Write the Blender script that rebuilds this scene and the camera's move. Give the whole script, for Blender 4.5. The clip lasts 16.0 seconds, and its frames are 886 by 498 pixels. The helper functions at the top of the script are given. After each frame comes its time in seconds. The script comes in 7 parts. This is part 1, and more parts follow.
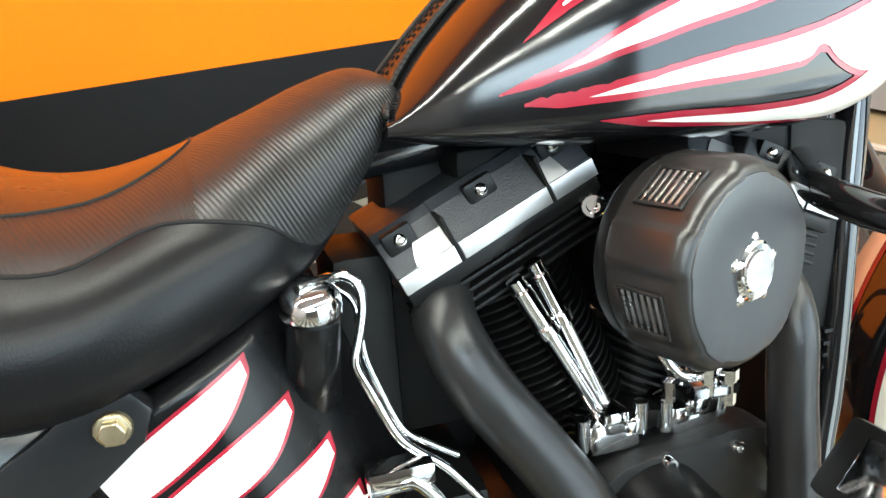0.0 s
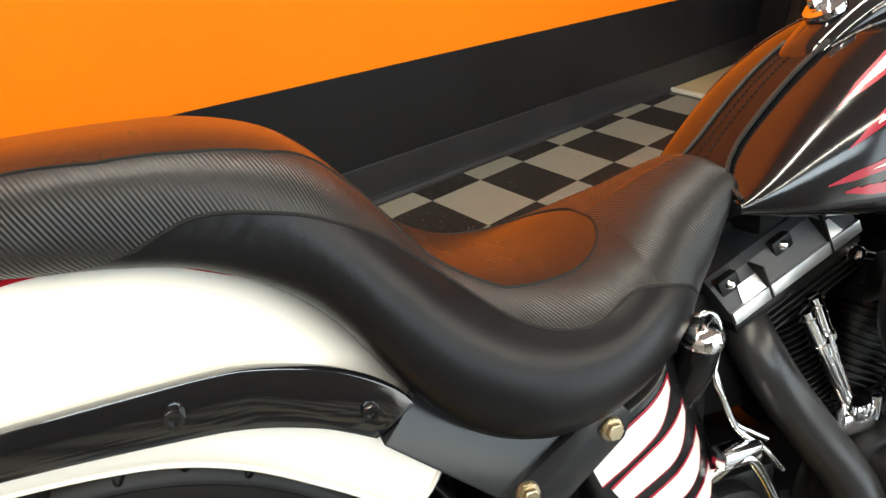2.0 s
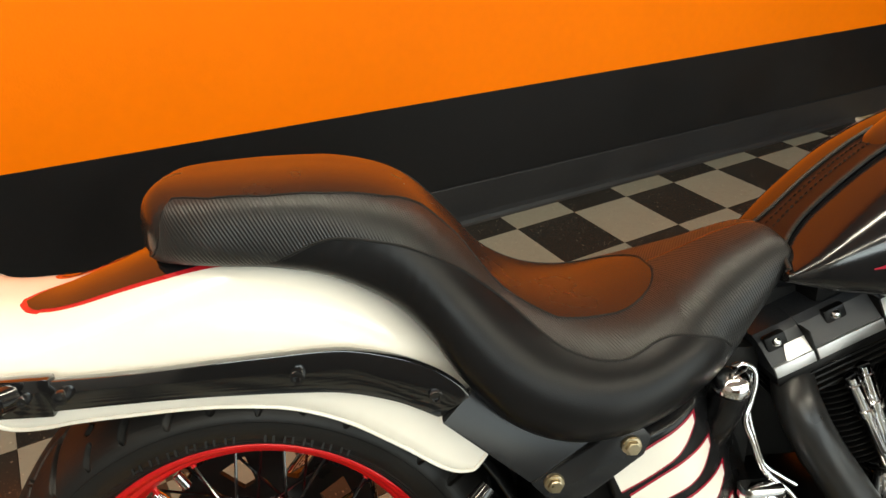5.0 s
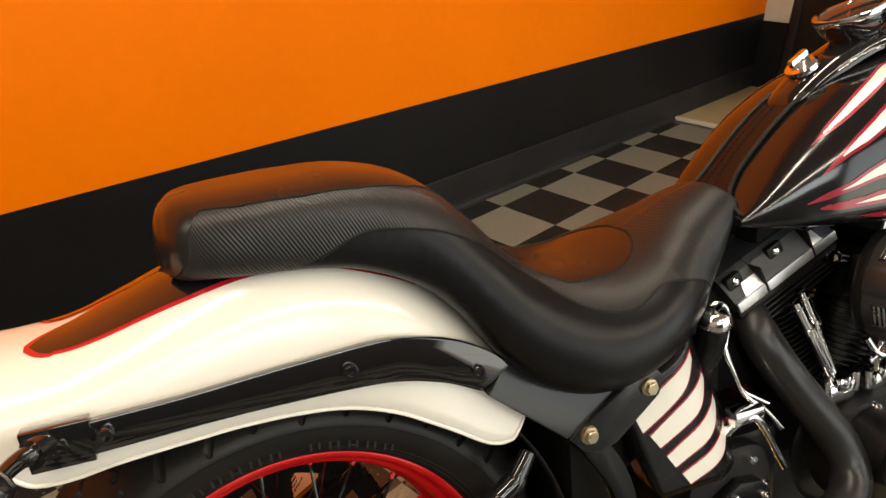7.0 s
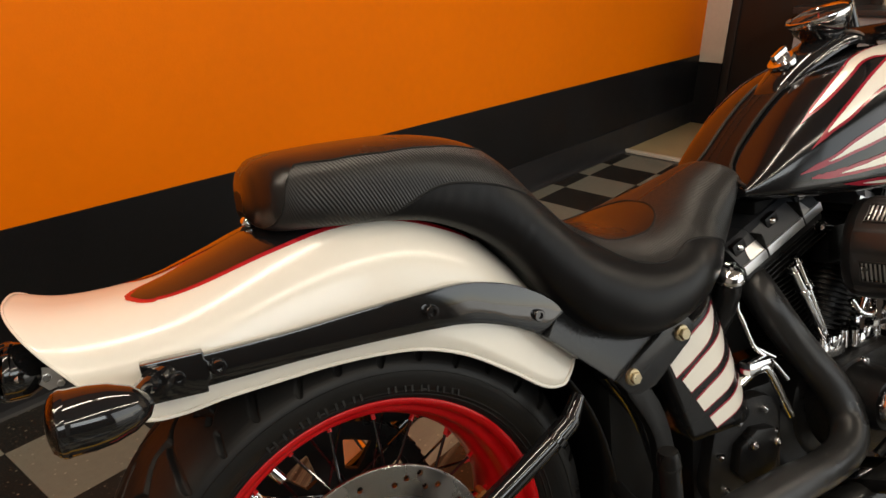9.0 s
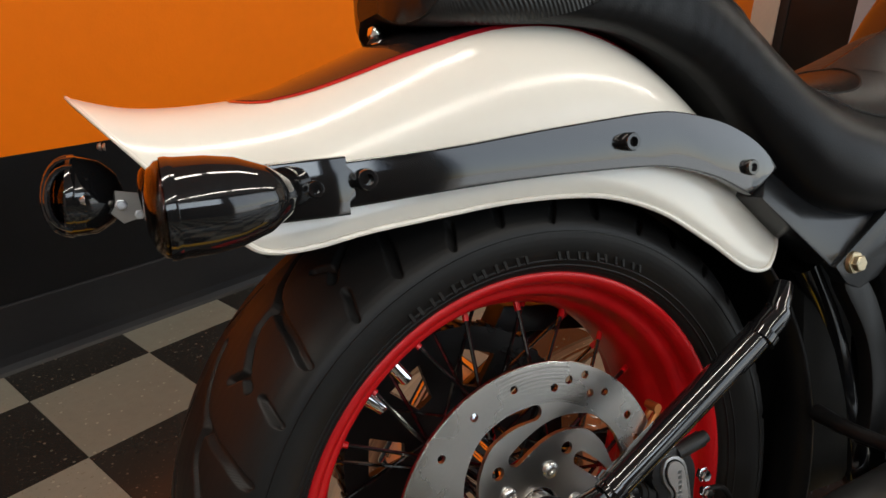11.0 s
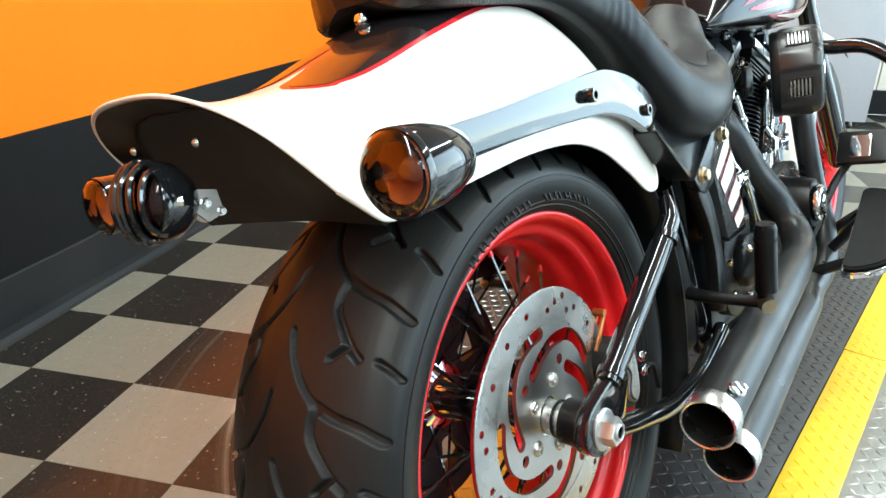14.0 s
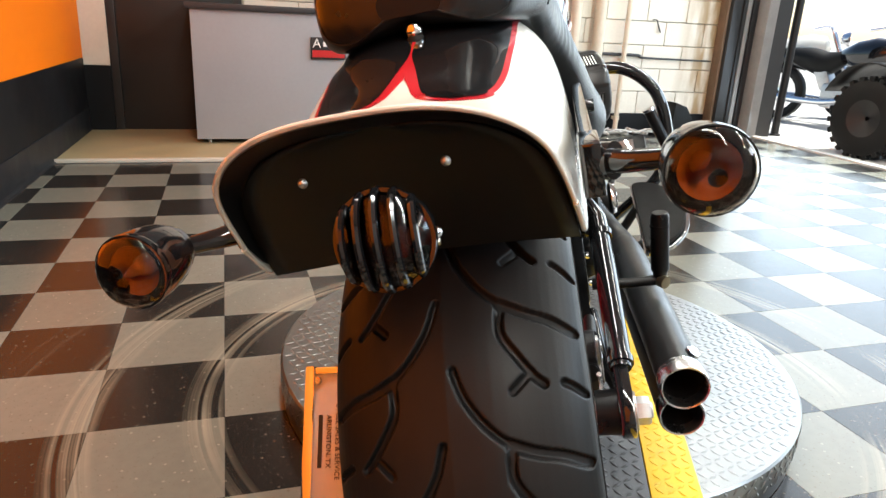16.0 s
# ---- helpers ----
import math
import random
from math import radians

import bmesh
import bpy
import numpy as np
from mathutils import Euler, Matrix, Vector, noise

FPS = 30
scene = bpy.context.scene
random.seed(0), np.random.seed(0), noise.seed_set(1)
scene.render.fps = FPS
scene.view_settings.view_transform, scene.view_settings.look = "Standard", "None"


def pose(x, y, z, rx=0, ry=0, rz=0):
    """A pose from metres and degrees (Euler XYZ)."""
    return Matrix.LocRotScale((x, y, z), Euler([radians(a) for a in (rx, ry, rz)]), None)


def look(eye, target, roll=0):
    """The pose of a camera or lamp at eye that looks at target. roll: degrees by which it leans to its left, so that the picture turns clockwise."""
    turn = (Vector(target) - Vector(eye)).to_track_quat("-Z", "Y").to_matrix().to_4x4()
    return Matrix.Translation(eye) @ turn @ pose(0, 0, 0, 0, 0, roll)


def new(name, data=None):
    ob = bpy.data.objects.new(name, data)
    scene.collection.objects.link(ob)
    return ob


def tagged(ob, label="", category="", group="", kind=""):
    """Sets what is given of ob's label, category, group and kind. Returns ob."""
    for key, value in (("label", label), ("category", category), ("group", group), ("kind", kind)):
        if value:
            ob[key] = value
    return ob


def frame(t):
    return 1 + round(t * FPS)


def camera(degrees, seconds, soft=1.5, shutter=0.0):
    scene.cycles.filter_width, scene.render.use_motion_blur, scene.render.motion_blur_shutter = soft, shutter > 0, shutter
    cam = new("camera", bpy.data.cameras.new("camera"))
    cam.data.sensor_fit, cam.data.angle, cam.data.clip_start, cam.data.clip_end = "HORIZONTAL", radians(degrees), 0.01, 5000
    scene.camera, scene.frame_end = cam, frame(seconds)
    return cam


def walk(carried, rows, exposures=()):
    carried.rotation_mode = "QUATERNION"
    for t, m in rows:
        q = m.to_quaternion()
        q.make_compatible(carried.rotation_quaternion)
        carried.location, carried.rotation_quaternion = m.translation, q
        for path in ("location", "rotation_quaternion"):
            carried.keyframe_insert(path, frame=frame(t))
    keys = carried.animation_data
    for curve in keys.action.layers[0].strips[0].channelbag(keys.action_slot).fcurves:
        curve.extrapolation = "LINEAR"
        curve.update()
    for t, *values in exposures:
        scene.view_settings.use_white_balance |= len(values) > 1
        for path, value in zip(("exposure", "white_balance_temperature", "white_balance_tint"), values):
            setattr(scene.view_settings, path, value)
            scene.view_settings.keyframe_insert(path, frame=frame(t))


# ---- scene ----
cam = camera(65.5, 16.0, 1.5)
PATH = [
    (0.0, pose(0.0595, -1.8715, 1.0150, 62.415, -0.700, -44.336)),
    (0.5, pose(-0.0376, -1.8289, 1.0365, 62.221, 2.253, -43.466)),
    (1.0, pose(-0.1539, -1.7730, 1.0714, 62.382, 0.931, -45.138)),
    (1.5, pose(-0.2523, -1.7189, 1.1294, 62.378, -2.108, -46.715)),
    (2.0, pose(-0.3080, -1.7008, 1.1669, 60.478, -1.033, -46.411)),
    (2.5, pose(-0.3075, -1.7480, 1.2069, 59.410, 0.127, -41.814)),
    (3.0, pose(-0.2904, -1.7990, 1.2577, 59.637, -0.724, -36.124)),
    (3.5, pose(-0.2896, -1.8366, 1.2896, 59.540, -0.466, -33.532)),
    (4.0, pose(-0.2963, -1.8678, 1.2979, 59.534, 0.147, -30.575)),
    (4.5, pose(-0.3083, -1.8654, 1.3002, 59.039, -0.508, -29.821)),
    (4.7, pose(-0.3138, -1.8613, 1.2967, 59.166, -0.584, -30.152)),
    (6.8, pose(-0.5086, -1.7862, 1.2634, 62.734, -0.374, -45.065)),
    (7.0, pose(-0.5219, -1.7777, 1.2545, 62.766, 0.040, -46.450)),
    (7.5, pose(-0.5496, -1.7741, 1.2403, 63.741, 0.230, -48.482)),
    (8.0, pose(-0.6039, -1.7934, 1.2311, 65.312, 0.184, -50.255)),
    (8.2, pose(-0.6337, -1.8057, 1.2261, 65.092, 0.209, -51.047)),
    (10.3, pose(-0.7281, -1.5765, 1.0557, 69.789, -1.682, -51.465)),
    (10.5, pose(-0.7237, -1.5629, 1.0283, 69.465, -1.334, -51.088)),
    (11.0, pose(-0.7154, -1.5507, 0.9475, 67.465, -1.431, -50.270)),
    (11.5, pose(-0.7038, -1.5454, 0.8732, 66.893, -0.859, -49.375)),
    (12.0, pose(-0.7184, -1.5343, 0.8371, 65.144, -0.856, -48.463)),
    (12.5, pose(-0.7413, -1.5283, 0.8346, 66.435, -0.874, -51.293)),
    (13.0, pose(-0.8225, -1.5080, 0.8778, 67.591, -1.636, -57.065)),
    (13.5, pose(-0.9112, -1.4427, 0.9353, 67.493, -0.193, -67.167)),
    (14.0, pose(-0.9252, -1.3162, 0.9331, 67.887, -0.833, -77.115)),
    (14.5, pose(-0.9082, -1.2077, 0.9389, 69.728, -1.634, -89.317)),
    (15.0, pose(-0.9312, -1.0972, 0.9510, 71.207, -3.268, -95.057)),
    (15.5, pose(-0.9456, -1.0006, 0.9443, 72.327, -1.679, -103.678)),
    (16.0, pose(-0.8859, -0.9108, 0.8968, 71.555, -2.779, -106.763)),
]
# seconds, stops, kelvin, tint
EXPOSURES = [(0.0, 1.08, 6300, 0), (0.5, 1.02, 6350, 0), (1.0, 1.05, 6450, 0), (1.5, 1.02, 6550, 2), (2.0, 0.62, 6900, 6), (3.5, 0.29, 7250, 4), (4.7, 0.19, 7400, 3), (7.0, -0.14, 7900, 10),
             (8.2, -0.36, 7800, 11), (10.4, -0.9, 7350, 12), (11.0, -0.60, 6800, 10), (12.0, 0.20, 6400, 10), (12.5, 0.45, 6250, 10), (13.0, 0.75, 6050, 5),
             (13.5, 0.85, 5850, -4), (14.0, 0.9, 5800, -4), (14.5, 0.65, 6100, 2), (15.0, 0.31, 6300, 6), (15.5, 0.38, 6250, 5), (16.0, 0.6, 6300, 6)]
walk(cam, PATH, exposures=EXPOSURES)

# ---- world and light ----
world = bpy.data.worlds.new("sky")
scene.world = world
world.use_nodes = True
wn = world.node_tree.nodes
sky = wn.new("ShaderNodeTexSky")
sky.sky_type = "NISHITA"
sky.sun_disc = False
sky.sun_elevation = radians(42)
sky.sun_rotation = radians(150)
wn["Background"].inputs[1].default_value = 0.12
world.node_tree.links.new(sky.outputs[0], wn["Background"].inputs[0])
sun_data = bpy.data.lights.new("sun", "SUN")
sun_data.energy = 5.0
sun_data.angle = radians(0.5)
sun_data.color = (1.0, 0.95, 0.88)
sun = new("sun", sun_data)
sun.matrix_world = look((6, -14, 13), (6, -9, 0))


def area(name, eye, target, w, h, watts, color):
    d = bpy.data.lights.new(name, "AREA")
    d.shape, d.size, d.size_y, d.energy, d.color = "RECTANGLE", w, h, watts, color
    ob = new(name, d)
    ob.matrix_world = look(eye, target)
    return ob


# daylight in the garage opening and the shop window, tube lamps under the ceiling
area("opening_light", (2.0, -5.42, 1.55), (1.4, 0.0, 0.2), 4.7, 2.9, 95, (0.77, 0.89, 1.0))
area("window_light", (-2.3, -5.42, 2.65), (-0.9, -1.0, 0.6), 2.9, 1.0, 58, (0.77, 0.89, 1.0))
for x, y in ((-3.2, -1.25), (-3.2, -4.0), (-1.1, -1.25), (-1.1, -4.0), (1.0, -1.25), (1.0, -4.0), (3.1, -4.0)):
    area("tube_light", (x, y, 3.30), (x, y, 0), 1.9, 0.14, 38, (1.0, 0.96, 0.88))

# ---- materials ----
MATS = {}


def mat(name, color, rough=0.5, metal=0.0, var=0.12, scale=12.0, bump=0.0, bump_scale=200.0, coat=0.0, spec=0.5,
        rough_var=0.08, tint=None, per_object=0.0):
    """A procedural surface: base colour with two scales of variation, fine relief and uneven gloss."""
    if name in MATS:
        return MATS[name]
    m = bpy.data.materials.new(name)
    m.use_nodes = True
    nt = m.node_tree
    n, l = nt.nodes, nt.links
    b = n["Principled BSDF"]
    tc = n.new("ShaderNodeTexCoord")
    big = n.new("ShaderNodeTexNoise")
    big.inputs["Scale"].default_value = scale
    big.inputs["Detail"].default_value = 6
    fine = n.new("ShaderNodeTexNoise")
    fine.inputs["Scale"].default_value = scale * 14
    fine.inputs["Detail"].default_value = 3
    for t in (big, fine):
        l.new(tc.outputs["Object"], t.inputs["Vector"])
    mixf = n.new("ShaderNodeMix")
    mixf.inputs[0].default_value = 0.35
    l.new(big.outputs[0], mixf.inputs[2])
    l.new(fine.outputs[0], mixf.inputs[3])
    ramp = n.new("ShaderNodeMapRange")
    ramp.inputs[1].default_value, ramp.inputs[2].default_value = 0.3, 0.7
    ramp.inputs[3].default_value, ramp.inputs[4].default_value = 1 - var, 1 + var * 0.5
    l.new(mixf.outputs[0], ramp.inputs[0])
    hsv = n.new("ShaderNodeHueSaturation")
    hsv.inputs["Color"].default_value = (*color, 1)
    l.new(ramp.outputs[0], hsv.inputs["Value"])
    out = hsv.outputs[0]
    if per_object:
        oi = n.new("ShaderNodeObjectInfo")
        mr = n.new("ShaderNodeMapRange")
        mr.inputs[3].default_value, mr.inputs[4].default_value = 1 - per_object, 1 + per_object
        l.new(oi.outputs["Random"], mr.inputs[0])
        h2 = n.new("ShaderNodeHueSaturation")
        l.new(out, h2.inputs["Color"])
        l.new(mr.outputs[0], h2.inputs["Value"])
        out = h2.outputs[0]
    l.new(out, b.inputs["Base Color"])
    rr = n.new("ShaderNodeMapRange")
    rr.inputs[1].default_value, rr.inputs[2].default_value = 0.3, 0.7
    rr.inputs[3].default_value, rr.inputs[4].default_value = max(0.02, rough - rough_var), min(1, rough + rough_var)
    l.new(big.outputs[0], rr.inputs[0])
    l.new(rr.outputs[0], b.inputs["Roughness"])
    b.inputs["Metallic"].default_value = metal
    b.inputs["Specular IOR Level"].default_value = spec
    b.inputs["Coat Weight"].default_value = coat
    b.inputs["Coat Roughness"].default_value = 0.06
    if bump:
        bt = n.new("ShaderNodeTexNoise")
        bt.inputs["Scale"].default_value = bump_scale
        bt.inputs["Detail"].default_value = 4
        l.new(tc.outputs["Object"], bt.inputs["Vector"])
        bp = n.new("ShaderNodeBump")
        bp.inputs["Strength"].default_value = bump
        bp.inputs["Distance"].default_value = 0.002
        l.new(bt.outputs[0], bp.inputs["Height"])
        l.new(bp.outputs[0], b.inputs["Normal"])
    MATS[name] = m
    return m


def nodes_of(m):
    return m.node_tree.nodes, m.node_tree.links, m.node_tree.nodes["Principled BSDF"]


M_ORANGE = mat("orange_paint", (0.95, 0.193, 0.003), 0.6, spec=0.15, var=0.06, scale=2.0, bump=0.25, bump_scale=160, rough_var=0.05)
M_CHAR = mat("charcoal_paint", (0.0065, 0.0065, 0.0075), 0.50, var=0.25, scale=3.0, spec=0.22, bump=0.25, bump_scale=160)
M_COVE = mat("cove_base_rubber", (0.015, 0.015, 0.017), 0.45, var=0.3, scale=5.0, spec=0.35)
M_CREAM = mat("cream_paint", (0.66, 0.60, 0.50), 0.5, var=0.1, scale=3.0, bump=0.3, bump_scale=90)
M_BLOCK = mat("painted_block", (0.72, 0.66, 0.56), 0.6, var=0.12, scale=4.0, bump=0.6, bump_scale=120, per_object=0.05)
M_MORTAR = mat("painted_mortar", (0.62, 0.57, 0.49), 0.8, var=0.2, scale=9.0)
M_WOODSTRIP = mat("weathered_wood", (0.16, 0.10, 0.06), 0.7, var=0.35, scale=14.0)


def stain_block():
    """Brown rust stains that run down the blocks beside the garage door."""
    n, l, b = nodes_of(M_BLOCK)
    src = b.inputs["Base Color"].links[0].from_socket
    geo = n.new("ShaderNodeNewGeometry")
    sep = n.new("ShaderNodeSeparateXYZ")
    l.new(geo.outputs["Position"], sep.inputs[0])
    near = n.new("ShaderNodeMapRange")
    near.inputs[1].default_value, near.inputs[2].default_value = -4.78, -5.05
    l.new(sep.outputs["Y"], near.inputs[0])
    nz = n.new("ShaderNodeTexNoise")
    nz.inputs["Scale"].default_value = 4.0
    nz.inputs["Detail"].default_value = 6
    mp = n.new("ShaderNodeMapping")
    mp.inputs["Scale"].default_value = (1, 2.2, 0.5)
    l.new(geo.outputs["Position"], mp.inputs[0])
    l.new(mp.outputs[0], nz.inputs["Vector"])
    cut = n.new("ShaderNodeMapRange")
    cut.inputs[1].default_value, cut.inputs[2].default_value = 0.36, 0.60
    l.new(nz.outputs[0], cut.inputs[0])
    mu = n.new("ShaderNodeMath")
    mu.operation = "MULTIPLY"
    l.new(near.outputs[0], mu.inputs[0])
    l.new(cut.outputs[0], mu.inputs[1])
    mx = n.new("ShaderNodeMix")
    mx.data_type = "RGBA"
    l.new(mu.outputs[0], mx.inputs[0])
    l.new(src, mx.inputs[6])
    mx.inputs[7].default_value = (0.34, 0.23, 0.12, 1)
    l.new(mx.outputs[2], b.inputs["Base Color"])


M_DARKDOOR = mat("dark_door", (0.018, 0.015, 0.014), 0.45, var=0.2, scale=4.0)
M_GREY = mat("grey_laminate", (0.33, 0.34, 0.36), 0.4, var=0.06, scale=3.0)
M_DARKTOP = mat("dark_counter_top", (0.035, 0.035, 0.038), 0.35, var=0.2, scale=9.0)
M_CONCRETE = mat("concrete", (0.55, 0.53, 0.50), 0.8, var=0.2, scale=3.0, bump=0.4, bump_scale=80)
M_CEIL = mat("ceiling_paint", (0.32, 0.315, 0.31), 0.8, var=0.06, scale=2.0)
M_TAN = mat("tan_vinyl", (0.42, 0.33, 0.18), 0.45, var=0.15, scale=5.0)
stain_block()
M_STEELPOST = mat("grey_steel_paint", (0.30, 0.29, 0.28), 0.5, var=0.2, scale=6.0)
M_BLACKSTEEL = mat("black_steel", (0.02, 0.019, 0.02), 0.4, metal=0.0, var=0.3, scale=10.0)
M_GROUT = mat("floor_underlay", (0.05, 0.047, 0.042), 0.7, var=0.3, scale=10.0)

M_CHROME = mat("chrome", (0.83, 0.83, 0.84), 0.08, 1.0, var=0.04, rough_var=0.04)
M_STEEL = mat("brushed_steel", (0.62, 0.61, 0.60), 0.27, 1.0, var=0.05, scale=30, rough_var=0.03)
M_MACHINED = mat("machined_edge", (0.75, 0.75, 0.76), 0.42, 1.0, var=0.08, scale=30)
M_ROOMWALL = mat("grey_room_paint", (0.045, 0.044, 0.043), 0.6, var=0.1, scale=2.0, bump=0.2, bump_scale=150)
M_ALU = mat("cast_aluminium", (0.55, 0.55, 0.55), 0.4, 1.0, var=0.15, scale=30)
M_BRASS = mat("zinc_bolt", (0.52, 0.44, 0.30), 0.35, 1.0, var=0.2, scale=60)
M_GLOSS = mat("gloss_black_paint", (0.008, 0.008, 0.009), 0.08, var=0.2, coat=0.6, spec=0.5, rough_var=0.03)
M_TANK = mat("black_tank_lacquer", (0.006, 0.006, 0.007), 0.13, var=0.2, coat=0.0, spec=0.7, rough_var=0.02)
M_STRUT = mat("gloss_strut_lacquer", (0.006, 0.0062, 0.007), 0.08, var=0.15, scale=14, spec=0.6, rough_var=0.02, coat=0.9)
M_PLATE = mat("satin_cover_paint", (0.013, 0.0138, 0.0155), 0.20, var=0.12, scale=14, spec=0.38, rough_var=0.04, bump=0.03, bump_scale=900)
M_OIL = mat("satin_oil_tank_paint", (0.006, 0.006, 0.0066), 0.26, var=0.2, scale=16, spec=0.30, rough_var=0.04, bump=0.03, bump_scale=700)
M_CASTING = mat("grey_black_casting", (0.016, 0.016, 0.017), 0.42, spec=0.35, var=0.2, scale=25, bump=0.2, bump_scale=700)
M_SATIN = mat("satin_black_metal", (0.006, 0.006, 0.0065), 0.34, spec=0.24, var=0.25, scale=20, bump=0.08, bump_scale=500)
M_WRINKLE = mat("wrinkle_black", (0.010, 0.010, 0.011), 0.42, spec=0.28, var=0.25, scale=30, bump=0.5, bump_scale=900)
M_ENGINE = mat("engine_grey_black", (0.030, 0.033, 0.039), 0.40, var=0.15, scale=20, bump=0.3, bump_scale=900)
M_PIPE = mat("ceramic_black_exhaust", (0.032, 0.032, 0.033), 0.34, var=0.15, scale=15, metal=0.5, bump=0.05, bump_scale=700)
M_DARK = mat("deep_black_rubber", (0.009, 0.009, 0.009), 0.6, var=0.2, scale=20, spec=0.2)
M_WHITE = mat("pearl_white_paint", (0.80, 0.77, 0.70), 0.24, var=0.03, scale=4, coat=0.7, rough_var=0.03)
nodes_of(M_WHITE)[2].inputs["Coat Roughness"].default_value = 0.15
M_RED = mat("red_pinstripe", (0.46, 0.014, 0.024), 0.22, var=0.05, coat=0.5)
M_CRIMSON = mat("crimson_pinstripe", (0.30, 0.012, 0.03), 0.22, var=0.05, coat=0.5)
M_RIM = mat("red_rim_paint", (0.60, 0.006, 0.010), 0.34, metal=0.15, var=0.08, coat=0.3, spec=0.35, rough_var=0.05)
M_LEATHER = mat("black_leather", (0.006, 0.006, 0.0068), 0.33, var=0.2, scale=18, bump=0.12, bump_scale=650, rough_var=0.03, spec=0.23)
M_SMOOTH = mat("smooth_black_leather", (0.009, 0.008, 0.008), 0.26, var=0.12, scale=14, bump=0.03, bump_scale=900, rough_var=0.02, spec=0.5)
M_THREAD = mat("black_thread", (0.022, 0.021, 0.020), 0.5, var=0.3, scale=80, spec=0.3)
M_COPPER = mat("copper_brake_pad", (0.6, 0.22, 0.07), 0.4, 0.8, var=0.2, scale=40)
M_AMBER = mat("amber_lens", (0.62, 0.15, 0.012), 0.5, var=0.1, scale=40, coat=0.0)
M_BULB = mat("amber_bulb", (0.75, 0.24, 0.06), 0.3, var=0.1, coat=0.5)
M_TAIL = mat("tail_panel_black", (0.008, 0.008, 0.008), 0.5, var=0.2, spec=0.25)
M_YELLOW = mat("yellow_plate_paint", (0.78, 0.48, 0.01), 0.5, var=0.2, scale=14, bump=0.1, bump_scale=300)
M_BLACKPLATE = mat("black_plate_paint", (0.02, 0.02, 0.022), 0.42, var=0.25, scale=14)
M_DIAMOND = mat("aluminium_tread_plate", (0.31, 0.31, 0.303), 0.31, 1.0, var=0.10, scale=9, rough_var=0.03)
M_BAR = mat("printed_ink", (0.03, 0.03, 0.03), 0.5, var=0.1)
M_PLATEWHITE = mat("plate_white", (0.84, 0.80, 0.76), 0.4, var=0.05)
M_REDPLASTIC = mat("red_plastic", (0.5, 0.02, 0.02), 0.35, var=0.1)
M_GREENGLASS = mat("green_bottle", (0.03, 0.25, 0.05), 0.15, var=0.1, coat=0.4)
M_BEIGEPIPE = mat("beige_pipe_paint", (0.62, 0.52, 0.40), 0.45, var=0.15, scale=8)


def carbon_material():
    """Leather embossed with a slanting weave of fine ribs."""
    m = mat("carbon_weave_leather", (0.010, 0.010, 0.0103), 0.38, var=0.06, scale=18, spec=0.48, rough_var=0.015)
    n, l, b = nodes_of(m)
    uv = n.new("ShaderNodeUVMap")
    wv = n.new("ShaderNodeTexWave")
    wv.bands_direction = "X"
    wv.wave_profile = "SIN"
    wv.inputs["Scale"].default_value = 78.0
    wv.inputs["Distortion"].default_value = 0.0
    l.new(uv.outputs[0], wv.inputs["Vector"])
    bp = n.new("ShaderNodeBump")
    bp.inputs["Strength"].default_value = 0.55
    bp.inputs["Distance"].default_value = 0.0010
    # the emboss runs out where the leather is stretched round the back of the pad
    tc = n.new("ShaderNodeTexCoord")
    sx = n.new("ShaderNodeSeparateXYZ")
    l.new(tc.outputs["Object"], sx.inputs[0])
    ramp = n.new("ShaderNodeMapRange")
    ramp.inputs[1].default_value, ramp.inputs[2].default_value = -0.070, -0.005
    l.new(sx.outputs["X"], ramp.inputs[0])
    ht = n.new("ShaderNodeMath")
    ht.operation = "MULTIPLY"
    l.new(wv.outputs["Fac"], ht.inputs[0])
    l.new(ramp.outputs[0], ht.inputs[1])
    l.new(ht.outputs[0], bp.inputs["Height"])
    l.new(bp.outputs[0], b.inputs["Normal"])
    return m


M_CARBON = carbon_material()


def disc_material(name, rough, aniso, lines):
    """Ground steel with a circular grain."""
    m = mat(name, (0.42, 0.405, 0.385), rough, 1.0, var=0.05, scale=20, rough_var=0.04)
    n, l, b = nodes_of(m)
    tan = n.new("ShaderNodeTangent")
    tan.direction_type, tan.axis = "RADIAL", "Y"
    l.new(tan.outputs[0], b.inputs["Tangent"])
    b.inputs["Anisotropic"].default_value = aniso
    tc = n.new("ShaderNodeTexCoord")
    sep = n.new("ShaderNodeVectorMath")
    sep.operation = "LENGTH"
    l.new(tc.outputs["Object"], sep.inputs[0])
    nz = n.new("ShaderNodeTexNoise")
    nz.noise_dimensions = "1D"
    nz.inputs["Scale"].default_value = 420
    nz.inputs["Detail"].default_value = 4
    l.new(sep.outputs["Value"], nz.inputs["W"])
    bp = n.new("ShaderNodeBump")
    bp.inputs["Strength"].default_value = lines
    bp.inputs["Distance"].default_value = 0.0003
    l.new(nz.outputs[0], bp.inputs["Height"])
    l.new(bp.outputs[0], b.inputs["Normal"])
    return m


M_DISC = disc_material("ground_disc_steel", 0.27, 0.6, 0.24)
M_CARRIER = disc_material("brushed_carrier_steel", 0.33, 0.3, 0.06)


def tyre_material():
    m = mat("tyre_rubber", (0.0105, 0.0102, 0.0102), 0.44, spec=0.26, var=0.25, scale=10, bump=0.05, bump_scale=500)
    return m


M_TYRE = tyre_material()


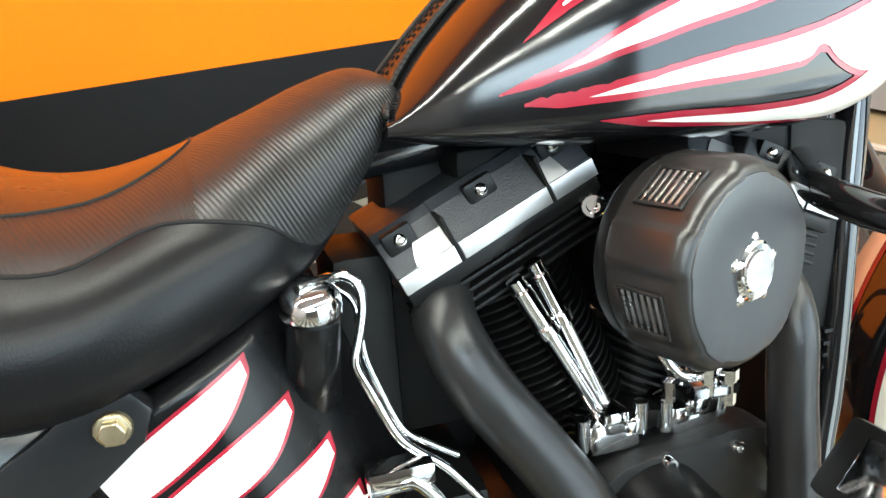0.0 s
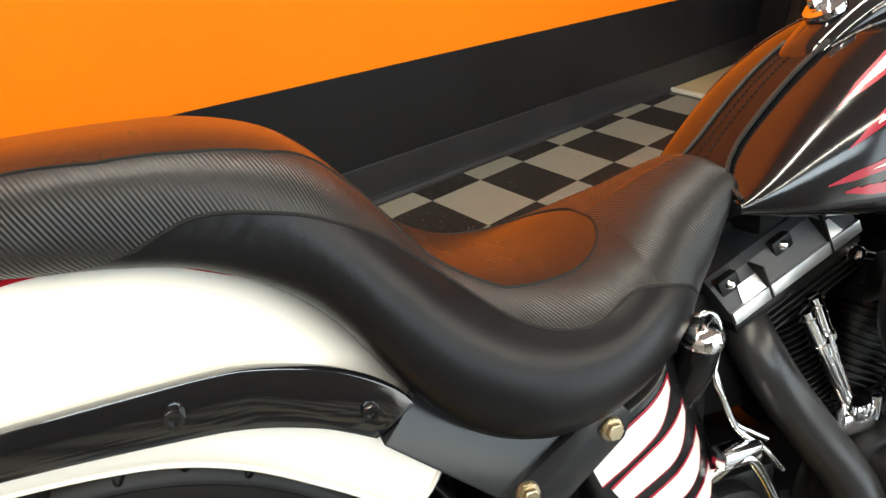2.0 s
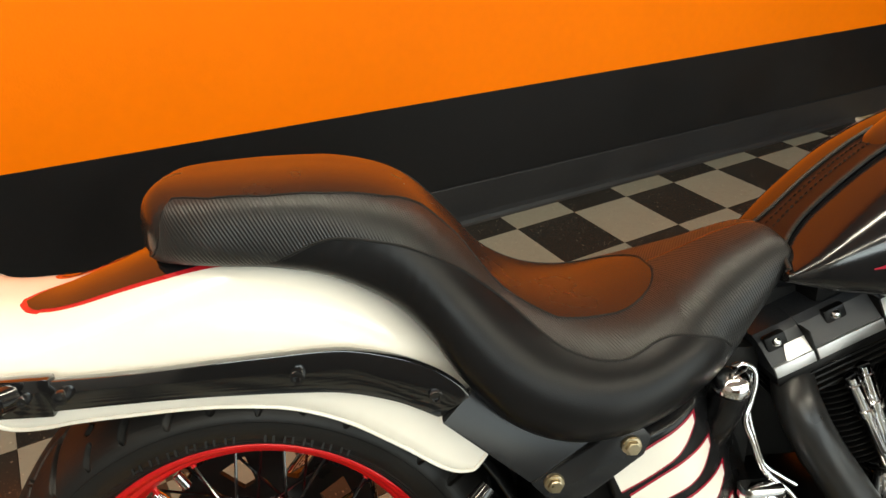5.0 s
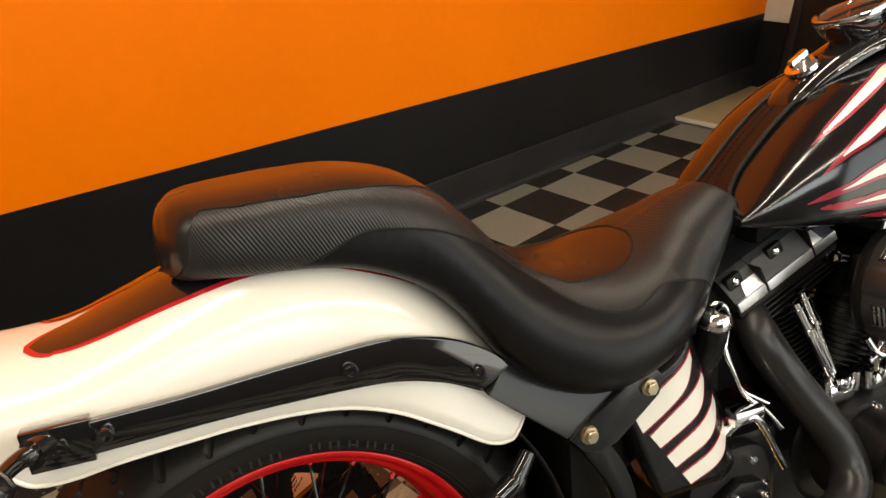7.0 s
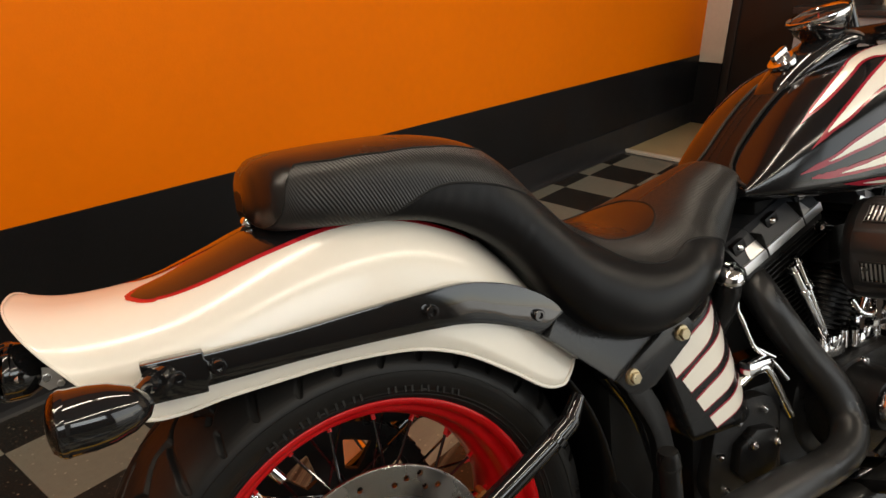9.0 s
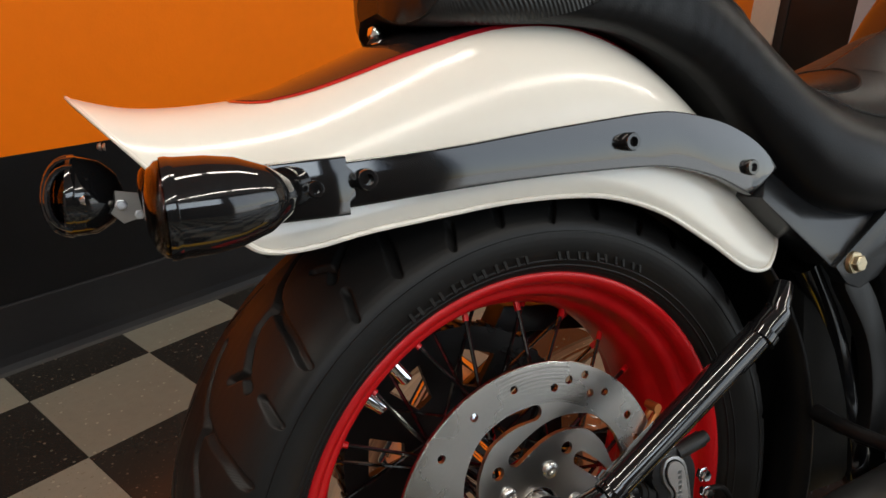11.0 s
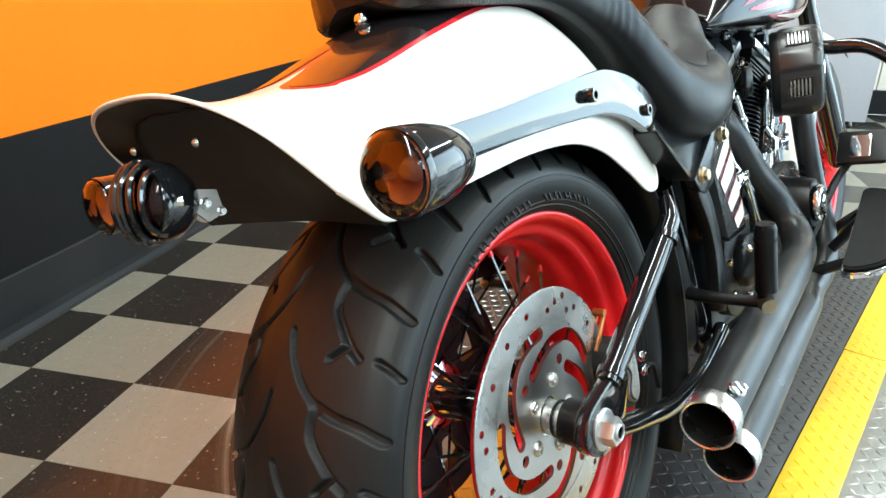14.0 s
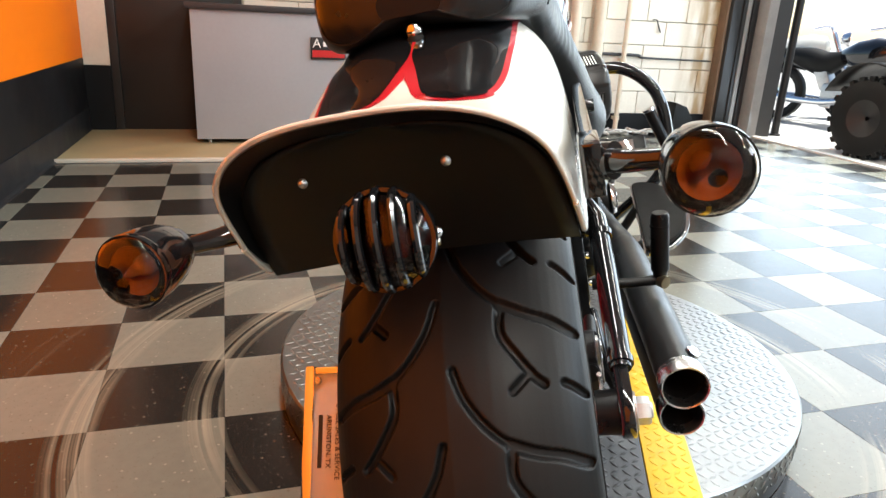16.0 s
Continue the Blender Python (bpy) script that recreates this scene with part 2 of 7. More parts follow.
def glass_material(name, color, rough=0.03):
    m = bpy.data.materials.new(name)
    m.use_nodes = True
    b = m.node_tree.nodes["Principled BSDF"]
    b.inputs["Base Color"].default_value = (*color, 1)
    b.inputs["Roughness"].default_value = rough
    b.inputs["Transmission Weight"].default_value = 1.0
    b.inputs["IOR"].default_value = 1.45
    return m


M_SMOKE = glass_material("smoked_lens", (0.34, 0.25, 0.18), 0.03)
M_REDSMOKE = glass_material("dark_red_lens", (0.25, 0.05, 0.04), 0.1)
M_CLEAR = glass_material("gauge_glass", (0.95, 0.95, 0.95), 0.02)

# ---- mesh helpers ----


def to_object(name, bm, material, smooth=True, angle=40):
    me = bpy.data.meshes.new(name)
    bm.normal_update()
    if smooth:
        lim = radians(angle)
        for f in bm.faces:
            f.smooth = True
        for e in bm.edges:
            if len(e.link_faces) == 2 and e.calc_face_angle(0) > lim:
                e.smooth = False
    bm.to_mesh(me)
    bm.free()
    for m in (material if isinstance(material, (list, tuple)) else [material]):
        me.materials.append(m)
    return new(name, me)


def part(name, bm, material, parent, label="", smooth=True, angle=40):
    ob = to_object(name, bm, material, smooth, angle)
    ob.parent = parent
    if label:
        tagged(ob, label)
    return ob


def empty(name, m, label, category, group=""):
    ob = new(name)
    ob.empty_display_size = 0.1
    ob.matrix_basis = m
    return tagged(ob, label, category, group)


def joined(*bms):
    out = bmesh.new()
    for b in bms:
        me = bpy.data.meshes.new("tmp")
        b.to_mesh(me)
        b.free()
        out.from_mesh(me)
        bpy.data.meshes.remove(me)
    return out


def moved(bm, m):
    bm.transform(m)
    return bm


def box(x0, x1, y0, y1, z0, z1, bevel=0.0, seg=2):
    bm = bmesh.new()
    bmesh.ops.create_cube(bm, size=1)
    for v in bm.verts:
        v.co = ((x0 + x1) / 2 + v.co.x * (x1 - x0), (y0 + y1) / 2 + v.co.y * (y1 - y0), (z0 + z1) / 2 + v.co.z * (z1 - z0))
    if bevel:
        bmesh.ops.bevel(bm, geom=list(bm.edges), offset=bevel, segments=seg, affect="EDGES", profile=0.6)
    return bm


def crom(pts, per=6, closed=False):
    """A smooth curve through points of any dimension."""
    p = np.array(pts, float)
    n = len(p)
    if closed:
        q = lambda i: p[i % n]
        spans = n
    else:
        q = lambda i: p[i] if 0 <= i < n else (2 * p[0] - p[1] if i < 0 else 2 * p[-1] - p[-2])
        spans = n - 1
    out = []
    for i in range(spans):
        a, b, c, d = q(i - 1), q(i), q(i + 1), q(i + 2)
        for k in range(per):
            t = k / per
            out.append(0.5 * (2 * b + (c - a) * t + (2 * a - 5 * b + 4 * c - d) * t * t + (3 * b - a - 3 * c + d) * t ** 3))
    if not closed:
        out.append(p[-1])
    return np.array(out)


def grid(g, close_u=False, close_v=False, caps=False, uv=None):
    """A mesh over a grid of points g[u][v]."""
    g = np.asarray(g, float)
    nu, nv = g.shape[:2]
    bm = bmesh.new()
    vs = [[bm.verts.new(g[i, j]) for j in range(nv)] for i in range(nu)]
    layer = bm.loops.layers.uv.new("UVMap") if uv is not None else None
    for i in range(nu if close_u else nu - 1):
        for j in range(nv if close_v else nv - 1):
            ids = [(i, j), ((i + 1) % nu, j), ((i + 1) % nu, (j + 1) % nv), (i, (j + 1) % nv)]
            f = bm.faces.new([vs[a][b] for a, b in ids])
            if layer is not None:
                for lp, (a, b) in zip(f.loops, ids):
                    lp[layer].uv = uv[a][b]
    if caps and close_v:
        bm.faces.new(list(reversed(vs[0])))
        bm.faces.new(vs[-1])
    bmesh.ops.recalc_face_normals(bm, faces=list(bm.faces))
    return bm


def tube(pts, r, seg=12, per=6, closed=False, caps=True, smooth_path=True):
    """A round tube along a path; r a number or one for each point."""
    pts = np.array(pts, float)
    rr = np.full(len(pts), r) if np.isscalar(r) else np.array(r, float)
    if smooth_path:
        both = crom(np.c_[pts, rr], per, closed)
        pts, rr = both[:, :3], both[:, 3]
    n = len(pts)
    tang = np.array([pts[(i + 1) % n] - pts[i - 1] if closed or 0 < i < n - 1 else (pts[1] - pts[0] if i == 0 else pts[-1] - pts[-2]) for i in range(n)])
    tang /= np.linalg.norm(tang, axis=1)[:, None] + 1e-12
    up = np.array([0, 0, 1.0]) if abs(tang[0][2]) < 0.9 else np.array([0, 1.0, 0])
    rows = []
    for p, t, q in zip(pts, tang, rr):
        a = up - t * (up @ t)
        a /= np.linalg.norm(a) + 1e-12
        up = a
        b = np.cross(t, a)
        rows.append([p + q * (math.cos(w) * a + math.sin(w) * b) for w in np.linspace(0, 2 * math.pi, seg, endpoint=False)])
    return grid(rows, close_u=closed, close_v=True, caps=caps and not closed)


def lathe(profile, seg=48, caps=False):
    """Turns a profile of (radius, height) about the z axis."""
    rows = [[(r * math.cos(a), r * math.sin(a), h) for a in np.linspace(0, 2 * math.pi, seg, endpoint=False)] for r, h in profile]
    return grid(rows, close_v=True, caps=caps)


def rod(a, b, r0, r1=None, seg=12):
    return tube([a, b], [r0, r0 if r1 is None else r1], seg, smooth_path=False)


def extrude(poly, y0, y1, bevel=0.0, seg=2):
    """A plate: polygon in (x, z), from y0 to y1."""
    bm = bmesh.new()
    a = [bm.verts.new((x, y0, z)) for x, z in poly]
    b = [bm.verts.new((x, y1, z)) for x, z in poly]
    bm.faces.new(a)
    bm.faces.new(list(reversed(b)))
    n = len(poly)
    for i in range(n):
        bm.faces.new([a[i], a[(i + 1) % n], b[(i + 1) % n], b[i]])
    bmesh.ops.recalc_face_normals(bm, faces=list(bm.faces))
    if bevel:
        bmesh.ops.bevel(bm, geom=[e for e in bm.edges], offset=bevel, segments=seg, affect="EDGES", profile=0.6)
    return bm


TO_RIGHT = pose(0, 0, 0, 90, 0, 0)   # turns +z into -y: out of the machine's right side


def bolt(at, r=0.008, h=0.008, sides=6, m=TO_RIGHT, dome=False, socket=True):
    """A screw head at a place, standing out along m's z axis."""
    if dome:
        bm = lathe([(0.0001, h), (r * 0.4, h * 0.95), (r * 0.8, h * 0.6), (r, 0)], 14)
    elif sides == 6:
        bm = joined(lathe([(r * 1.35, -0.001), (r * 1.35, h * 0.25), (r * 1.2, h * 0.3), (r, h * 0.3), (r, h * 0.9), (r * 0.88, h), (0.0001, h)], 6))
    else:
        pr = [(r, -0.002), (r, h * 0.85), (r * 0.9, h), (r * 0.55, h)]
        pr += [(r * 0.5, h * 0.5), (0.0001, h * 0.5)] if socket else [(0.0001, h)]
        bm = lathe(pr, 14)
    return moved(bm, Matrix.Translation(at) @ m)

# ---- the showroom ----
TILE = 0.2896
WALL = pose(0, 0.165, 0, 0, 0, -1.357)      # the painted wall, not quite square to the tiles
X_FAR, Y_SOUTH, X_WEST, CEIL = 4.68, -5.55, -4.3, 3.4


def wall_piece(name, b, material, m=None, label=""):
    ob = to_object(name, b if m is None else moved(b, m), material, smooth=False)
    return tagged(ob, label, "wall", kind="structure")


wall_piece("wall_north", box(-4.6, 4.72, 0.0, 0.18, 0.52, CEIL), M_ORANGE, WALL, "smooth wall painted bright orange")
wall_piece("wall_dado", box(-4.6, 4.72, -0.003, 0.18, 0.0, 0.52), M_CHAR, WALL, "charcoal painted lower band of the orange wall")
cove = [(0.0, 0.0), (-0.022, 0.0), (-0.014, 0.006), (-0.008, 0.02), (-0.006, 0.04), (-0.006, 0.168), (-0.0045, 0.172), (0.0, 0.172)]
base = grid([[(x, -0.003 + y, z) for y, z in cove] for x in np.linspace(-4.6, 4.70, 9)])
tagged(to_object("baseboard", moved(base, WALL), M_COVE, smooth=False), "dark rubber cove base along the wall", "baseboard", kind="structure")

# far end: cream pilaster, dark doorway, painted block wall
wall_piece("wall_far", box(X_FAR + 0.02, X_FAR + 0.2, Y_SOUTH - 0.2, 0.2, 0, CEIL), M_MORTAR, None, "painted concrete block wall at the far end")
wall_piece("pilaster", box(X_FAR - 0.03, X_FAR + 0.03, -0.12, 0.055, 0.47, CEIL, 0.004), M_CREAM, None, "cream painted pilaster beside the dark doorway")
wall_piece("pilaster_base", box(X_FAR - 0.034, X_FAR + 0.03, -0.12, 0.055, 0.0, 0.47), M_CHAR, None, "charcoal painted foot of the pilaster")
door = empty("door_1", pose(X_FAR + 0.015, -0.12, 0), "closed dark brown door at the end of the room", "door")
door["kind"] = "structure"
part("door_leaf", box(-0.02, 0.03, -0.86, -0.06, 0.01, 2.05, 0.004), M_DARKDOOR, door)
part("door_frame", joined(box(-0.035, 0.03, -0.06, 0, 0, 2.1, 0.003), box(-0.035, 0.03, -0.92, -0.86, 0, 2.1, 0.003), box(-0.035, 0.03, -0.86, -0.06, 2.05, 2.1, 0.003)), M_DARKDOOR, door)
part("door_handle", tube([(-0.03, -0.78, 1.0), (-0.07, -0.78, 1.0), (-0.07, -0.67, 1.0)], 0.009), M_STEEL, door, "steel lever handle")
wall_piece("wall_over_door", box(X_FAR - 0.01, X_FAR + 0.03, -1.05, -0.12, 2.11, CEIL), M_DARKDOOR, None, "dark panel over the doorway")

# blocks of the far wall
blocks = new("block_wall")
tagged(blocks, "cream painted concrete blocks with visible joints", "wall", kind="structure")
BW, BH = 0.40, 0.20
bm_full = box(-0.0, 0.03, -BW + 0.006, 0, 0.0, BH - 0.006, 0.004, 1)
me_block = bpy.data.meshes.new("block")
bm_full.to_mesh(me_block)
bm_full.free()
me_block.materials.append(M_BLOCK)
for r in range(1, 16):
    y = -1.05 - (0.2 if r % 2 else 0.0)
    while y - BW > Y_SOUTH + 0.02:
        b = new("block", me_block)
        b.parent = blocks
        b.location = (X_FAR - 0.008, y, r * BH - 0.03)
        y -= BW
wall_piece("block_base", box(X_FAR - 0.014, X_FAR + 0.03, Y_SOUTH, -1.05, 0, 0.168, 0.003), M_CHAR, None, "charcoal painted band at the foot of the block wall")

# south wall with the garage opening and the shop window
OPEN0, OPEN1, OPENH = -0.4, 4.42, 3.05
WIN0, WIN1, WINZ0, WINZ1 = -3.8, -0.8, 2.1, 3.2
wall_piece("wall_south", joined(
    box(X_WEST, WIN0, Y_SOUTH - 0.2, Y_SOUTH, 0, CEIL), box(WIN0, WIN1, Y_SOUTH - 0.2, Y_SOUTH, 0, WINZ0),
    box(WIN0, WIN1, Y_SOUTH - 0.2, Y_SOUTH, WINZ1, CEIL), box(WIN1, OPEN0, Y_SOUTH - 0.2, Y_SOUTH, 0, CEIL),
    box(OPEN0, OPEN1, Y_SOUTH - 0.2, Y_SOUTH, OPENH, CEIL), box(OPEN1, X_FAR + 0.2, Y_SOUTH - 0.2, Y_SOUTH, 0, CEIL)), M_ROOMWALL, None, "grey painted wall with the open garage door")
wall_piece("wall_west", box(X_WEST - 0.2, X_WEST, Y_SOUTH - 0.2, 0.4, 0, CEIL), M_CEIL, None, "plain grey painted wall")
tagged(to_object("ceiling", box(X_WEST - 0.2, X_FAR + 0.2, Y_SOUTH - 0.2, 0.5, CEIL, CEIL + 0.1), M_CEIL, smooth=False), "plain white ceiling", "ceiling", kind="structure")

gate = empty("door_2", pose(OPEN1, Y_SOUTH, 0), "steel frame and black track of the open garage door", "garage door")
gate["kind"] = "structure"
part("post", box(-0.03, 0.13, -0.02, 0.08, 0, OPENH, 0.003), M_STEELPOST, gate, "grey painted steel door post")
part("track", joined(box(0.10, 0.245, 0.082, 0.35, 0.005, OPENH, 0.004), box(0.085, 0.105, 0.12, 0.15, 0.005, OPENH, 0.003), box(0.085, 0.105, 0.22, 0.25, 0.005, OPENH, 0.003)), M_BLACKSTEEL, gate, "black steel door track")
part("edge_strip", box(0.14, 0.245, 0.352, 0.375, 0.005, OPENH, 0.003), M_WOODSTRIP, gate, "weathered brown wooden edge strip")
part("roller_strip", box(0.092, 0.100, 0.165, 0.205, 0.02, OPENH, 0.002), M_STEELPOST, gate)
tagged(to_object("threshold", box(OPEN0, OPEN1 + 0.1, Y_SOUTH - 0.06, Y_SOUTH + 0.02, -0.02, 0.012, 0.006), M_CONCRETE), "pale concrete threshold strip of the garage door", "threshold", kind="structure")

# floors
tagged(to_object("floor", box(X_WEST, X_FAR, Y_SOUTH, 0.35, -0.12, -0.0045), M_GROUT, smooth=False), "dark underlay of the tiled floor", "floor", kind="structure")
X_TAN = 3.56
tagged(to_object("tan_floor", box(X_TAN, X_FAR - 0.005, -2.6, 0.12, -0.004, 0.014, 0.003), M_TAN), "tan vinyl floor before the dark door", "floor", kind="structure")
tagged(to_object("floor_trim", box(X_TAN - 0.035, X_TAN + 0.002, -2.6, 0.10, -0.004, 0.018, 0.005), M_CREAM), "pale trim strip at the edge of the tan floor", "trim", kind="structure")

# the ground outside
g = bmesh.new()
bmesh.ops.create_grid(g, x_segments=4, y_segments=4, size=400)
tagged(to_object("ground", moved(g, pose(0, Y_SOUTH - 400.06, -0.02)), M_CONCRETE, smooth=False), "sunlit pale concrete yard outside", "ground", kind="structure")
g = bmesh.new()
bmesh.ops.create_grid(g, x_segments=2, y_segments=2, size=400)
tagged(to_object("ground_back", moved(g, pose(0, 394.5, -0.13)), M_CONCRETE, smooth=False), "pale concrete ground round the building", "ground", kind="structure")

# turntable and ramp board under the machine
BIKE = pose(-0.2127, -1.2105, 0.4402, 0, 0, -25.8) @ pose(0, 0, 0, -13.5, 0, 0)
PLAN = pose(-0.2127, -1.2105, 0, 0, 0, -25.8)          # the machine's heading, on the floor
TOP = 0.098


def tread(points, m, size=0.013, height=0.0016):
    """Raised lozenges, every other one turned across."""
    bm = bmesh.new()
    for x, y, turn in points:
        c, s = math.cos(turn), math.sin(turn)
        low = [bm.verts.new((x + c * a - s * b, y + s * a + c * b, 0)) for a, b in ((size, 0), (0, size * 0.36), (-size, 0), (0, -size * 0.36))]
        hi = [bm.verts.new((x + c * a - s * b, y + s * a + c * b, height)) for a, b in ((size * 0.55, 0), (0, size * 0.16), (-size * 0.55, 0), (0, -size * 0.16))]
        bm.faces.new(hi)
        for i in range(4):
            bm.faces.new([low[i], low[(i + 1) % 4], hi[(i + 1) % 4], hi[i]])
    bm.transform(m)
    return bm


def lattice(inside, x0, x1, y0, y1, step):
    out = []
    for i in range(int((x1 - x0) / step)):
        for j in range(int((y1 - y0) / step)):
            x, y = x0 + (i + 0.5) * step, y0 + (j + 0.5) * step
            if inside(x, y):
                out.append((x, y, radians(45 if (i + j) % 2 else -45)))
    return out


PC, PR = (0.605, -1.645), 0.643
turntable = empty("turntable", pose(PC[0], PC[1], 0, 0, 0, -25.8), "round turntable of bright aluminium tread plate", "turntable")
part("deck", lathe([(0.0001, TOP), (PR - 0.004, TOP), (PR, TOP - 0.004), (PR, TOP - 0.06), (PR - 0.004, TOP - 0.066), (PR - 0.004, 0.004)], 96), M_DIAMOND, turntable)
tp = lattice(lambda x, y: x * x + y * y < (PR - 0.015) ** 2, -PR, PR, -PR, PR, 0.021)
tagged(part("tread_pattern", tread(tp, pose(0, 0, TOP + 0.0002), 0.012), M_DIAMOND, turntable), kind="stuff")
side = []
for k in range(150):
    for j in range(3):
        side.append((k, j))
bm_side = bmesh.new()
for k, j in side:
    a = 2 * math.pi * (k + 0.5 * (j % 2)) / 150
    m = Matrix.Translation((PR * math.cos(a), PR * math.sin(a), 0.046 + j * 0.02)) @ Matrix.Rotation(a, 4, "Z") @ pose(0, 0, 0, 90, 0, 90)
    b = tread([(0, 0, radians(45 if (k + j) % 2 else -45))], m, 0.011)
    me = bpy.data.meshes.new("t")
    b.to_mesh(me)
    b.free()
    bm_side.from_mesh(me)
    bpy.data.meshes.remove(me)
tagged(part("rim_pattern", bm_side, M_DIAMOND, turntable), kind="stuff")

ramp = empty("ramp_board", PLAN, "black tread-plate board with yellow edges under the wheels", "ramp")
RX0, RX1, RY0, RY1 = -0.62, 2.1, -0.36, 0.20
part("board", box(RX0, RX1, RY0 + 0.095, RY1 - 0.095, TOP + 0.004, TOP + 0.012, 0.002), M_BLACKPLATE, ramp, "black painted tread plate")
tagged(part("board_pattern", tread(lattice(lambda x, y: True, RX0, RX1, RY0 + 0.1, RY1 - 0.1, 0.021), pose(0, 0, TOP + 0.0122), 0.012), M_BLACKPLATE, ramp), kind="stuff")
for y0, y1 in ((RY0, RY0 + 0.093), (RY1 - 0.093, RY1)):
    part("edge_strip", box(RX0, 1.12, y0, y1, TOP + 0.003, TOP + 0.0125, 0.002), M_YELLOW, ramp, "yellow painted tread plate")
    part("edge_strip", box(1.125, RX1, y0, y1, TOP + 0.003, TOP + 0.0125, 0.002), M_YELLOW, ramp, "yellow painted tread plate")
    tagged(part("edge_pattern", tread(lattice(lambda x, y: True, RX0, RX1, y0 + 0.004, y1 - 0.004, 0.021), pose(0, 0, TOP + 0.0127), 0.011), M_YELLOW, ramp), kind="stuff")
for x in (RX0 + 0.03, 1.3, 1.9):
    part("foot", box(x, x + 0.05, RY0 + 0.05, RY1 - 0.05, 0.0, TOP + 0.004, 0.003), M_BLACKSTEEL, ramp)

# ---- the motorcycle; its own axes: x ahead, y to its left, z up, from the rear axle ----
bike = empty("motorcycle", BIKE, "black and pearl white custom motorcycle with red rear rim", "motorcycle")


def mirrored(bm):
    bm.transform(Matrix.Diagonal((1, -1, 1, 1)))
    bmesh.ops.reverse_faces(bm, faces=list(bm.faces))
    return bm


# rear wheel: fat tyre, red rim, wire spokes, drilled disc
wheel = new("rear_wheel")
wheel.parent = bike
wheel.matrix_basis = pose(0.009, 0, -0.009, 0, 0, 1.3)
WHEEL_TURN = pose(0, 0, 0, 90, 0, 0)      # lathe axis z -> -y (right side)


def wheel_lathe(profile, seg=96):
    return moved(lathe([(r, -y) for r, y in profile], seg), WHEEL_TURN)


def tyre_profile():
    """Half profile (radius, y) of the fat tyre from bead to crown, right side first."""
    half = [(0.234, -0.084), (0.241, -0.0935), (0.253, -0.104), (0.268, -0.1110), (0.283, -0.1115), (0.296, -0.104), (0.309, -0.088),
            (0.3205, -0.064), (0.3285, -0.036), (0.3325, 0.0)]
    full = crom(half, 3)
    return [(r, y) for r, y in full] + [(r, -y) for r, y in full[-2::-1]]


# one repeat of the tread on the right half: slots as (path of (degrees, y), half width)
SLOTS = [([(0.0, -0.006), (4.0, -0.014), (8.0, -0.030), (10.5, -0.046)], 0.0034),
         ([(10.5, -0.046), (11.9, -0.065), (12.9, -0.085), (14.6, -0.103)], 0.0050),
         ([(10.8, -0.047), (15.0, -0.0455), (18.5, -0.057), (21.2, -0.068), (22.6, -0.076)], 0.0040),
         ([(20.8, -0.067), (23.4, -0.052)], 0.0036),
         ([(2.5, -0.092), (3.2, -0.099), (4.4, -0.107)], 0.0036)]
PERIOD, REPEATS, PHASE = 20.0, 18, 2.0


def tread_depth(ang, ys):
    """Depth of the cut at angles (degrees, within one repeat) and y, for the right half."""
    A, Y = np.meshgrid(np.radians(ang) * 0.32, ys, indexing="ij")
    depth = np.zeros_like(A)
    for path, w in SLOTS:
        c = crom(path, 5)
        for shift in (-PERIOD, 0.0, PERIOD):
            px, py = np.radians(c[:, 0] + shift) * 0.32, c[:, 1]
            best = np.full_like(A, 9.0)
            for i in range(len(c) - 1):
                ax, ay, bx, by = px[i], py[i], px[i + 1], py[i + 1]
                dx, dy = bx - ax, by - ay
                t = np.clip(((A - ax) * dx + (Y - ay) * dy) / (dx * dx + dy * dy + 1e-12), 0, 1)
                best = np.minimum(best, np.hypot(A - ax - t * dx, Y - ay - t * dy))
            depth = np.maximum(depth, 0.0068 * np.clip((w - best) / 0.0014, 0, 1))
    return depth


def tyre_mesh():
    prof = resample_profile(tyre_profile(), 250)
    nseg = int(REPEATS * 80)
    per = nseg // REPEATS
    deg = np.arange(per) * PERIOD / per
    ys, rs = prof[:, 1], prof[:, 0]
    right = tread_depth((deg - PHASE) % PERIOD, np.minimum(ys, -ys))
    left = tread_depth((deg - PHASE + PERIOD / 2) % PERIOD, np.minimum(ys, -ys))
    dep = np.where(ys[None, :] <= 0, right, left) * (rs[None, :] > 0.287)
    dep = np.tile(dep, (REPEATS, 1))
    a = np.radians(np.arange(nseg) * 360.0 / nseg)
    r = rs[None, :] - dep
    ys = np.where(ys > 0, ys * 0.97, ys)
    co = np.stack([r * np.cos(a)[:, None], np.broadcast_to(ys[None, :], r.shape), r * np.sin(a)[:, None]], -1).reshape(-1, 3)
    nv = len(prof)
    i = np.arange(nseg)[:, None] * nv
    j = np.arange(nv - 1)[None, :]
    k = ((np.arange(nseg) + 1) % nseg)[:, None] * nv
    faces = np.stack([i + j, i + j + 1, k + j + 1, k + j], -1).reshape(-1, 4)
    me = bpy.data.meshes.new("tyre")
    me.from_pydata(co.tolist(), [], faces.tolist())
    me.polygons.foreach_set("use_smooth", np.ones(len(faces), bool))
    me.materials.append(M_TYRE)
    return me


def resample_profile(p, n):
    p = np.array(p)
    d = np.r_[0, np.cumsum(np.linalg.norm(np.diff(p, axis=0), axis=1))]
    return np.stack([np.interp(np.linspace(0, d[-1], n), d, p[:, k]) for k in range(2)], 1)


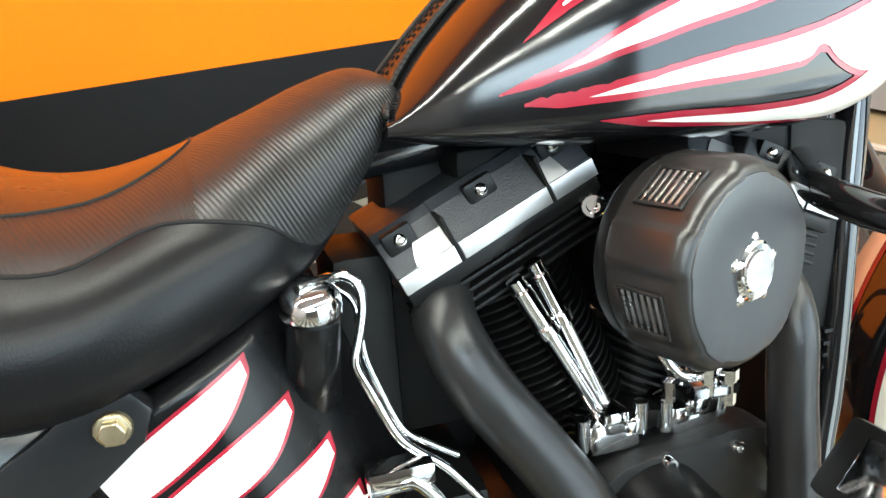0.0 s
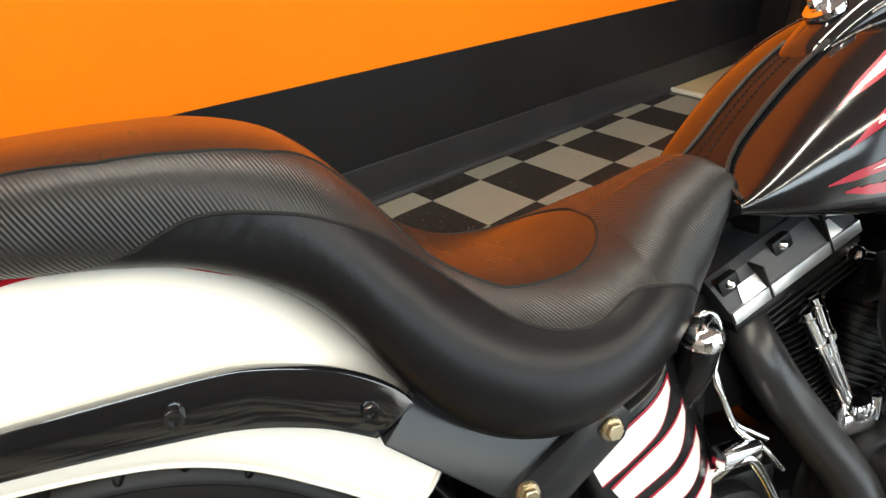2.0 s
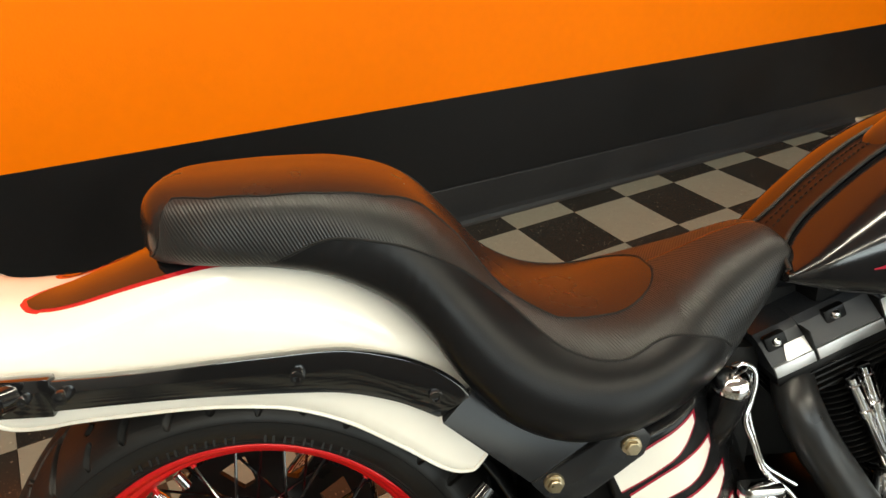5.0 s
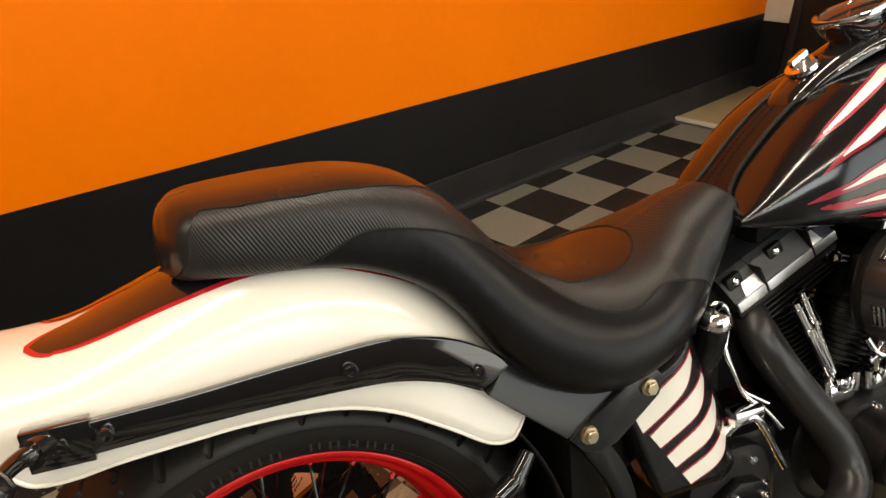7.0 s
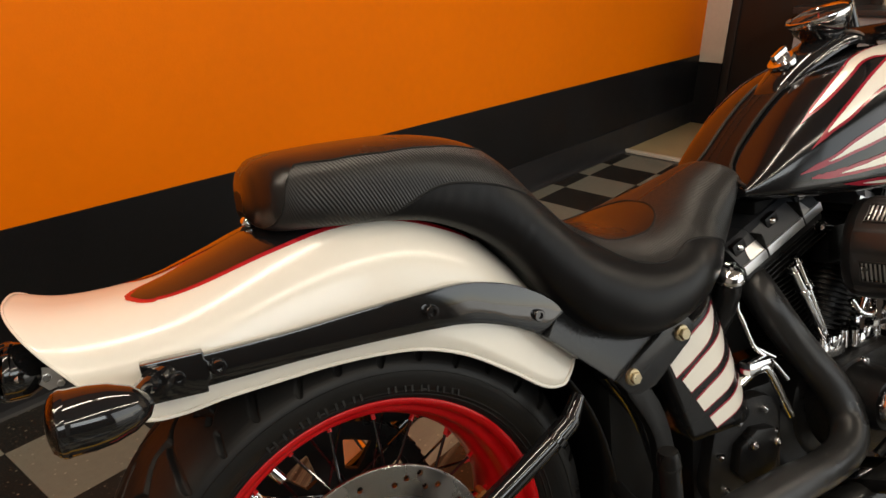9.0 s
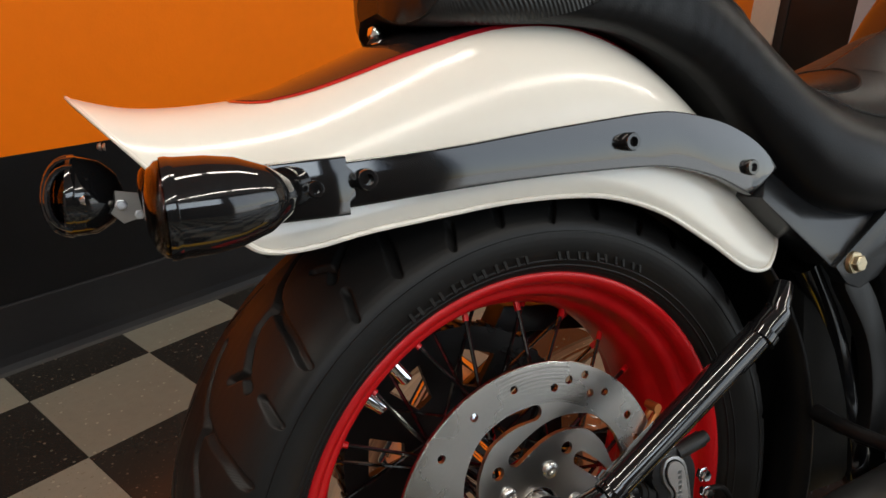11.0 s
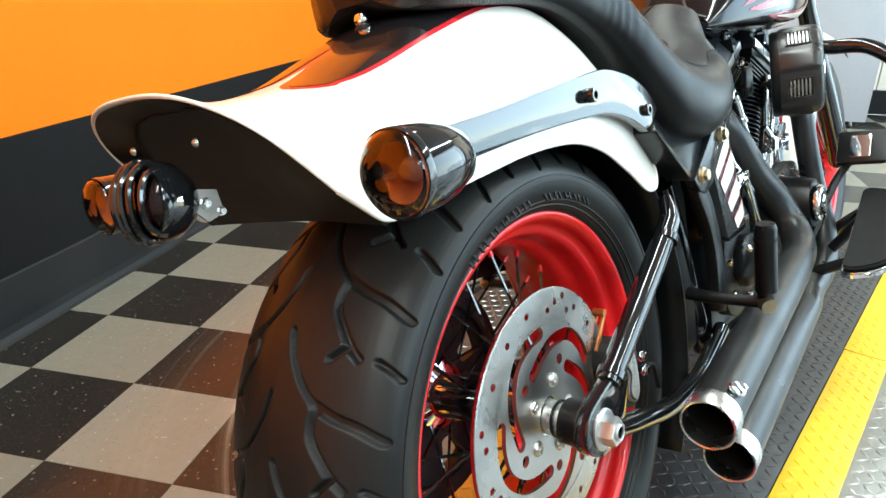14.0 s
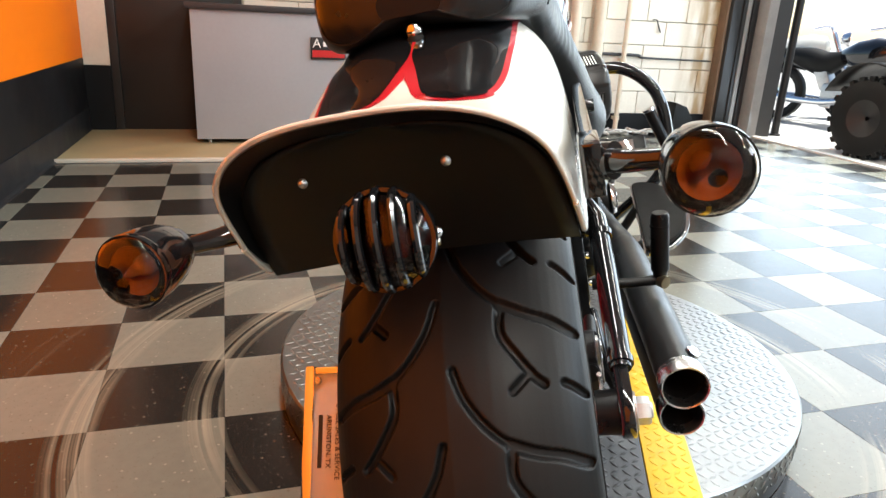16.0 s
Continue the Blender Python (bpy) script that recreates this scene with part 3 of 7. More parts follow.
tyre = new("tyre", tyre_mesh())
tyre.parent = wheel
tagged(tyre, "fat black road tyre with deep curved grooves")
for r, h in ((0.2465, 0.0008), (0.2520, 0.0006), (0.2790, 0.0009)):
    y0 = float(np.interp(r, [p[0] for p in tyre_profile()[:20]], [p[1] for p in tyre_profile()[:20]]))
    part("sidewall_ring", wheel_lathe([(r - 0.0012, y0 + 0.001), (r - 0.0006, y0 - h), (r + 0.0006, y0 - h), (r + 0.0012, y0 + 0.001)], 128), M_TYRE, wheel)


rim_pr = [(0.224, -0.088), (0.233, -0.093), (0.2345, -0.098), (0.2325, -0.1015), (0.228, -0.1010), (0.2235, -0.0965), (0.2210, -0.090), (0.2200, -0.083),
          (0.2165, -0.0775), (0.2105, -0.0750), (0.2070, -0.0700), (0.2050, -0.060), (0.2020, -0.046), (0.195, -0.036), (0.191, -0.022), (0.190, 0.0)]
rim_full = rim_pr + [(r, -y) for r, y in rim_pr[-2::-1]]
part("rim", wheel_lathe([(r, y) for r, y in crom([(q * 1.022, w * 0.90) for q, w in rim_full], 3)], 128), M_RIM, wheel, "deep red painted wire-wheel rim")
part("bead_line", wheel_lathe([(0.2395, -0.0915), (0.2410, -0.0945), (0.2432, -0.0962), (0.2440, -0.0945)], 128), M_DARK, wheel)
part("hub", wheel_lathe([(0.02, -0.087), (0.040, -0.0865), (0.050, -0.082), (0.052, -0.074), (0.034, -0.064), (0.027, -0.03), (0.027, 0.03), (0.030, 0.07), (0.045, 0.075), (0.045, 0.09), (0.02, 0.092)], 48), M_CHROME, wheel, "polished wheel hub")
for k in range(40):
    a = 2 * math.pi * k / 40
    s = -1 if k % 2 else 1
    swing = radians(38) * (1 if (k // 2) % 2 else -1)
    pa = (0.044 * math.cos(a + swing), 0.070 * s, 0.044 * math.sin(a + swing))
    pb = (0.195 * math.cos(a), 0.016 * s, 0.195 * math.sin(a))
    part("spoke", rod(pa, pb, 0.0021, seg=6), M_GLOSS, wheel)
    d = Vector(pb) - Vector(pa)
    d.normalize()
    e = Vector(pb) - d * 0.010
    part("nipple", rod(e, pb, 0.0034, seg=8), M_RIM, wheel)
# two chrome weights on the spokes near the valve
for wx, wz in ((-0.1026, 0.1416), (-0.1315, 0.1171)):
    c, d = Vector((wx, -0.010, wz)), Vector((wx, 0.02, wz)).normalized()
    part("spoke_weight", tube([c + d * 0.013, c + d * 0.011, c - d * 0.010, c - d * 0.012], [0.005, 0.0072, 0.0072, 0.005], 14, smooth_path=False), M_CHROME, wheel, "chrome wheel weight")

# near-black for painted-in vent shade, and for joints, bores, stitches and the coil cover
M_GROOVE = mat("shade_and_trim_black", (0.006, 0.006, 0.006), 0.75, var=0.2, scale=30, spec=0.2)

# brake disc: drilled ring and slotted carrier, both cut right through
DY = -0.0905


def cut_plate(r0, r1, nr, na, sdf, y, thick, snap):
    """A flat ring whose openings, given by a signed distance, go through it."""
    rr = np.linspace(r0, r1, nr)
    aa = np.linspace(0, 2 * math.pi, na, endpoint=False)
    R, A = np.meshgrid(rr, aa, indexing="ij")
    X, Z = R * np.cos(A), R * np.sin(A)
    D = sdf(X, Z)
    e = 2e-4
    gx, gz = (sdf(X + e, Z) - D) / e, (sdf(X, Z + e) - D) / e
    near = np.abs(D) < snap
    near[0], near[-1] = False, False
    X, Z = np.where(near, X - D * gx, X), np.where(near, Z - D * gz, Z)
    solid = (D > -1e-4) | near
    bm = bmesh.new()
    vs = {}

    def vert(i, j):
        j %= na
        if (i, j) not in vs:
            vs[(i, j)] = bm.verts.new((X[i, j], y, Z[i, j]))
        return vs[(i, j)]

    for i in range(nr - 1):
        for j in range(na):
            q = [(i, j), (i + 1, j), (i + 1, (j + 1) % na), (i, (j + 1) % na)]
            if all(solid[a, b] for a, b in q) and np.mean([D[a, b] for a, b in q]) > 0:
                bm.faces.new([vert(*t) for t in q])
    ext = bmesh.ops.extrude_face_region(bm, geom=list(bm.faces))
    for g in ext["geom"]:
        if isinstance(g, bmesh.types.BMVert):
            g.co.y += thick
    bmesh.ops.recalc_face_normals(bm, faces=list(bm.faces))
    return bm


# drilled holes of the ring as (radius, degrees), in a loose swirl
HOLES = [(0.1330, 33), (0.1336, 51.2), (0.1257, 58.4), (0.1413, 64.6), (0.1332, 71.7), (0.1249, 78.8), (0.1324, 98.9), (0.1309, 119.3), (0.1301, 140.1),
         (0.1384, 160.7), (0.1302, 168.6), (0.1306, 189), (0.1233, 197), (0.1309, 218), (0.1324, 240), (0.1330, 261), (0.1384, 281), (0.1302, 289),
         (0.1390, 308.1), (0.1313, 315), (0.1301, 336), (0.1309, 357), (0.1384, 13), (0.1302, 20)]


def ring_sdf(X, Z):
    d = np.full(X.shape, 9.0)
    for r, a in HOLES:
        d = np.minimum(d, np.hypot(X - r * math.cos(radians(a)), Z - r * math.sin(radians(a))) - 0.0041)
    return d


def carrier_sdf(X, Z):
    d = np.full(X.shape, 9.0)
    for k in range(5):
        a0 = 2 * math.pi * k / 5 + radians(89.5)
        c = crom([(r * math.cos(a0 + radians(t)), r * math.sin(a0 + radians(t))) for r, t in ((0.1020, 0), (0.1022, 15), (0.1005, 32), (0.0915, 48), (0.0825, 62), (0.0725, 77), (0.0655, 93))], 4)
        for i in range(len(c) - 1):
            (ax, az), (bx, bz) = c[i], c[i + 1]
            dx, dz = bx - ax, bz - az
            t = np.clip(((X - ax) * dx + (Z - az) * dz) / (dx * dx + dz * dz), 0, 1)
            d = np.minimum(d, np.hypot(X - ax - t * dx, Z - az - t * dz) - 0.0080)
        h = a0 + radians(40)
        d = np.minimum(d, np.hypot(X - 0.0670 * math.cos(h), Z - 0.0670 * math.sin(h)) - 0.0066)
    return d


disc = part("brake_disc", cut_plate(0.1105, 0.1505, 46, 900, ring_sdf, DY, 0.005, 0.0005), M_DISC, wheel, "drilled polished steel brake disc")
part("disc_edge", wheel_lathe([(0.1497, DY - 0.0002), (0.1509, DY + 0.0006), (0.1509, DY + 0.0044), (0.1497, DY + 0.0052)], 128), M_DISC, disc)
part("disc_carrier", cut_plate(0.024, 0.1115, 60, 620, carrier_sdf, DY + 0.0006, 0.005, 0.0010), M_CARRIER, disc, "brushed steel disc carrier with curved arms")
for k in range(5):
    a = 2 * math.pi * k / 5 + radians(69)
    at = Vector((0.0425 * math.cos(a), DY + 0.0004, 0.0425 * math.sin(a)))
    part("disc_bolt", joined(moved(lathe([(0.0088, -0.001), (0.0088, 0.0012), (0.0068, 0.0036), (0.0040, 0.0042), (0.0034, 0.0014), (0.0001, 0.0014)], 20), Matrix.Translation(at) @ TO_RIGHT)), M_STEEL, disc, "bright button-head disc screw")
# driven pulley on the far side, with round-cornered windows
def pulley_sdf(X, Z):
    d = np.full(X.shape, 9.0)
    for k in range(7):
        a = 2 * math.pi * k / 7 + 0.35
        c, q = math.cos(a), math.sin(a)
        U, V = X * c + Z * q, -X * q + Z * c
        wide = 0.012 + 0.30 * (U - 0.075)
        d = np.minimum(d, np.maximum(np.abs(U - 0.092) - 0.022, np.abs(V) - np.maximum(wide, 0.004)) * 0.9)
    return d


pulley = part("drive_pulley", cut_plate(0.03, 0.128, 46, 420, pulley_sdf, 0.088, 0.010, 0.0011), M_SATIN, wheel, "black drive pulley with round-cornered windows")
part("pulley_rim", moved(lathe([(0.122, -0.080), (0.146, -0.080), (0.146, -0.110), (0.122, -0.110), (0.122, -0.080)], 72), TO_RIGHT), M_SATIN, pulley)
for k in range(56):
    a = 2 * math.pi * k / 56
    part("pulley_tooth", moved(box(0.1455, 0.1490, 0.082, 0.108, -0.0035, 0.0035, 0.001, 1), Matrix.Rotation(-a, 4, "Y")), M_SATIN, pulley)

# rear fender: boat-tail sheet that sweeps over the tyre
F_TOP = [(-0.345, 0.412), (-0.305, 0.402), (-0.258, 0.401), (-0.200, 0.408), (-0.140, 0.429), (-0.080, 0.452), (0.0, 0.472), (0.08, 0.468), (0.16, 0.432), (0.232, 0.372), (0.282, 0.305), (0.306, 0.240)]
F_EDGE = [(-0.247, 0.298), (-0.222, 0.289), (-0.190, 0.289), (-0.150, 0.295), (-0.090, 0.300), (-0.030, 0.304), (0.030, 0.303), (0.080, 0.296), (0.134, 0.276), (0.191, 0.241), (0.249, 0.204), (0.298, 0.207)]
F_HALF = [0.128, 0.129, 0.130, 0.131, 0.132, 0.133, 0.134, 0.134, 0.134, 0.133, 0.131, 0.128]
F_ROWS = crom([(*a, *b, w) for a, b, w in zip(F_TOP, F_EDGE, F_HALF)], 6)


def fender_point(u, v):
    """u along from the tail (0) to the front (1), v from the crown (0) to the right edge (1) or the left (-1)."""
    x = min(max(u, 0), 1) * (len(F_ROWS) - 1)
    i = min(int(x), len(F_ROWS) - 2)
    tx, tz, ex, ez, w = F_ROWS[i] * (1 - (x - i)) + F_ROWS[i + 1] * (x - i)
    v = v * max(0.03, math.sqrt(max(0.0, 1 - (max(0.0, u - 0.950) / 0.0501) ** 2)))
    v *= 1 - 0.07 * max(0.0, 1 - u / 0.06) ** 2      # rounded lower corners of the tail
    a = abs(v) * math.pi / 2
    k = math.cos(a) ** 0.72 if a < math.pi / 2 - 1e-6 else 0.0
    y = w * math.sin(a) ** 0.74
    y -= 0.012 * max(0, abs(v) - 0.55) * math.sin(math.pi * min(1, (abs(v) - 0.55) / 0.45)) if abs(v) > 0.55 else 0
    return np.array((ex + (tx - ex) * k, -y if v > 0 else y, ez + (tz - ez) * k))


def fender_grid(us, vs, lift=0.0):
    g = np.array([[fender_point(u, v) for v in vs] for u in us])
    if lift:
        out = g.copy()
        for i, u in enumerate(us):
            for j, v in enumerate(vs):
                e = 1e-3
                du = fender_point(u + e if u < 0.99 else u, v) - fender_point(u - e if u > 0.01 else u, v)
                dv = fender_point(u, v + e) - fender_point(u, v - e)
                n = np.cross(du, dv)
                n /= np.linalg.norm(n) + 1e-12
                if abs(v) < 0.8 and n[2] < 0:
                    n = -n
                if abs(v) >= 0.8 and n[1] * g[i, j][1] < 0:
                    n = -n
                out[i, j] = g[i, j] + lift * n
        g = out
    return g


F_US = np.r_[np.linspace(0, 0.92, 70), (0.92 + 0.08 * np.sin(np.linspace(0, math.pi / 2, 24)))[1:]]
fender = part("rear_fender", grid(fender_grid(F_US, np.linspace(-1, 1, 65))), M_WHITE, bike, "pearl white boat-tail rear fender")
sol = fender.modifiers.new("sheet", "SOLIDIFY")
sol.thickness, sol.offset = 0.0018, -1
inner = part("fender_lining", grid(fender_grid(np.linspace(0.003, 0.97, 50), np.linspace(-0.985, 0.985, 41), -0.0032)), M_SATIN, fender, "black painted inside of the fender")
rim_pts = [fender_point(0.0, v) for v in np.linspace(-1, 1, 50)]
part("rolled_edge", tube(rim_pts, 0.0015, 8, smooth_path=False), M_WHITE, fender)
for s in (-1, 1):
    part("rolled_edge", tube([fender_point(u, s) for u in F_US[:-3]], 0.0024, 8, smooth_path=False), M_WHITE, fender)

# black lobes on the crown with a red line, running out under the seat, and a white spear between
CROWN = crom([(0.235, 0.168, 0.150), (0.250, 0.255, 0.085), (0.272, 0.305, 0.050), (0.30, 0.340, 0.034), (0.34, 0.368, 0.018), (0.388, 0.382, 0.002), (0.45, 0.400, 0.002), (0.55, 0.405, 0.002), (0.64, 0.400, 0.002), (0.70, 0.375, 0.002), (0.76, 0.30, 0.002)], 5)


def crown_mesh(grow, lift, s):
    rows = []
    for u, out_v, in_v in CROWN:
        out_v *= 0.96 if u < 0.27 else 0.91
        inner_v = max(0.0, in_v - grow * (0.8 if u < 0.388 else 1))
        rows.append(fender_grid([u - grow * 0.30 * max(0, 1 - (u - 0.235) / 0.05)], s * np.linspace(inner_v, out_v + grow, 15), lift)[0])
    return grid(rows)


for s in (1, -1):
    part("crown_line", crown_mesh(0.030, 0.0005, s), M_RED, fender, "red pinstripe round the black crown")
    part("crown_panel", crown_mesh(0.0, 0.0010, s), M_GLOSS, fender, "gloss black painted crown of the fender")

# side struts
S_UP = [(-0.222, 0.349), (-0.166, 0.350), (-0.080, 0.354), (0.0, 0.361), (0.060, 0.3655), (0.107, 0.3685), (0.139, 0.3675), (0.178, 0.3595), (0.206, 0.350), (0.234, 0.3355), (0.254, 0.3205), (0.266, 0.306)]
S_LO = [(0.231, 0.2825), (0.208, 0.2945), (0.184, 0.305), (0.140, 0.317), (0.090, 0.3215), (-0.030, 0.322), (-0.165, 0.316), (-0.215, 0.315)]
strut_poly = [tuple(p) for p in crom(S_UP, 4)] + [tuple(p) for p in crom(S_LO, 4)]
PLATE = [(0.2685, 0.3050), (0.2335, 0.2805), (0.333, 0.1975), (0.409, 0.2365), (0.425, 0.262), (0.37, 0.288), (0.32, 0.312), (0.272, 0.318)]
HANG = [(0.333, 0.199), (0.408, 0.247), (0.425, 0.262), (0.455, 0.268), (0.470, 0.250), (0.462, 0.228), (0.400, 0.178), (0.372, 0.170), (0.352, 0.178)]


def plate_bm():
    """Cover plate whose face slopes outwards towards its lower edge."""
    bm = extrude(PLATE, -0.150, -0.118, 0.003)
    for v in bm.verts:
        if v.co.y < -0.135:
            v.co.y += 0.062 * min(1.0, max(0.0, (v.co.x - 0.235) / 0.09)) * max(0.0, v.co.z - 0.20 - 0.45 * max(0, v.co.x - 0.33)) / 0.1 - 0.006
    return bm


for s in (1, -1):
    f = (lambda b: b) if s == 1 else mirrored
    strut = part("fender_strut", f(extrude(strut_poly, -0.146, -0.134, 0.0018)), M_STRUT, bike, "gloss black fender strut")
    part("strut_sleeve", f(extrude([(-0.226, 0.353), (-0.166, 0.354), (-0.166, 0.346), (-0.161, 0.342), (-0.161, 0.324), (-0.166, 0.320), (-0.166, 0.311), (-0.222, 0.311)], -0.1485, -0.132, 0.002)), M_STRUT, strut)
    part("frame_plate", f(plate_bm()), M_PLATE, bike, "satin black frame cover plate")
    part("hanger_plate", f(extrude(HANG, -0.160, -0.142, 0.003)), M_PLATE, bike, "satin black frame hanger")
    for x, z in ((0.4455, 0.2425), (0.359, 0.200)):
        part("hanger_bolt", f(joined(bolt((x, -0.1625, z), 0.0085, 0.008), rod((x, -0.159, z), (x, -0.163, z), 0.0122, 0.0112, seg=24))), M_BRASS, bike, "zinc plated hexagon bolt")
    for x, z, r in ((0.2275, 0.3100, 0.0075), (0.083, 0.345, 0.0080), (-0.154, 0.336, 0.0080), (-0.192, 0.333, 0.0062)):
        part("strut_bolt", f(joined(bolt((x, -0.146 - (0.004 if r < 0.0065 else 0), z), r, 0.011 if r == 0.008 else 0.006, sides=14))), M_GLOSS, bike, "black socket screw")

# the stepped leather seat
SX = [-0.090, -0.087, -0.080, -0.059, 0.0, 0.06, 0.12, 0.18, 0.22, 0.26, 0.31, 0.37, 0.43, 0.49, 0.55, 0.578, 0.60, 0.638, 0.664, 0.678]
S_C = [0.496, 0.511, 0.523, 0.535, 0.541, 0.544, 0.544, 0.532, 0.510, 0.472, 0.420, 0.391, 0.384, 0.397, 0.420, 0.432, 0.441, 0.452, 0.448, 0.436]
S_W = [0.030, 0.048, 0.067, 0.095, 0.116, 0.123, 0.126, 0.131, 0.139, 0.152, 0.167, 0.178, 0.178, 0.165, 0.134, 0.114, 0.100, 0.079, 0.064, 0.046]
S_L = [0.472, 0.464, 0.457, 0.452, 0.451, 0.449, 0.438, 0.409, 0.372, 0.317, 0.268, 0.246, 0.249, 0.266, 0.290, 0.304, 0.322, 0.368, 0.404, 0.424]
S_BZ = [0.472, 0.464, 0.457, 0.452, 0.451, 0.459, 0.484, 0.479, 0.466, 0.443, 0.402, 0.357, 0.345, 0.363, 0.354, 0.334, 0.330, 0.368, 0.404, 0.424]
S_ZW = [0.483, 0.483, 0.484, 0.486, 0.487, 0.487, 0.476, 0.448, 0.408, 0.356, 0.312, 0.292, 0.294, 0.310, 0.332, 0.346, 0.360, 0.394, 0.420, 0.429]
S_K = [0.72, 0.66, 0.62, 0.60, 0.60, 0.60, 0.62, 0.66, 0.71, 0.78, 0.83, 0.86, 0.87, 0.90, 0.95, 1.0, 1.0, 1.0, 1.0, 1.0]
S_AY = [0.022, 0.040, 0.056, 0.084, 0.103, 0.109, 0.106, 0.094, 0.068, 0.058, 0.086, 0.105, 0.096]


def smooth_step(a, b, x):
    t = min(1.0, max(0.0, (x - a) / (b - a)))
    return t * t * (3 - 2 * t)


def top_half(x):
    """Half width of the smooth top panel, which ends in a round tongue on the rider's part."""
    if x <= 0.43:
        return float(np.interp(x, SX[:13], S_AY))
    return 0.094 * math.sqrt(max(0.0, 1 - ((x - 0.43) / 0.082) ** 2)) + 0.002


def resample(p, n):
    d = np.r_[0, np.cumsum(np.linalg.norm(np.diff(p, axis=0), axis=1))]
    return np.stack([np.interp(np.linspace(0, d[-1], n), d, p[:, k]) for k in range(2)], 1)


def split_at(p, f):
    """Cuts a line of points at a fraction of its index."""
    k = min(int(f), len(p) - 2)
    c = p[k] * (1 - (f - k)) + p[k + 1] * (f - k)
    return np.r_[p[:k + 1], [c]], np.r_[[c], p[k + 1:]]


def seat_rows():
    ctl = crom([list(r) for r in zip(SX, S_C, S_W, S_L, S_BZ, S_ZW, S_K)], 20)
    # closer rows round the end of the tongue
    xs = np.sort(np.r_[ctl[:, 0], np.arange(0.494, 0.5135, 0.0005)])
    ctl = np.stack([np.interp(xs, ctl[:, 0], ctl[:, k]) for k in range(ctl.shape[1])], 1)
    rows = []
    for x, c, w, lo, bz, zw, k in ctl:
        lo, zw = min(lo, c - 0.006), min(max(zw, lo + 0.002), c - 0.003)
        a = np.linspace(0, math.pi / 2, 90)
        up = np.stack([w * np.sin(a) ** k, zw + (c - zw) * np.maximum(np.cos(a), 0) ** k], 1)
        inset = 0.20 + 0.02 * smooth_step(0.1, 0.3, x)
        ke = 0.8 + 0.15 * smooth_step(0.12, 0.3, x)
        dn = np.stack([w * (1 - inset) + w * inset * np.maximum(np.cos(a), 0) ** ke, zw - (zw - lo) * np.sin(a) ** ke], 1)
        line = np.r_[up, dn[1:]]
        last = len(line) - 1
        fa = float(np.interp(min(top_half(x), w * 0.93), line[:90, 0], np.arange(90)))
        fa += (last * 0.93 - fa) * smooth_step(-0.036, -0.084, x)
        fb = float(np.interp(-bz, -line[:, 1], np.arange(last + 1)))
        fb = min(max(fb, fa + 1.0), last - 1.5)
        one, rest = split_at(line, fa)
        two, three = split_at(rest, fb - int(fa) if fb - int(fa) > 1 else 1.0)
        sec = np.r_[resample(one, 11), resample(two, 11)[1:], resample(three, 11)[1:]]
        rows.append([(x, -y, z) for y, z in sec])
    return np.array(rows)


SEAT = seat_rows()
seat = part("seat", grid([[r[-1], (r[-1][0], 0.0, r[-1][2] + 0.012), (r[-1][0], -r[-1][1], r[-1][2])] for r in SEAT]), M_DARK, bike, "stepped two-up black leather seat")
NS = len(SEAT)


ALONG = np.r_[0, np.cumsum(np.linalg.norm(np.diff(SEAT[:, 14], axis=0), axis=1))]


def seat_panel(name, a, b, material, label):
    for s in (1, -1):
        g = SEAT[:, a:b + 1].copy()
        if name == "side_panel":      # creases where the leather is pulled round the step
            for i in range(NS):
                for j in range(1, 11):
                    x, y, z = SEAT[i, a + j]
                    k = math.exp(-((x - 0.185 + 0.004 * j) / 0.075) ** 2) * math.exp(-((j - 2.5) / 3.6) ** 2) * min(1, j / 2)
                    ph = 2 * math.pi * (x + 0.0045 * j + 0.004 * math.sin(31 * x)) / 0.0150 + 1.9 * math.sin(61 * x)
                    g[i, j, 1] -= 0.0055 * math.sin(math.pi * (j / 10) ** 0.75) * smooth_step(0.16, 0.30, x) * smooth_step(0.60, 0.52, x)
                    g[i, j, 1] -= 0.0014 * k * math.sin(ph) * (0.45 + 0.55 * math.sin(47 * x + 0.8 * j))
        g[:, :, 1] *= s
        uv = []
        for i in range(g.shape[0]):
            acc = sum(float(np.linalg.norm(SEAT[i, j] - SEAT[i, j - 1])) for j in range(1, a + 1))
            row = []
            for j in range(g.shape[1]):
                if j:
                    acc += float(np.linalg.norm(g[i, j] - g[i, j - 1]))
                row.append((ALONG[i] - 0.55 * acc, acc))
            uv.append(row)
        part(name, grid(g, uv=uv), material, seat, label)


seat_panel("top_panel", 0, 10, M_SMOOTH, "smooth black leather top panel")
seat_panel("weave_panel", 10, 20, M_CARBON, "black leather embossed with carbon weave")
seat_panel("side_panel", 20, 30, M_LEATHER, "soft black leather side panel")
half = [tuple(r[10]) for r in SEAT[::4] if -0.078 < r[10][0] < 0.511]
part("seam_piping", tube([(x, y, z + 0.0002) for x, y, z in half] + [(x, -y, z + 0.0002) for x, y, z in half[::-1]], 0.0013, 6, smooth_path=False), M_DARK, seat)
for s in (1, -1):
    pts = [(x, y * s, z) for x, y, z in SEAT[::4, 20] if 0.062 < x < 0.579]
    part("seam_piping", tube(pts, 0.0016, 6, smooth_path=False), M_DARK, seat)
for end in (0, NS - 1):
    ring = [tuple(p) for p in SEAT[end]] + [(x, -y, z) for x, y, z in SEAT[end][::-1]]
    b = bmesh.new()
    b.faces.new([b.verts.new(p) for p in ring])
    part("end_panel", b, M_LEATHER, seat)
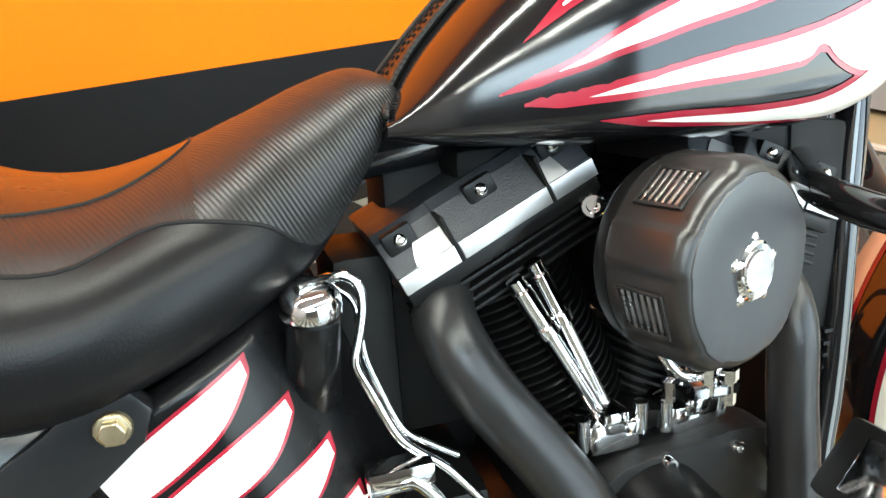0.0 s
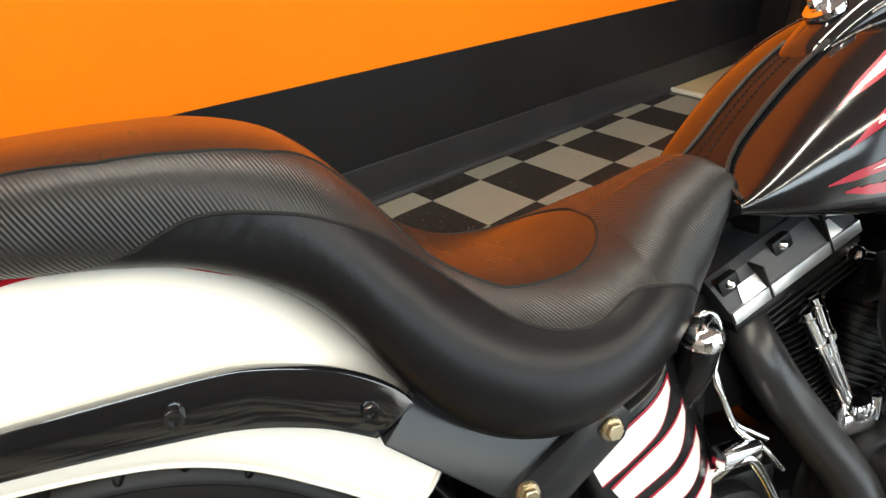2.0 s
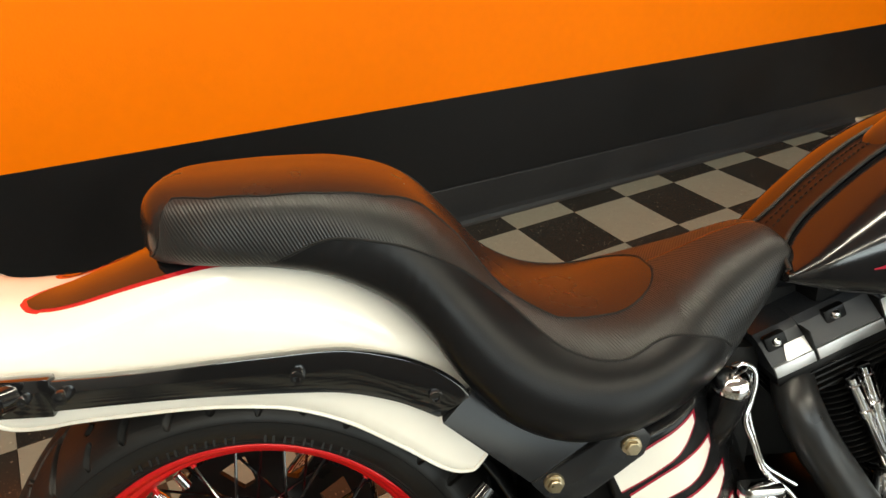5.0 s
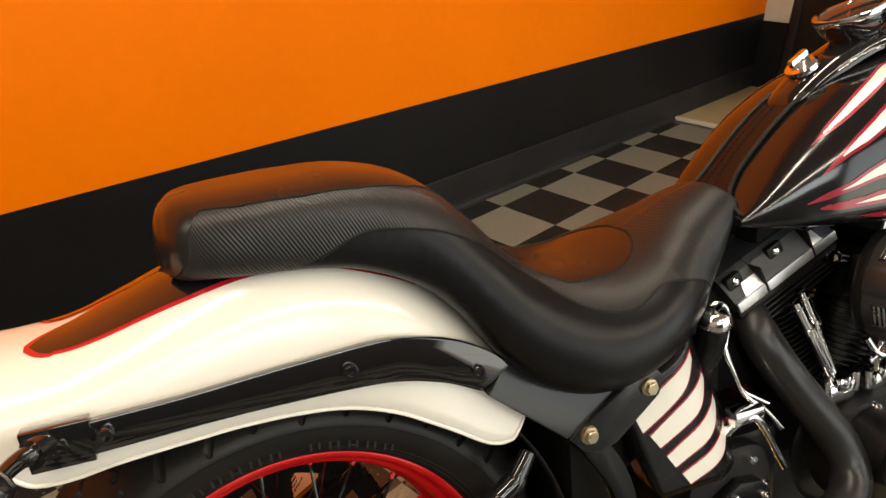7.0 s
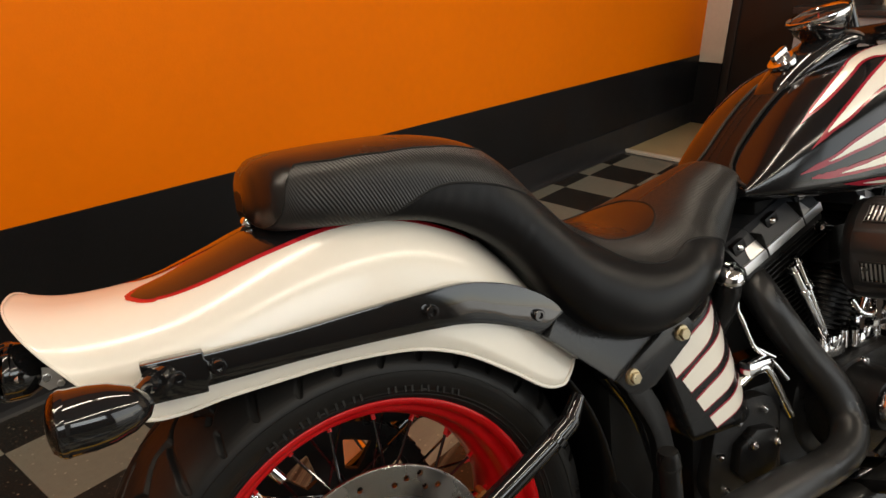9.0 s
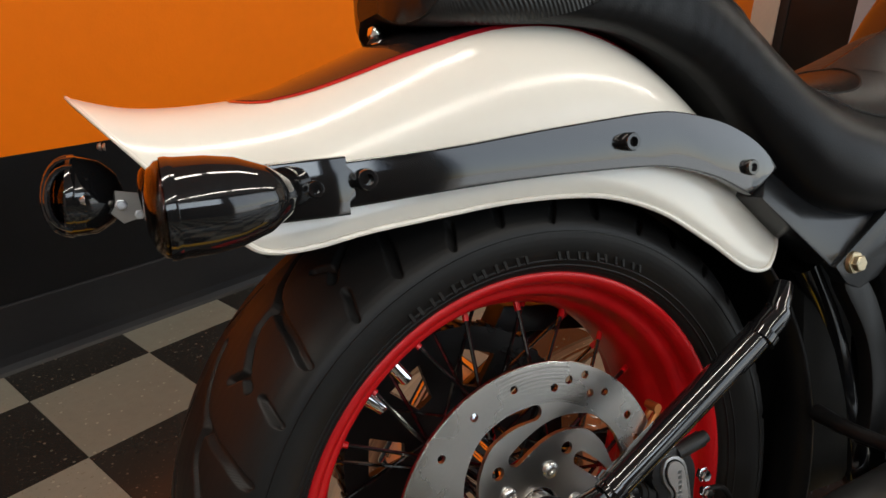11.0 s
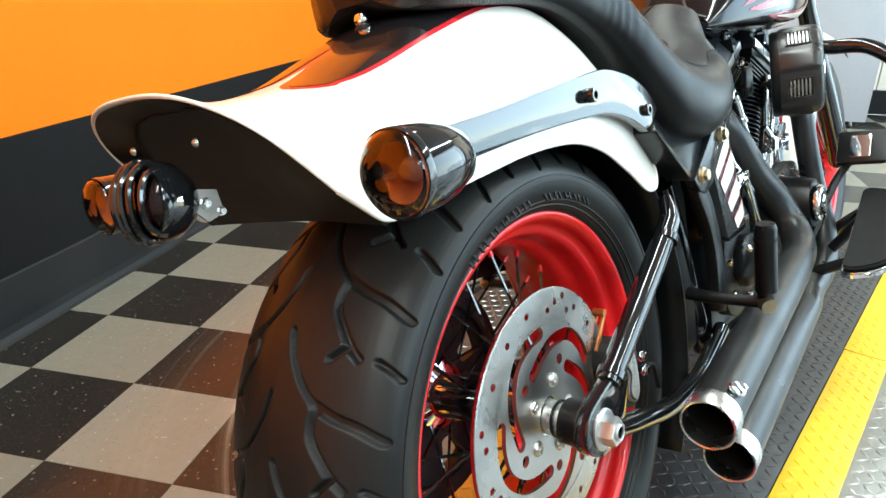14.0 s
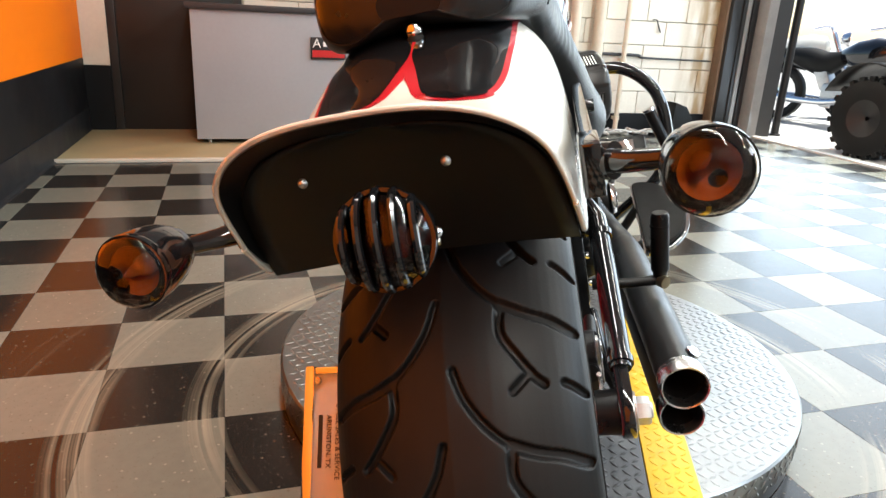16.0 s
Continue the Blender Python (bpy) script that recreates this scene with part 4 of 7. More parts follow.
part("seat_stud", joined(moved(lathe([(0.0001, 0.021), (0.0045, 0.0203), (0.0078, 0.0175), (0.0088, 0.0130), (0.0078, 0.0090), (0.0055, 0.0065), (0.0055, 0.003)], 24), pose(-0.083, 0, 0.445))), M_CHROME, bike, "chrome seat knob")
part("stud_base", moved(lathe([(0.010, -0.008), (0.010, 0.004), (0.007, 0.008), (0.0001, 0.008)], 20), pose(-0.083, 0, 0.445)), M_DARK, bike)

# fuel tank
TX = [0.655, 0.70, 0.75, 0.80, 0.87, 0.95, 1.03, 1.09, 1.13, 1.15]
T_TOP = [0.412, 0.466, 0.514, 0.551, 0.588, 0.610, 0.617, 0.610, 0.588, 0.555]
T_MID = [0.404, 0.412, 0.4195, 0.4265, 0.434, 0.44, 0.447, 0.459, 0.48, 0.507]
T_BOT = [0.394, 0.386, 0.381, 0.377, 0.374, 0.372, 0.377, 0.396, 0.432, 0.480]
T_W = [0.084, 0.108, 0.126, 0.141, 0.153, 0.158, 0.155, 0.142, 0.113, 0.070]


T_ROWS = crom([list(r) for r in zip(TX, T_TOP, T_BOT, T_W, T_MID)], 6)


def tank_point(u, a):
    x = min(max(u, 0), 1) * (len(T_ROWS) - 1)
    i = min(int(x), len(T_ROWS) - 2)
    row = T_ROWS[i] * (1 - (x - i)) + T_ROWS[i + 1] * (x - i)
    xx, top, bot, w, zm = row
    s, c = math.sin(a), math.cos(a)
    y = w * abs(s) ** (0.62 if c > 0 else 0.55)
    z = zm + (top - zm) * abs(c) ** 0.65 if c > 0 else zm - (zm - bot) * abs(c) ** 0.5
    return np.array((xx, -y if a >= 0 else y, z))


ang = np.linspace(-math.pi, math.pi, 73)[:-1]
tank = part("fuel_tank", grid([[tank_point(u, a) for a in ang] for u in np.linspace(0, 1, 60)], close_v=True, caps=True), M_TANK, bike, "gloss black stretched fuel tank with white flames")


def tank_band(lo, hi, u0, u1, lift, n=64, m=9):
    """A painted flame on the tank: lo(u), hi(u) give its angles."""
    out = []
    for s in (1, -1):
        rows = []
        for u in np.linspace(u0, u1, n):
            row = []
            angles = np.linspace(lo(u), hi(u), m)
            if angles[-1] < math.pi / 2 < angles[0]:
                angles[min(max(int(np.argmin(np.abs(angles - math.pi / 2))), 1), m - 2)] = math.pi / 2
            for a in angles:
                e = 2e-3
                p = tank_point(u, a)
                nrm = np.cross(tank_point(u, a + e) - tank_point(u, a - e), tank_point(min(1, u + e), a) - tank_point(max(0, u - e), a))
                nrm /= np.linalg.norm(nrm) + 1e-12
                if nrm[1] * p[1] < 0:
                    nrm = -nrm
                q = p + lift * nrm
                row.append((q[0], q[1] * s, q[2]))
            rows.append(row)
        out.append(grid(rows))
    return out


def slide(u, a, d):
    """The angle at which the tank's skin is d metres further down (or up, for a negative d)."""
    p, step, b = tank_point(u, a), math.copysign(0.002, d), a
    for k in range(80):
        b += step
        if np.linalg.norm(tank_point(u, b) - p) >= abs(d):
            break
    return b


def flame(rows, material, tip, line=0.0050):
    """A white flame through rows of (u, lower angle, upper angle), with a red line round it that runs out to a tip (u, angle)."""
    def edge(c, col, g):
        def at(u):
            a = float(np.interp(u, c[:, 0], c[:, col]))
            d = g * min(1.0, max(0.05, (u - c[0, 0]) / 0.06))
            return slide(u, a, d) if abs(d) > 1e-4 else a
        return at

    inner = crom(rows, 4)
    u0, u1 = rows[0][0], rows[-1][0]
    outer = crom([(tip[0], tip[1], tip[1] - 0.004)] + rows, 4)
    for b in tank_band(edge(outer, 1, line), edge(outer, 2, -line), tip[0], u1, 0.0010):
        part("pinstripe", b, M_CRIMSON, tank, "red pinstripe")
    for b in tank_band(edge(inner, 1, 0.0), edge(inner, 2, 0.0), u0, u1 - 0.001, 0.0017):
        part("flame", b, material, tank, "white painted flame")


flame([(0.400, 1.889, 1.884), (0.438, 1.953, 1.882), (0.475, 1.999, 1.895), (0.512, 2.046, 1.905), (0.550, 2.094, 1.908), (0.588, 2.145, 1.903), (0.625, 2.212, 1.867)] + [(0.690, 2.300, 1.700), (0.800, 2.200, 1.383)], M_WHITE, (0.340, 1.814))
flame([(0.322, 1.586, 1.586), (0.366, 1.592, 1.574), (0.409, 1.592, 1.571), (0.452, 1.589, 1.568), (0.495, 1.587, 1.563), (0.539, 1.583, 1.558), (0.582, 1.578, 1.550), (0.625, 1.575, 1.535)] + [(0.690, 1.700, 1.500), (0.800, 1.750, 1.430)], M_WHITE, (0.220, 1.578))
flame([(0.277, 1.517, 1.517), (0.319, 1.514, 1.492), (0.360, 1.500, 1.448), (0.401, 1.491, 1.415), (0.442, 1.476, 1.382)] + [(0.550, 1.430, 1.275), (0.700, 1.290, 1.010), (0.900, 1.190, 0.810)], M_WHITE, (0.182, 1.544))
flame([(0.292, 1.185, 1.165), (0.340, 1.155, 1.060), (0.370, 1.133, 1.000), (0.455, 1.005, 0.815), (0.510, 0.950, 0.700), (0.580, 0.885, 0.562), (0.700, 0.750, 0.407), (0.900, 0.650, 0.335)], M_WHITE, (0.225, 1.290))
flame([(0.275, 0.722, 0.710), (0.340, 0.700, 0.615), (0.403, 0.630, 0.510), (0.446, 0.560, 0.435), (0.486, 0.480, 0.350), (0.530, 0.470, 0.300), (0.580, 0.545, 0.268), (0.750, 0.488, 0.143)], M_WHITE, (0.232, 0.770))

# ---- engine, exhaust, rear end ----
engine = new("engine")
engine.parent = bike


def eng(name, bm, m, label="", angle=40):
    return part(name, bm, m, engine, label, angle=angle)


CRANK = (0.885, 0.0, 0.005)
for tilt in (-25.0, 22.0):
    T = Matrix.Translation(CRANK) @ Matrix.Rotation(radians(tilt), 4, "Y")
    prof = [(0.05, 0.10)]
    z = 0.115
    while z < 0.284:
        prof += [(0.052, z), (0.069, z + 0.001), (0.069, z + 0.0035), (0.052, z + 0.0045)]
        z += 0.0095
    eng("cylinder", moved(lathe(prof, 40), T), M_SATIN, "black finned cylinder", angle=30)
    U = T @ Matrix.Translation((0.006, 0, 0.022))
    for k in range(4):
        eng("head_fin", moved(box(-0.098 + 0.002 * k, 0.098 - 0.002 * k, -0.072, 0.072, 0.262 + k * 0.009, 0.266 + k * 0.009, 0.0018), U), M_SATIN)
    eng("head", moved(box(-0.088, 0.088, -0.060, 0.060, 0.256, 0.300, 0.006), U), M_SATIN)
    eng("rocker_base", moved(box(-0.097, 0.097, -0.076, 0.076, 0.296, 0.312, 0.004), U), M_SATIN)
    sec = [(-0.078, 0.312), (-0.078, 0.326), (-0.058, 0.356), (-0.048, 0.363), (0.048, 0.363), (0.058, 0.356), (0.078, 0.326), (0.078, 0.312)]
    rows = [[(x, y * f, 0.312 + (zz - 0.312) * f) for y, zz in sec] for x, f in ((-0.097, 0.985), (-0.094, 1.0), (-0.043, 1.0), (-0.042, 1.015), (0.050, 1.015), (0.051, 1.0), (0.094, 1.0), (0.097, 0.985))]
    eng("rocker_cover", moved(grid(rows, close_v=True, caps=True), U), M_ENGINE, "dark grey rocker cover with machined edge", angle=20)
    for x0, x1 in ((-0.0968, -0.0435), (-0.0395, 0.0495), (0.0530, 0.0968)):
        eng("machined_edge", moved(box(x0, x1, -0.0812, -0.076, 0.3125, 0.3285, 0.0008), U), M_MACHINED, "bright machined edge")
    for x0, x1, x2, x3 in ((-0.078, -0.044, -0.062, -0.044), (0.0535, 0.074, 0.0535, 0.066)):
        tab = [[(x0 + (x2 - x0) * k ** 1.6 + (x1 + (x3 - x1) * k - x0 - (x2 - x0) * k ** 1.6) * w, -0.0796 + 0.0196 * k, 0.3264 + 0.0285 * k + 0.0008) for w in (0, 0.33, 0.67, 1)] for k in np.linspace(0, 0.62, 5)]
        eng("machined_tab", moved(grid(tab), U), M_MACHINED, "bright machined step")
    for x in (-0.0435, 0.0495):
        eng("cover_joint", moved(box(x, x + 0.003, -0.0816, -0.048, 0.312, 0.356, 0.001), U), M_GROOVE)
    for x in (-0.078, 0.002, 0.075):
        eng("cover_screw", moved(bolt((x, -0.064, 0.352), 0.0075, 0.008, sides=14, dome=True), U), M_CHROME, "chrome socket screw")
        eng("screw_pocket", moved(box(x - 0.014, x + 0.014, -0.067, -0.056, 0.340, 0.362, 0.003), U), M_SATIN)
# pushrod tubes
for a, b in (((0.752, -0.088, 0.272), (0.832, -0.092, 0.128)), ((0.774, -0.078, 0.282), (0.842, -0.085, 0.128)), ((1.02, -0.088, 0.272), (0.93, -0.092, 0.128)), ((1.0, -0.078, 0.282), (0.92, -0.085, 0.128))):
    A, B = Vector(a), Vector(b)
    pts = [A, A.lerp(B, 0.06), A.lerp(B, 0.07), A.lerp(B, 0.30), A.lerp(B, 0.31), A.lerp(B, 0.37), A.lerp(B, 0.38), B]
    eng("pushrod_tube", tube(pts, [0.008, 0.008, 0.0095, 0.0095, 0.0115, 0.0115, 0.0075, 0.0075], 16, smooth_path=False), M_CHROME, "chrome pushrod tube")
for x in (0.838, 0.925):
    eng("tappet_block", joined(box(x - 0.026, x + 0.026, -0.108, -0.06, 0.098, 0.128, 0.006), box(x - 0.012, x + 0.012, -0.112, -0.07, 0.118, 0.140, 0.005), rod((x - 0.03, -0.1, 0.105), (x - 0.03, -0.1, 0.135), 0.007), rod((x + 0.03, -0.1, 0.11), (x + 0.03, -0.1, 0.14), 0.007)), M_CHROME, "chrome tappet block")
eng("crankcase", joined(moved(lathe([(0.0001, 0.085), (0.10, 0.085), (0.112, 0.075), (0.116, 0.04), (0.116, -0.09), (0.0001, -0.09)], 48), Matrix.Translation((0.885, 0, 0.0)) @ TO_RIGHT), box(0.60, 0.98, -0.075, 0.09, -0.14, 0.02, 0.02)), M_SATIN, "black crankcase")
cam_poly = [(0.79, 0.03), (0.81, 0.075), (0.845, 0.095), (0.90, 0.10), (0.96, 0.105), (1.005, 0.09), (1.015, 0.04), (0.985, -0.04), (0.93, -0.085), (0.86, -0.085), (0.81, -0.04)]
eng("cam_cover", extrude([tuple(p) for p in crom(cam_poly, 4, closed=True)], -0.128, -0.08, 0.006), M_WRINKLE, "black cam cover")
eng("cam_dome", moved(lathe([(0.0001, 0.075), (0.030, 0.073), (0.047, 0.064), (0.052, 0.045), (0.055, 0.0)], 40), Matrix.Translation((0.868, -0.125, 0.036)) @ TO_RIGHT), M_SATIN)
eng("timer_cover", moved(lathe([(0.0001, 0.006), (0.026, 0.007), (0.030, 0.005), (0.034, 0.006), (0.036, 0.002), (0.036, -0.004)], 40), Matrix.Translation((0.857, -0.2, 0.038)) @ TO_RIGHT), M_CHROME, "chrome timer cover ring")
eng("timer_inlay", moved(lathe([(0.0001, 0.0085), (0.024, 0.0085), (0.025, 0.006)], 32), Matrix.Translation((0.857, -0.2, 0.038)) @ TO_RIGHT), M_GLOSS, "black inlay with an embossed emblem")
eng("timer_emblem", joined(moved(lathe([(0.0001, 0.011), (0.008, 0.0105), (0.011, 0.0086)], 20), Matrix.Translation((0.856, -0.2, 0.044)) @ TO_RIGHT), box(0.850, 0.862, -0.2105, -0.2085, 0.022, 0.032, 0.0008)), M_CHROME)
for x, z in ((0.878, 0.090), (0.952, 0.089), (0.994, 0.072), (0.842, 0.070), (0.81, 0.035), (1.0, 0.02)):
    eng("cover_bolt", bolt((x, -0.128, z), 0.007, 0.008, sides=14), M_CHROME, "chrome socket screw")
# transmission
tr_poly = [(0.535, 0.005), (0.55, 0.06), (0.58, 0.082), (0.64, 0.086), (0.675, 0.07), (0.685, 0.02), (0.675, -0.06), (0.62, -0.1), (0.56, -0.09), (0.53, -0.05)]
eng("gearbox", box(0.52, 0.72, -0.10, 0.10, -0.12, 0.09, 0.015), M_SATIN, "black gearbox")
eng("gearbox_cover", extrude([tuple(p) for p in crom(tr_poly, 4, closed=True)], -0.122, -0.09, 0.005), M_WRINKLE, "black gearbox side cover")
eng("release_cover", joined(extrude([(0.572, -0.02), (0.58, 0.022), (0.615, 0.042), (0.655, 0.036), (0.668, 0.0), (0.655, -0.035), (0.60, -0.05)], -0.14, -0.118, 0.006)), M_SATIN)
for x, z in ((0.588, 0.056), (0.646, 0.064), (0.668, 0.02), (0.605, 0.02), (0.655, 0.012), (0.55, 0.01), (0.56, -0.05), (0.64, -0.08)):
    eng("gearbox_bolt", bolt((x, -0.122 - (0.016 if (x, z) in ((0.605, 0.02), (0.655, 0.012)) else 0), z), 0.0068, 0.008, sides=14), M_CHROME, "chrome socket screw")
# round air cleaner
ac = new("air_cleaner")
ac.parent = bike
AC = Matrix.Translation((0.868, -0.122, 0.290)) @ Matrix.Rotation(radians(15), 4, "Z") @ TO_RIGHT @ Matrix.Diagonal((1.06, 1.10, 0.84, 1)) @ Matrix.Rotation(radians(18), 4, "Z")
M_SHELL = mat("satin_charcoal_powder_coat", (0.020, 0.019, 0.019), 0.30, var=0.12, scale=20, bump=0.05, bump_scale=900, rough_var=0.04)
M_FACE = mat("satin_grey_cover_paint", (0.050, 0.054, 0.060), 0.40, var=0.08, scale=14, bump=0.04, bump_scale=900, rough_var=0.04)
part("backing", moved(lathe([(0.0001, 0.0), (0.070, 0.0), (0.073, 0.006), (0.073, 0.018), (0.066, 0.02)], 60), AC), M_SATIN, ac)


def ac_radius(a, base, deep):
    f = (a / (2 * math.pi) * 5) % 1.0
    return base - deep * min(1.0, max(0.0, (0.36 - abs(f - 0.5)) / 0.05))


def ac_shell():
    rows = []
    for h, base, deep in ((0.018, 0.0745, 0.0025), (0.026, 0.0765, 0.0038), (0.080, 0.0762, 0.0038), (0.090, 0.0752, 0.0036), (0.0965, 0.0728, 0.003), (0.1005, 0.0695, 0.0022), (0.1020, 0.0660, 0.0018)):
        rows.append([(ac_radius(a, base, deep) * math.cos(a), ac_radius(a, base, deep) * math.sin(a), h) for a in np.linspace(0, 2 * math.pi, 140, endpoint=False)])
    return moved(grid(rows, close_v=True), AC)


part("shell", ac_shell(), M_SHELL, ac, "satin charcoal lobed air cleaner shell", angle=60)
face_rows = [[(ac_radius(a, r, d) * math.cos(a), ac_radius(a, r, d) * math.sin(a), h) for a in np.linspace(0, 2 * math.pi, 140, endpoint=False)] for r, d, h in ((0.0001, 0.0, 0.1045), (0.045, 0.0005, 0.1045), (0.0635, 0.002, 0.1042), (0.0655, 0.002, 0.1034), (0.0660, 0.002, 0.1015))]
part("front_face", moved(grid(face_rows, close_v=True), AC), M_FACE, ac, "satin grey air cleaner face")
for k in range(5):
    a0 = 2 * math.pi * (k + 0.5) / 5
    M = AC @ Matrix.Rotation(a0, 4, "Z")
    # solid panel, its black standing for the shade in an open vent
    part("vent", moved(box(0.0712, 0.0722, -0.015, 0.015, 0.034, 0.080, 0.0006), M), M_GROOVE, ac, "near-black panel that stands for the shaded vent opening")
    part("vent_frame", moved(joined(box(0.071, 0.0734, -0.018, 0.018, 0.031, 0.034, 0.001), box(0.071, 0.0734, -0.018, 0.018, 0.080, 0.083, 0.001), box(0.071, 0.0734, -0.018, -0.015, 0.034, 0.080, 0.001), box(0.071, 0.0734, 0.015, 0.018, 0.034, 0.080, 0.001)), M), M_SHELL, ac)
    for j in range(6):
        h = 0.0385 + j * 0.0074
        part("vent_bar", moved(box(0.0715, 0.0731, -0.015, 0.015, h - 0.0016, h + 0.0016, 0.0005), M), M_STEEL, ac)
part("medallion", moved(lathe([(0.0001, 0.110), (0.014, 0.110), (0.015, 0.108), (0.019, 0.1085), (0.021, 0.1065), (0.021, 0.103)], 40), AC), M_CHROME, ac, "chrome round emblem")
for k in range(5):
    part("medallion_lug", moved(bolt((0.0225 * math.cos(k * 1.2566), 0.0225 * math.sin(k * 1.2566), 0.103), 0.005, 0.004, 14, m=Matrix.Identity(4), dome=True), AC), M_CHROME, ac)
part("mount_bolt", joined(rod((0.835, -0.075, 0.324), (0.858, -0.08, 0.318), 0.006), moved(bolt((0.835, -0.075, 0.324), 0.011, 0.008, 14, m=pose(0, 0, 0, 90, 0, -30)), Matrix.Identity(4))), M_CHROME, ac, "chrome breather bolt")
eng("carburettor", joined(box(0.86, 0.93, -0.075, 0.0, 0.25, 0.32, 0.012)), M_SATIN)
eng("oil_line", tube([(0.885, -0.10, 0.19), (0.90, -0.11, 0.165), (0.93, -0.115, 0.16), (0.955, -0.11, 0.17)], 0.006), M_CHROME, "chrome oil line")
for a, b, r in (((0.925, -0.12, 0.19), (0.925, -0.12, 0.145), 0.008), ((0.948, -0.12, 0.165), (0.948, -0.12, 0.13), 0.0075), ((0.905, -0.12, 0.15), (0.955, -0.12, 0.145), 0.0075), ((0.885, -0.118, 0.165), (0.885, -0.118, 0.145), 0.006)):
    eng("oil_fitting", joined(rod(a, b, r, seg=6), rod(a, Vector(a).lerp(Vector(b), 0.3), r * 1.25, seg=6)), M_CHROME, "chrome oil fitting")

# exhaust: two header pipes that sweep back into staggered slash mufflers
ex = new("exhaust")
ex.parent = bike
part("rear_header", tube([(0.705, -0.040, 0.262), (0.694, -0.076, 0.236), (0.716, -0.098, 0.184), (0.760, -0.112, 0.120), (0.793, -0.135, 0.066), (0.800, -0.158, 0.018), (0.768, -0.180, -0.012), (0.70, -0.196, -0.020), (0.60, -0.206, -0.020)], [0.026, 0.028, 0.0285, 0.0285, 0.0285, 0.0285, 0.0285, 0.0285, 0.0285], 24), M_PIPE, ex, "satin black rear header pipe")
part("front_header", tube([(1.0, -0.07, 0.26), (1.0, -0.11, 0.245), (0.996, -0.140, 0.21), (0.993, -0.150, 0.14), (0.993, -0.160, 0.05), (0.980, -0.175, -0.03), (0.93, -0.185, -0.088), (0.84, -0.192, -0.105), (0.70, -0.196, -0.105)], [0.021, 0.022, 0.022, 0.022, 0.023, 0.026, 0.029, 0.029, 0.029], 24), M_PIPE, ex, "satin black front header pipe")


def muffler(a, b, r):
    A, B = Vector(a), Vector(b)
    d = (B - A).normalized()
    body = tube([A, A.lerp(B, 0.06), A.lerp(B, 0.12), B - d * 0.03, B - d * 0.028], [r * 0.85, r * 0.95, r, r, r], 32, smooth_path=False, caps=False)
    ob = part("muffler", body, M_PIPE, ex, "satin black straight muffler")
    at = Matrix.Translation(B) @ d.to_track_quat("Z", "Y").to_matrix().to_4x4()
    part("muffler_tip", moved(lathe([(r - 0.001, -0.03), (r + 0.0015, -0.029), (r + 0.0015, -0.002), (r, 0.0), (r - 0.002, -0.001), (r - 0.003, -0.022)], 36), at), M_STEEL, ob, "polished muffler end ring")
    part("muffler_bore", moved(lathe([(r - 0.0028, -0.018), (r - 0.004, -0.16), (0.0001, -0.161)], 36), at), M_GROOVE, ob, "near-black muffler bore")
    return ob


muffler((0.66, -0.202, -0.017), (0.1155, -0.2315, -0.0475), 0.0315)
muffler((0.72, -0.203, -0.101), (0.178, -0.2305, -0.128), 0.0315)
part("muffler_badge", moved(joined(lathe([(0.0001, 0.0034), (0.0105, 0.003), (0.0115, 0.0)], 7), moved(lathe([(0.0001, 0.0042), (0.007, 0.0036), (0.008, 0.0)], 6), pose(-0.011, 0.002, 0)), moved(lathe([(0.0001, 0.0042), (0.006, 0.0036), (0.0068, 0.0)], 5), pose(0.010, -0.003, 0))), pose(0.167, -0.2512, -0.0215, 38, 0, 0)), M_CHROME, ex, "small chrome badge")

# swing arm, axle, brake caliper
sw = new("swing_arm")
sw.parent = bike
part("upper_tube", tube([(0.046, -0.150, 0.027), (0.075, -0.150, 0.0445), (0.245, -0.148, 0.1455), (0.268, -0.146, 0.165), (0.288, -0.135, 0.182)], [0.013, 0.0145, 0.0145, 0.012, 0.010], 16), M_GLOSS, sw, "gloss black swing arm tube")
part("lower_tube", tube([(0.04, -0.150, -0.028), (0.12, -0.150, -0.056), (0.22, -0.145, -0.088), (0.36, -0.13, -0.11), (0.50, -0.12, -0.09)], 0.013, 16), M_GLOSS, sw)
part("axle_plate", extrude([tuple(p) for p in crom([(-0.027, -0.018), (-0.018, 0.014), (0.016, 0.028), (0.060, 0.036), (0.082, 0.022), (0.072, -0.008), (0.054, -0.034), (0.006, -0.043)], 4, closed=True)], -0.158, -0.140, 0.004), M_GLOSS, sw, "forged axle plate")
part("tube_collar", rod((0.051, -0.150, 0.0300), (0.059, -0.150, 0.0350), 0.0168, seg=18), M_GLOSS, sw)
part("strut_clip", rod((0.237, -0.150, 0.139), (0.244, -0.150, 0.145), 0.0165, seg=16), M_GLOSS, sw)
part("axle_spacer", rod((0.009, -0.088, -0.009), (0.009, -0.142, -0.010), 0.0205, seg=28), M_STEEL, sw, "polished axle spacer")
part("axle_collar", joined(rod((0.009, -0.114, -0.009), (0.009, -0.144, -0.010), 0.0265, 0.0275, seg=32), rod((0.009, -0.103, -0.009), (0.009, -0.106, -0.009), 0.0225, seg=32)), M_SATIN, sw, "black rubber-edged axle collar")
NUT = pose(0.0085, -0.158, -0.0105) @ TO_RIGHT
